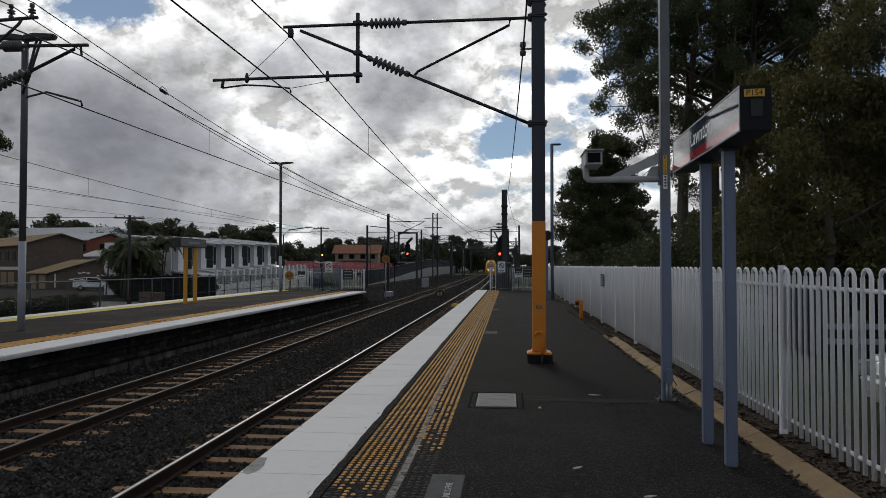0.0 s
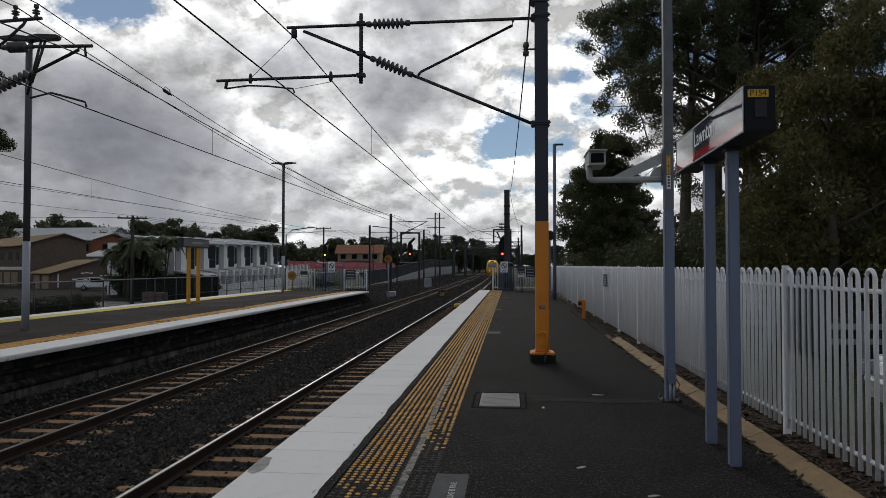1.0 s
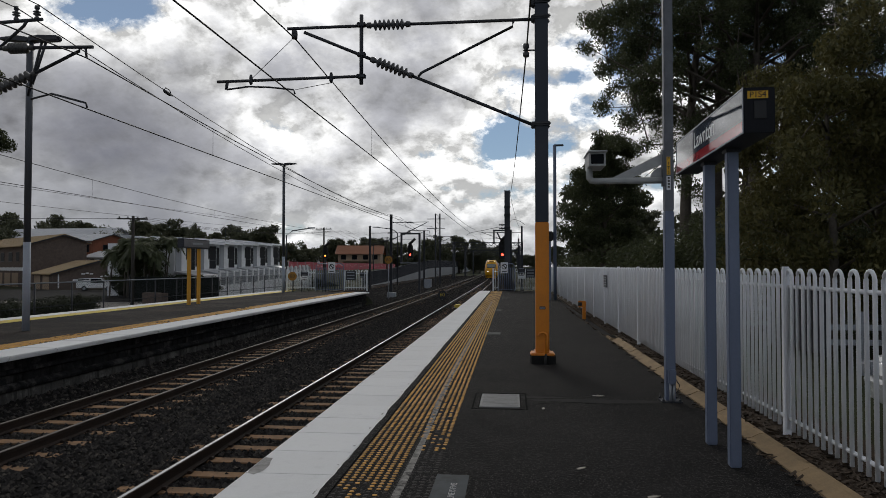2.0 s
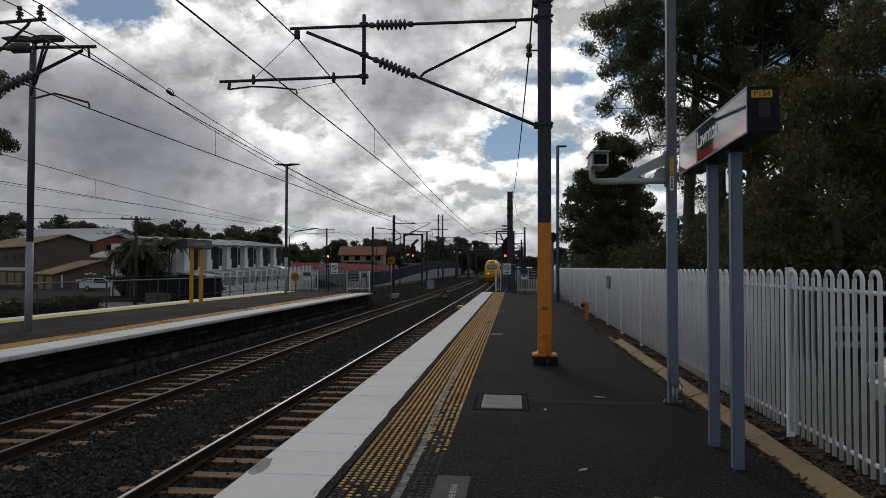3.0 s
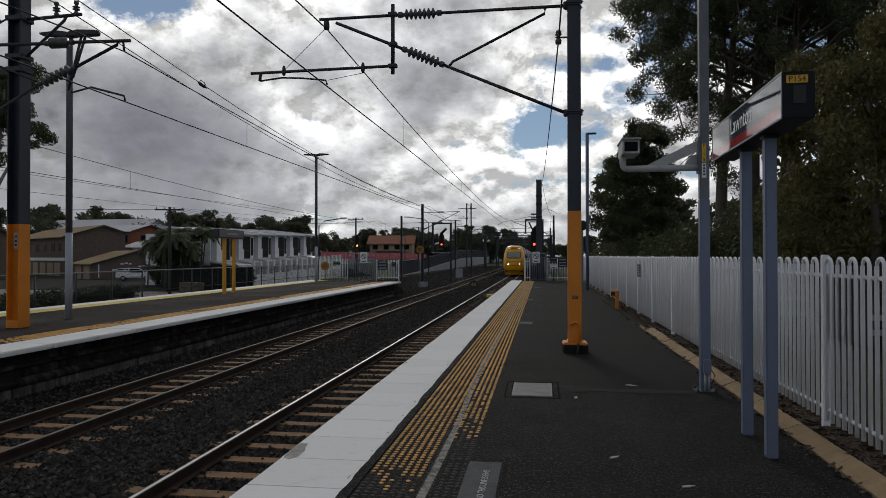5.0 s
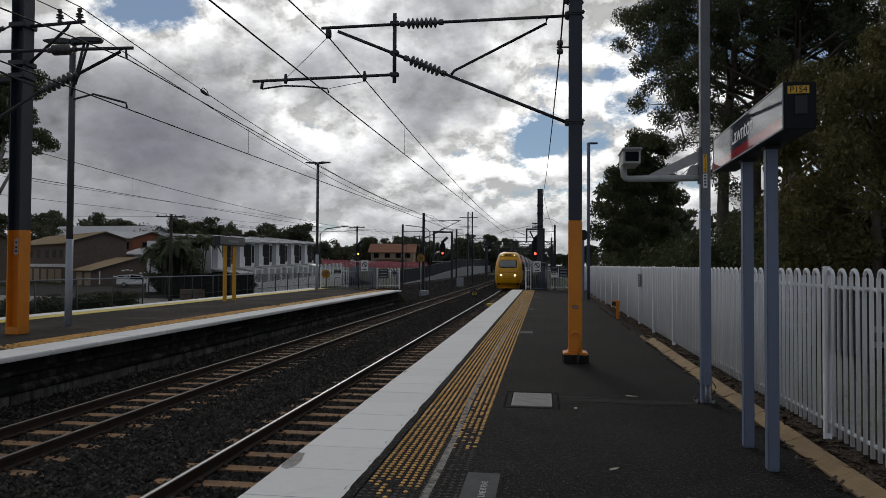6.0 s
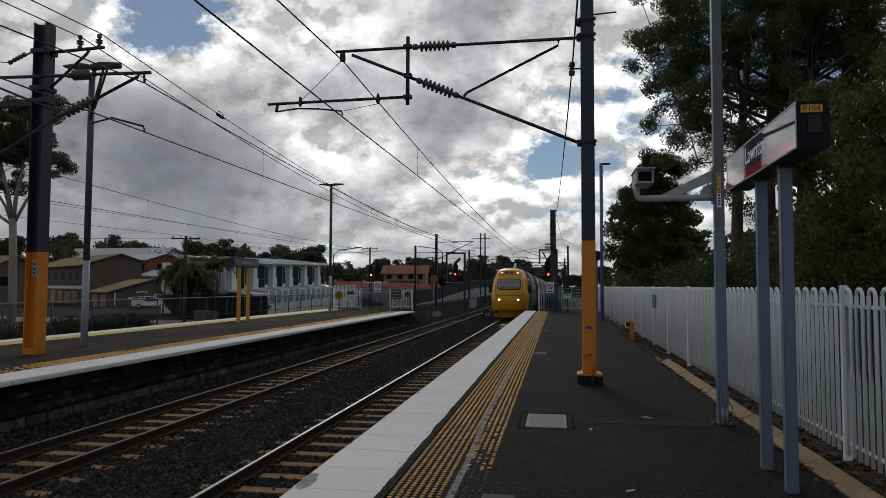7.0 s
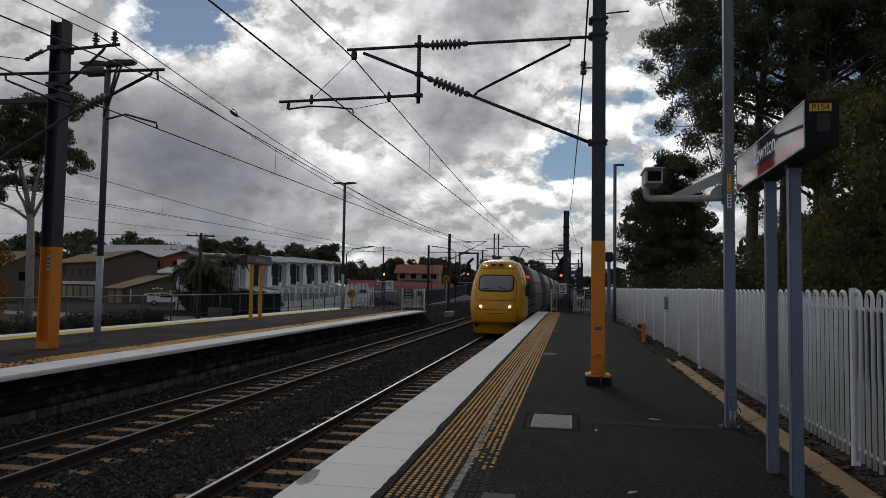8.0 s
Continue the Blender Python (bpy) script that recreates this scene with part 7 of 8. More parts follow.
def build_right_trees():
    lab = "tall dark evergreen tree with gaps of sky in its crown"
    for i, (x, y, h, sp, n, r, tr) in enumerate([
        (9.0, 27, 15.5, 4.3, 12000, 0.55, 0.30), (13.2, 23, 17.0, 4.6, 6000, 0.6, 0.33), (13.5, 15.5, 15.0, 4.8, 7000, 0.72, 0.28), (11.2, 34, 14, 4.2, 5000, 0.6, 0.28), (8.9, 31, 19.5, 4.9, 15000, 0.58, 0.32), (11.6, 30, 20.5, 4.6, 8000, 0.55, 0.30), (7.4, 30, 18.5, 4.3, 26000, 0.70, 0.30),
        (17.0, 27, 17, 5, 5000, 0.85, 0.3), (5.35, 41, 10.6, 1.9, 17000, 0.60, 0.2), (18.5, 17.5, 14, 4.5, 4500, 0.8, 0.3)]):
        build_tree(x, y, ground_height(x, y), h, sp, n * 4, 0.058 if y < 36 else 0.07, 100 + i, lab, {8.9: 0.45, 11.6: 0.5, 9.0: 0.38, 7.4: 0.5, 11.2: 0.4}.get(x, 0.2), tr, LEAF_DARK, BARK, r, 24, 0.8)
    for i, (x, y, h, sp, n) in enumerate([(7.1, 16.4, 7.4, 2.0, 17000), (9.0, 18.0, 6.6, 2.2, 12000), (10.8, 15.2, 6.5, 2.4, 6000)]):
        build_tree(x, y, ground_height(x, y), h, sp, n * 2, 0.065, 140 + i, "olive green tree with drooping small leaves", 0.2, 0.14, LEAF_OLIVE, BARK, 0.62, 16, 0.9)
    for i, (x, y, h, sp) in enumerate([(6.2, 24, 3.0, 1.8), (8.0, 19, 3.2, 2.2), (7.0, 33, 3.0, 2.0), (11, 16, 3.2, 2.4), (14, 12.5, 3.5, 2.6), (9, 28, 3.4, 2.4), (5.6, 48, 3.0, 2.0), (13, 19, 3.6, 2.6), (16, 15, 3.6, 2.6), (15.5, 21, 3.6, 2.8), (18.5, 13.5, 3.8, 2.8), (11.5, 24, 3.4, 2.6), (20, 22, 4, 3)]):
        build_tree(x, y, ground_height(x, y) - 0.2, h, sp, 15000 if y < 20 else 12000, 0.05 if y < 20 else 0.07, 160 + i, "dense dark shrub behind the fence", 0.08, 0.07, LEAF_DARK, BARK, 0.95, 9, 0.2, name="shrub")


build_right_trees()


def build_palm(x, y, z, h, seed):
    rng = np.random.default_rng(seed)
    palm = thing("palm_tree", (x, y, z), "slender palm with drooping fronds", "palm", "palm trees")
    bm = bmesh.new()
    lean = rng.uniform(-0.5, 0.5)
    path = [(lean * t * t, 0.2 * t, h * t) for t in [i / 5 for i in range(6)]]
    tube(bm, path, 0.085, 7, 0.06)
    part("trunk", bm, BARK, palm)
    for k in range(34):
        az, up = k * 2.4 + rng.uniform(-0.3, 0.3), rng.uniform(0.0, 1.0)
        L = rng.uniform(1.2, 1.9)
        pts = []
        for i in range(7):
            t = i / 6
            r = L * t * (0.9 - 0.2 * up)
            pts.append(Vector((lean + r * math.cos(az), 0.2 + r * math.sin(az), h + up * L * 0.6 * t - 1.5 * L * 0.5 * t * t * (1.3 - up * 0.5))))
        side = Vector((-math.sin(az), math.cos(az), 0))
        verts, faces = [], []
        for i in range(6):
            for j in range(3):
                q = pts[i].lerp(pts[i + 1], j / 3)
                w = 0.50 * (1 - abs((i + j / 3) / 6 - 0.45) * 1.3)
                d = (pts[i + 1] - pts[i]) * 0.6
                for s in (-1, 1):
                    b = len(verts)
                    verts += [tuple(q), tuple(q + d * 0.75), tuple(q + side * s * w + d + Vector((0, 0, -w * 0.55)))]
                    faces.append((b, b + 1, b + 2))
        raw("frond", verts, faces, LEAF_DARK, palm)


def build_gum():
    """A gum whose pale trunk forks at half its height into steep limbs, with clumps of leaves at their ends."""
    rng = np.random.default_rng(410)
    x, y = -30.1, 34.5
    z = ground_height(x, y)
    gum = thing("gum_tree", (x, y, z), "tall pale-trunked gum tree with an open forked crown", "tree")
    fork = Vector((-0.1, 0, 5.2 - z))
    bm = bmesh.new()
    tube(bm, [(0, 0, -0.2), (0.05, 0, fork.z * 0.35), (-0.05, 0.05, fork.z * 0.7), tuple(fork)], 0.25, 10, 0.19)
    ends = []
    for dx, dy, top, r in ((-1.9, 0.3, 8.6, 0.10), (-0.7, -0.8, 11.4, 0.13), (0.1, 0.7, 11.7, 0.13), (0.9, -0.3, 10.9, 0.12), (1.6, 0.5, 9.5, 0.10), (-3.3, -0.4, 7.2, 0.09), (-2.2, 0.9, 10.4, 0.10)):
        tip = Vector((dx, dy, top - z))
        mid = fork.lerp(tip, 0.5) + Vector((dx * 0.12, dy * 0.12, -0.35))
        limb = [fork - Vector((0, 0, 0.4)), fork.lerp(mid, 0.5) + Vector((rng.uniform(-0.1, 0.1), 0, 0)), mid, mid.lerp(tip, 0.55) + Vector((rng.uniform(-0.2, 0.2), 0, 0.1)), tip]
        tube(bm, limb, r, 7, r * 0.3)
        ends += [tip, mid.lerp(tip, 0.7)]
        for _ in range(12):
            s = mid.lerp(tip, rng.uniform(0.1, 1.0))
            e = s + Vector((rng.normal() * 0.85, rng.normal() * 0.85, rng.uniform(-0.2, 0.9)))
            tube(bm, [s, s.lerp(e, 0.5) + Vector((0, 0, 0.12)), e], r * 0.35, 5, r * 0.12)
            ends.append(e)
    part("trunk", bm, PALE_BARK, gum, "pale forked trunk with peeling bark")
    radii = [0.52 * rng.uniform(0.5, 1.4) for _ in ends]
    counts = [int(700 * (r / 0.55) ** 2) for r in radii]
    leaf_cloud("crown", [tuple(p) for p in ends], radii, counts, 0.07, LEAF_DARK, gum, rng, 1.2)


def build_background_trees():
    lab = "distant tree with an uneven crown, haze put into its greens"
    protos = []
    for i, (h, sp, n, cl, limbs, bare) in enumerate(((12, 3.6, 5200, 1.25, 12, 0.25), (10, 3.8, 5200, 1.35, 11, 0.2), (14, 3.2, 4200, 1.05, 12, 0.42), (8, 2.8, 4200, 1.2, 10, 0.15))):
        protos.append(build_tree(-75 - 9 * i, 176, 0.0, h, sp, n, 0.34, 300 + i, lab, bare, 0.22, LEAF_HAZED, BARK, cl, limbs, 0.2))
    rng = random.Random(21)
    spots = []
    for x, y, k in ((-72, 150, 0), (-67, 153, 1), (-77, 149, 1), (-62, 152, 0), (-82, 156, 3), (-57, 156, 2), (-66, 160, 0), (-88, 160, 2), (-95, 158, 1), (-102, 150, 3), (-108, 155, 0), (-115, 150, 1), (-122, 158, 0), (-52, 160, 1), (-49, 162, 3),
                    (-119, 172, 0), (-113, 176, 2), (-127, 170, 0), (-106, 174, 1), (-100, 178, 0), (-93, 176, 3), (-135, 172, 2), (-85, 172, 1), (-81, 168, 0), (-74, 166, 2), (-62, 172, 0), (-70, 174, 0), (-132, 150, 2), (-140, 160, 1), (-150, 165, 0)):
        spots.append((x, y, k))
    for i in range(30):
        spots.append((-64 + 1.9 * i + rng.uniform(-2, 2), 246 + rng.uniform(-10, 26), rng.choice((0, 1, 2, 2, 3))))
    for i in range(22):
        spots.append((-104 + 2.6 * i + rng.uniform(-2, 2), 250 + rng.uniform(-8, 20), rng.choice((0, 1, 2, 0, 1))))
    for i in range(44):
        spots.append((-40 + 2.4 * i + rng.uniform(-2, 2), 400 + rng.uniform(-25, 40), rng.choice((0, 1, 2, 3))))
    for i in range(16):
        spots.append((9.8 + 1.4 * i + rng.uniform(-2, 2), 70 + 7 * i + rng.uniform(-6, 6), rng.choice((0, 1, 3))))
    for i in range(4, 26):
        spots.append((11 + 1.7 * i + rng.uniform(-2, 2), 48 + 1.4 * (i % 7) + rng.uniform(-6, 10), rng.choice((0, 1, 3, 3))))
    for x, y, k in spots:
        big = rng.uniform(1.1, 1.4) if 140 < y < 182 and x < -78 else rng.uniform(0.9, 1.1)
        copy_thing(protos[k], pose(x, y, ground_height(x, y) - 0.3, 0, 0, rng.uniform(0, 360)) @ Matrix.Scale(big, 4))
    # pale gum beyond the island platform
    build_gum()
    build_tree(-29.1, 30.0, ground_height(-29, 30), 5.4, 1.1, 4500, 0.10, 411, "small rusty orange leafed tree", 0.25, 0.09, LEAF_RUST, BARK, 0.7, 9, 0.3)
    bare_tree = build_tree(-86, 142, 0.5, 9.5, 3.0, 500, 0.2, 412, "leafless grey winter tree", 0.25, 0.2, LEAF_HAZED, PALE_BARK, 0.8, 14, 0.2)
    for i, (px, py, h) in enumerate(((-38.6, 71, 5.9), (-37.2, 72, 6.3), (-40.0, 73, 5.4), (-41.5, 72, 5.8), (-43.0, 74, 5.2), (-40.8, 70, 6.2), (-38.0, 69, 5.2), (-44.2, 75, 5.6), (-42.4, 70, 5.0), (-39.4, 72, 6.4), (-37.8, 73, 6.5), (-38.9, 68, 5.7), (-40.4, 71.5, 5.5), (-41.8, 72.5, 5.3), (-37.4, 69.6, 4.8), (-39.9, 69, 4.6))):
        build_palm(px, py, -1.9, h, 500 + i)
    for i, (x, y, h) in enumerate(((-39.6, 73.2, 5.2), (-42.6, 73.6, 4.6))):
        build_tree(x, y, -1.95, h, 1.5, 7000, 0.10, 450 + i, "dense dark green shrub beside the townhouses", 0.12, 0.09, LEAF_DARK, BARK, 0.7, 12, 0.4, name="shrub")
    # hedges
    for i, (x, y, w, d, h) in enumerate(((-24.0, 28.5, 1.6, 19, 1.55), (-38.5, 74.4, 12.5, 1.4, 2.6))):
        hedge = thing("hedge", (x, y, ground_height(x, y)), "clipped green hedge with shade put into its leaf colour", "hedge", "hedges")
        rng2 = np.random.default_rng(600 + i)
        cs = [(rng2.uniform(-w / 2, w / 2), rng2.uniform(-d / 2, d / 2), rng2.uniform(0.2, h - 0.3)) for _ in range(160)]
        leaf_cloud("foliage", cs, [0.42] * 160, [260] * 160, 0.055, LEAF_HEDGE_SHADE, hedge, rng2)


# leaves darker than other foliage: the hedge's shade is part of the colour
LEAF_HEDGE_SHADE = leaf_material("shaded_hedge_leaves", (0.016, 0.022, 0.010), (0.040, 0.048, 0.022))
LEAF_RUST = leaf_material("rusty_leaves", (0.10, 0.05, 0.012), (0.24, 0.12, 0.025))
build_background_trees()

# ---------------------------------------------------------------- the train
TRAIN_YELLOW = material("train_yellow_paint", (0.80, 0.385, 0.005), 0.36, 0, 0.05, 1.2, 30, 0.02, dirt=(0.45, 0.22, 0.02), dirt_amount=0.3, dirt_scale=0.8, coat=0.25, spec=0.4)
TRAIN_SILVER = material("ribbed_stainless_steel", (0.07, 0.078, 0.092), 0.45, 0.3, 0.12, 0.8, 30, 0.05)
TRAIN_DARK = material("train_underframe", (0.014, 0.014, 0.014), 0.85, 0, 0.3, 3, 30, 0.2)
# the windscreen's grey-green base holds its pale reflection as colour
TRAIN_GLASS = material("train_glass", (0.22, 0.24, 0.23), 0.12, 0, 0.05, 1, 10, 0, spec=0.8)
TRAIN_SEAM = material("train_seam", (0.13, 0.062, 0.008), 0.6, 0, 0.1, 3, 30, 0)
LAMP_PANEL = material("lamp_panel_amber", (0.42, 0.20, 0.012), 0.4, 0, 0.1, 3, 30, 0)
HEADLIGHT = glowing("headlight_glow", (1.0, 0.90, 0.72), 7.0)
MARKER = glowing("marker_glow", (1.0, 0.88, 0.7), 4.0)
TRAIN_RED = glowing("red_sign_glow", (1.0, 0.03, 0.02), 0.8)
LEVELS = ((0.62, 1.22), (1.0, 1.28), (1.5, 1.31), (2.0, 1.30), (2.5, 1.23), (2.9, 1.13), (3.2, 1.03), (3.42, 0.93), (3.56, 0.78), (3.62, 0.55))
FRONT = ((0.62, 0.10), (1.0, 0.0), (1.4, 0.0), (1.8, 0.06), (2.1, 0.17), (2.5, 0.38), (2.9, 0.60), (3.2, 0.80), (3.42, 1.0), (3.56, 1.3), (3.62, 1.9))


def along(table, z):
    for (a, va), (b, vb) in zip(table, table[1:]):
        if z <= b:
            return va + (vb - va) * max(0.0, min(1.0, (z - a) / (b - a)))
    return table[-1][1]


def nose_depth(x, z):
    """How far back the nose's skin lies at x, z."""
    u = min(0.999, abs(x) / along(LEVELS, z))
    return along(FRONT, z) + 0.12 * u * u + 1.1 * (1 - math.sqrt(1 - u ** 5))


def nose_patch(x0, x1, z0, z1, off, cut=0.0, thick=0.02, shape=None):
    """A panel that follows the nose's skin, off metres proud of it, with clipped corners."""
    bm = bmesh.new()
    nx, nz = 14, 8
    rows = []
    for j in range(nz + 1):
        t = j / nz
        z = z0 + (z1 - z0) * t
        e = min(t, 1 - t) * (z1 - z0)
        inset = cut - math.sqrt(max(0, cut * cut - (cut - e) ** 2)) if e < cut else 0.0
        k = shape(t) if shape else 1.0
        a, b = x0 * k + inset, x1 * k - inset
        rows.append([bm.verts.new((a + (b - a) * i / nx, nose_depth(a + (b - a) * i / nx, z) - off, z)) for i in range(nx + 1)])
    for a, b in zip(rows, rows[1:]):
        for i in range(nx):
            bm.faces.new((a[i], a[i + 1], b[i + 1], b[i])).smooth = True
    bmesh.ops.recalc_face_normals(bm, faces=bm.faces[:])
    bmesh.ops.solidify(bm, geom=bm.faces[:], thickness=thick)
    return bm


def side_ring(extra=0.0):
    pts = [(along(LEVELS, z) + extra, z) for z in (0.62, 0.8, 1.0, 1.5, 2.0, 2.5, 2.9, 3.2, 3.42, 3.56, 3.62)]
    return pts + [(-x, z) for x, z in pts[::-1]]


def loft(bm, rings, smooth=True):
    vr = [[bm.verts.new((x, y, z)) for x, z in ring] for y, ring in rings]
    n = len(vr[0])
    for a, b in zip(vr, vr[1:]):
        for j in range(n):
            bm.faces.new((a[j], a[(j + 1) % n], b[(j + 1) % n], b[j])).smooth = smooth
    bm.faces.new(vr[0])
    bm.faces.new(vr[-1][::-1])
    bmesh.ops.recalc_face_normals(bm, faces=bm.faces[:])


def build_train():
    train = thing("passenger_train", (TRACKS[0], 168, RAIL_Z), "yellow-nosed passenger train with silver cars and lit headlights", "train")
    bm = bmesh.new()
    zs = [0.62 + (3.62 - 0.62) * i / 30 for i in range(31)]
    us = [-1 + 2 * i / 32 for i in range(33)]
    us = [math.copysign(abs(u) ** 0.6, u) * 0.999 for u in us]
    rows = []
    for z in zs:
        w = along(LEVELS, z)
        rows.append([bm.verts.new((w, 3.4, z))] + [bm.verts.new((-w * u, nose_depth(w * u, z), z)) for u in us] + [bm.verts.new((-w, 3.4, z))])
    for a, b in zip(rows, rows[1:]):
        for i in range(len(a) - 1):
            bm.faces.new((a[i], a[i + 1], b[i + 1], b[i])).smooth = True
    bm.faces.new(rows[0][::-1])
    bm.faces.new(rows[-1])
    bm.faces.new([r[0] for r in rows] + [r[-1] for r in rows[::-1]])
    bmesh.ops.recalc_face_normals(bm, faces=bm.faces[:])
    nose = part("nose", bm, TRAIN_YELLOW, train, "glossy yellow streamlined nose")
    ws = part("windscreen_surround", nose_patch(-0.83, 0.83, 2.07, 2.86, 0.010, 0.15, 0.03), BLACK, nose)
    part("windscreen", nose_patch(-0.765, 0.765, 2.125, 2.80, 0.030, 0.12, 0.01), TRAIN_GLASS, ws, "windscreen with its pale reflection put into the colour")
    for a, b in (((-0.62, 2.20), (-0.2, 2.24)), ((0.05, 2.30), (0.45, 2.20))):
        bm = bmesh.new()
        tube(bm, [(x, nose_depth(x, z) - 0.06, z) for x, z in (a, ((a[0] + b[0]) / 2, (a[1] + b[1]) / 2), b)], 0.016, 5)
        part("wiper", bm, BLACK, nose)
    part("lamp_panel", nose_patch(-0.84, 0.84, 3.14, 3.40, 0.012, 0.08, 0.03), LAMP_PANEL, nose, "recessed lamp panel above the windscreen")
    for x in (-0.60, 0.60):
        part("marker_housing", nose_patch(x - 0.22, x + 0.22, 3.18, 3.36, 0.030, 0.06, 0.02), TRAIN_YELLOW, nose)
        bm = bmesh.new()
        lathe(bm, (x + (0.08 if x < 0 else -0.02), nose_depth(x, 3.27) - 0.02, 3.27), (0, -1, 0.3), [(0, 0.05), (0.03, 0.045), (0.04, 0.02)], 12)
        part("marker_light", bm, MARKER, nose, "small lit marker light")
    for x in (-0.17, 0.17):
        bm = bmesh.new()
        lathe(bm, (x, nose_depth(x, 3.27) + 0.0, 3.27), (0, -1, 0.3), [(0, 0.11), (0.04, 0.11), (0.04, 0.08), (0.01, 0.07)], 14)
        part("horn", bm, BLACK, nose)
    for x in (-0.665, 0.665):
        bm = bmesh.new()
        lathe(bm, (x, nose_depth(x, 1.38) + 0.01, 1.38), (0, -1, 0), [(0, 0.13), (0.03, 0.13), (0.035, 0.10)], 16)
        bezel = part("headlight_bezel", bm, TRAIN_YELLOW, nose)
        bm = bmesh.new()
        lathe(bm, (x, nose_depth(x, 1.38) - 0.02, 1.38), (0, -1, 0), [(0, 0.062), (0.03, 0.052), (0.045, 0.022)], 16)
        part("headlight", bm, HEADLIGHT, bezel, "lit round headlight")
    for z, w in ((1.24, 1.15), (0.66, 1.1)):
        part("seam", nose_patch(-w, w, z - 0.012, z + 0.012, 0.006, 0, 0.012), TRAIN_SEAM, nose)
    for x in (-1.02, 1.02):
        part("seam", nose_patch(x - 0.012, x + 0.012, 0.70, 1.24, 0.006, 0, 0.012), TRAIN_SEAM, nose)
    part("coupler_cover_seam", nose_patch(-0.45, 0.45, 1.06, 1.085, 0.006, 0, 0.012), TRAIN_SEAM, nose)
    part("brow_seam", nose_patch(-0.88, 0.88, 1.66, 1.69, 0.008, 0, 0.012), TRAIN_SEAM, nose)
    for x in (-0.95, 0.95):
        bm = bmesh.new()
        tube(bm, [(v, nose_depth(v, z) - 0.006, z) for v, z in ((x * 0.93, 1.68), (x * 0.99, 1.85), (x, 2.2), (x * 0.97, 2.6))], 0.012, 5)
        part("side_seam", bm, TRAIN_SEAM, nose)
    # skirt
    bm = bmesh.new()
    rows = []
    for z, w, y in ((0.14, 1.08, 0.02), (0.20, 1.09, 0.0), (0.61, 1.16, 0.24)):
        rows.append([bm.verts.new((w * s, y + 0.75 * abs(s) ** 3, z)) for s in [-1 + i / 8 for i in range(17)]])
    for a, b in zip(rows, rows[1:]):
        for i in range(16):
            bm.faces.new((a[i], a[i + 1], b[i + 1], b[i])).smooth = True
    bmesh.ops.solidify(bm, geom=bm.faces[:], thickness=0.05)
    part("skirt", bm, TRAIN_YELLOW, train, "yellow skirt above the rails")
    bm = bmesh.new()
    box(bm, -1.0, 1.0, 0.45, 3.3, 0.42, 0.615)
    part("buffer_beam", bm, TRAIN_DARK, train)
    for s in (-1, 1):
        bm = bmesh.new()
        pts = [(1.45, 1.95), (2.15, 1.95), (2.15, 3.0), (1.75, 2.95), (1.50, 2.5)]
        lo = [bm.verts.new((s * (along(LEVELS, z) - 0.02), y, z)) for y, z in pts]
        hi = [bm.verts.new((s * (along(LEVELS, z) + 0.012), y, z)) for y, z in pts]
        bm.faces.new(hi), bm.faces.new(lo[::-1])
        for i in range(5):
            bm.faces.new((lo[i], lo[(i + 1) % 5], hi[(i + 1) % 5], hi[i]))
        bmesh.ops.recalc_face_normals(bm, faces=bm.faces[:])
        part("cab_window", bm, BLACK, nose)
        bm = bmesh.new()
        box(bm, min(s * 1.30, s * 1.52), max(s * 1.30, s * 1.52), 1.35, 1.50, 1.85, 2.45, 0.04)
        part("mirror", bm, BLACK, nose, "black side mirror")
    # cars
    y = 3.42
    for k in range(5):
        length = 18.0 if k == 0 else 22.0
        bm = bmesh.new()
        loft(bm, [(y, side_ring(-0.02)), (y + length, side_ring(-0.02))])
        car = part("car_body", bm, TRAIN_SILVER, train, "dull silver passenger car")
        for z in (0.95, 1.15, 1.45, 1.6):
            for s in (-1, 1):
                bm = bmesh.new()
                xx = s * (along(LEVELS, z) - 0.012)
                box(bm, xx - 0.012, xx + 0.012, y, y + length, z - 0.03, z + 0.03)
                part("rib", bm, TRAIN_SILVER, car)
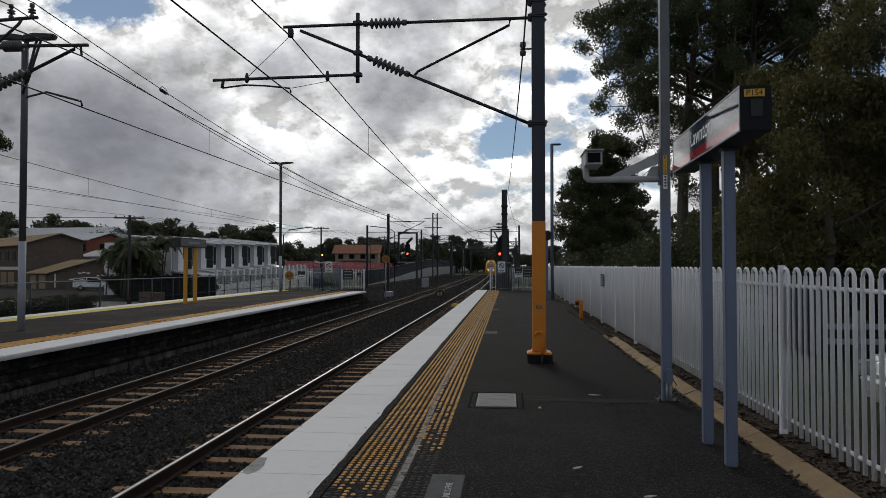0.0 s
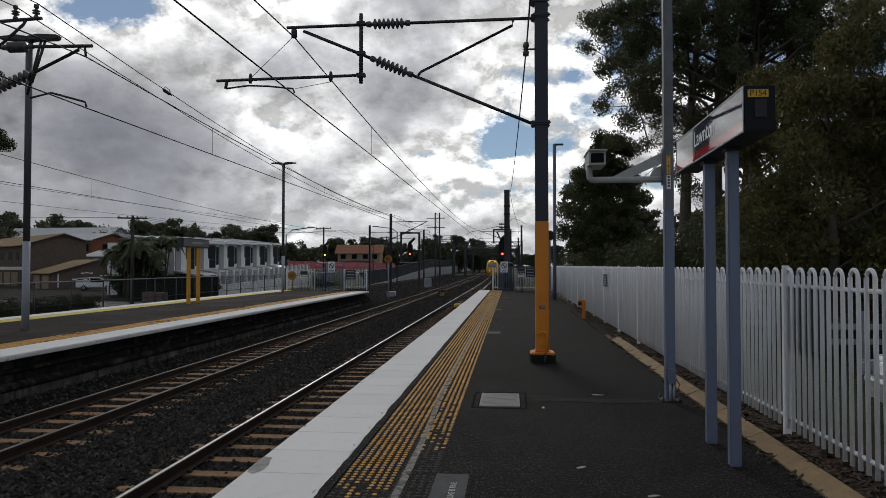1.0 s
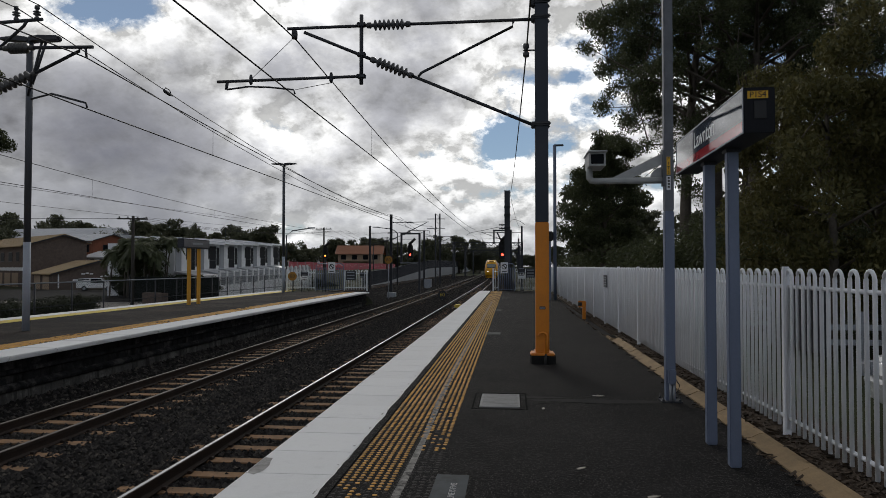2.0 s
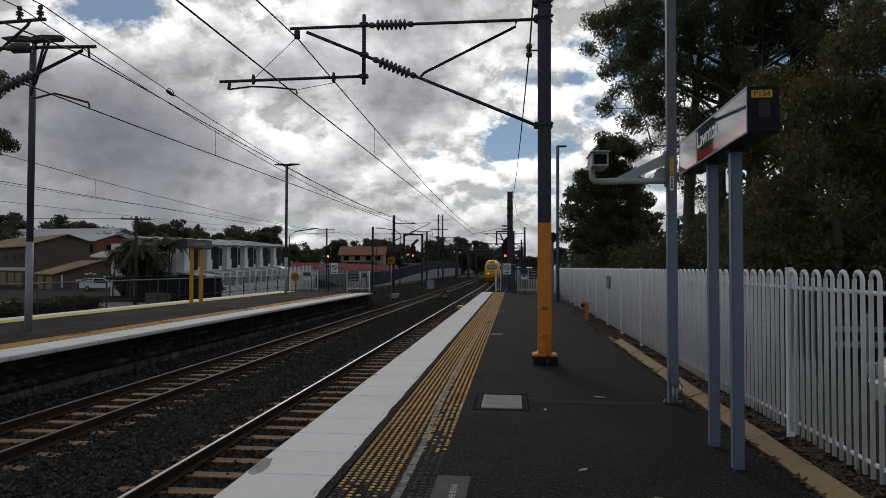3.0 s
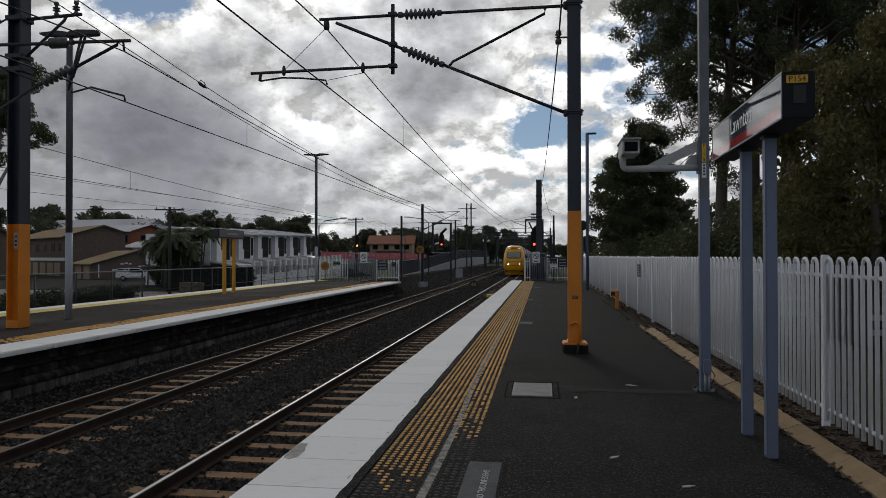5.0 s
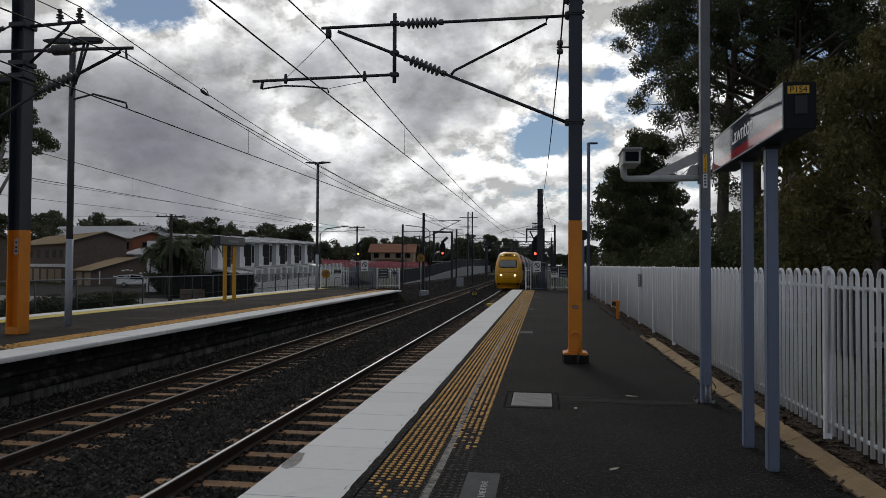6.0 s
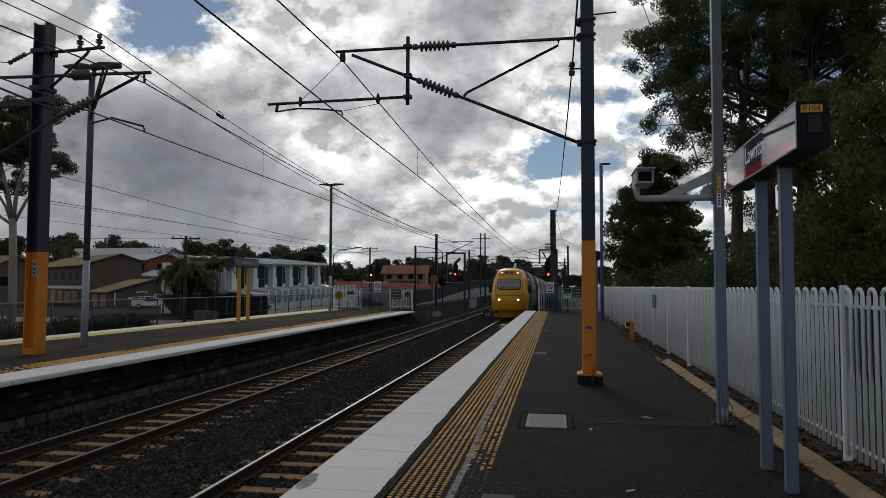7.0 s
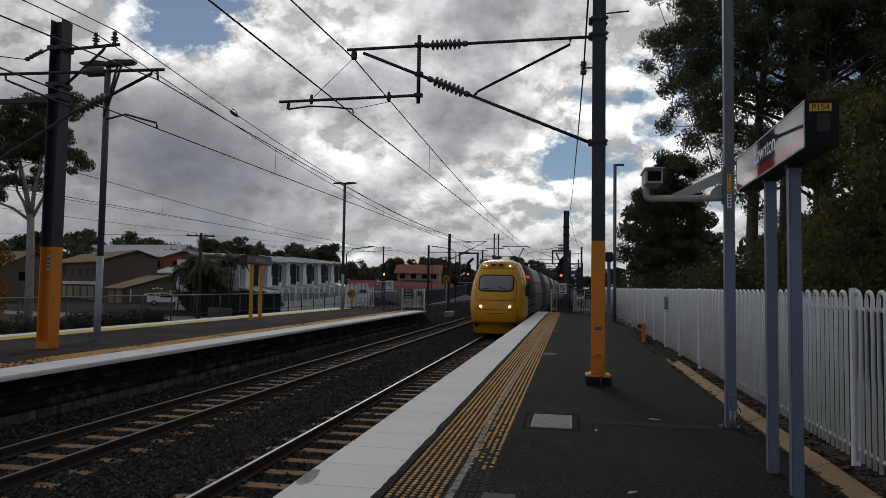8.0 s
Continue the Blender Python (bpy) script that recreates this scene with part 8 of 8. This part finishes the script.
        for s in (-1, 1):
            bm = bmesh.new()
            lo_z, hi_z = 1.85, 2.65
            a = [bm.verts.new((s * (along(LEVELS, zz) - 0.01), yy, zz)) for yy, zz in ((y + 1.0, lo_z), (y + length - 1.0, lo_z), (y + length - 1.0, hi_z), (y + 1.0, hi_z))]
            bm.faces.new(a)
            bmesh.ops.solidify(bm, geom=bm.faces[:], thickness=0.008)
            part("window_band", bm, GLASS_DARK, car)
        bm = bmesh.new()
        box(bm, -1.15, 1.15, y + 0.6, y + length - 0.6, 0.28, 0.615)
        part("underframe", bm, TRAIN_DARK, car)
        for yb in (y + 2.5, y + length - 2.5):
            for s in (-0.567, 0.567):
                for d in (-0.9, 0.9):
                    bm = bmesh.new()
                    lathe(bm, (s - 0.06, yb + d, 0.43), (1, 0, 0), [(0, 0.43), (0.03, 0.43), (0.035, 0.40), (0.12, 0.40)], 16)
                    part("wheel", bm, TRAIN_DARK, car)
        bm = bmesh.new()
        box(bm, -0.55, 0.55, y + 3, y + 6, 3.58, 3.78, 0.05)
        part("roof_unit", bm, TRAIN_DARK, car)
        if k == 0:
            bm = bmesh.new()
            box(bm, 1.08, 1.17, y + 0.6, y + 3.2, 2.78, 2.90)
            part("destination_display", bm, TRAIN_RED, car, "red lit destination display")
            bm = bmesh.new()
            tube(bm, [(-0.5, y + 8, 3.62), (-0.1, y + 9.4, 4.2), (-0.5, y + 8.4, 4.75)], 0.03, 5)
            tube(bm, [(0.5, y + 8, 3.62), (0.1, y + 9.4, 4.2), (0.5, y + 8.4, 4.75)], 0.03, 5)
            tube(bm, [(-0.9, y + 8.4, 4.80), (-0.6, y + 8.4, 4.86), (0.6, y + 8.4, 4.86), (0.9, y + 8.4, 4.80)], 0.03, 5)
            part("pantograph", bm, STEEL_DARK, car)
        y += length + 0.5
    return train


TRAIN = build_train()


def motions():
    rows = []
    for i in range(17):
        y = 31.9 + 16.9 * (8 - i / 2)
        rows.append((i / 2, pose(TRACKS[0] + bend(y), y, RAIL_Z, 0, 0, math.degrees(math.atan2(bend(y) - bend(y + 30), 30)))))
    walk(TRAIN, rows)


motions()
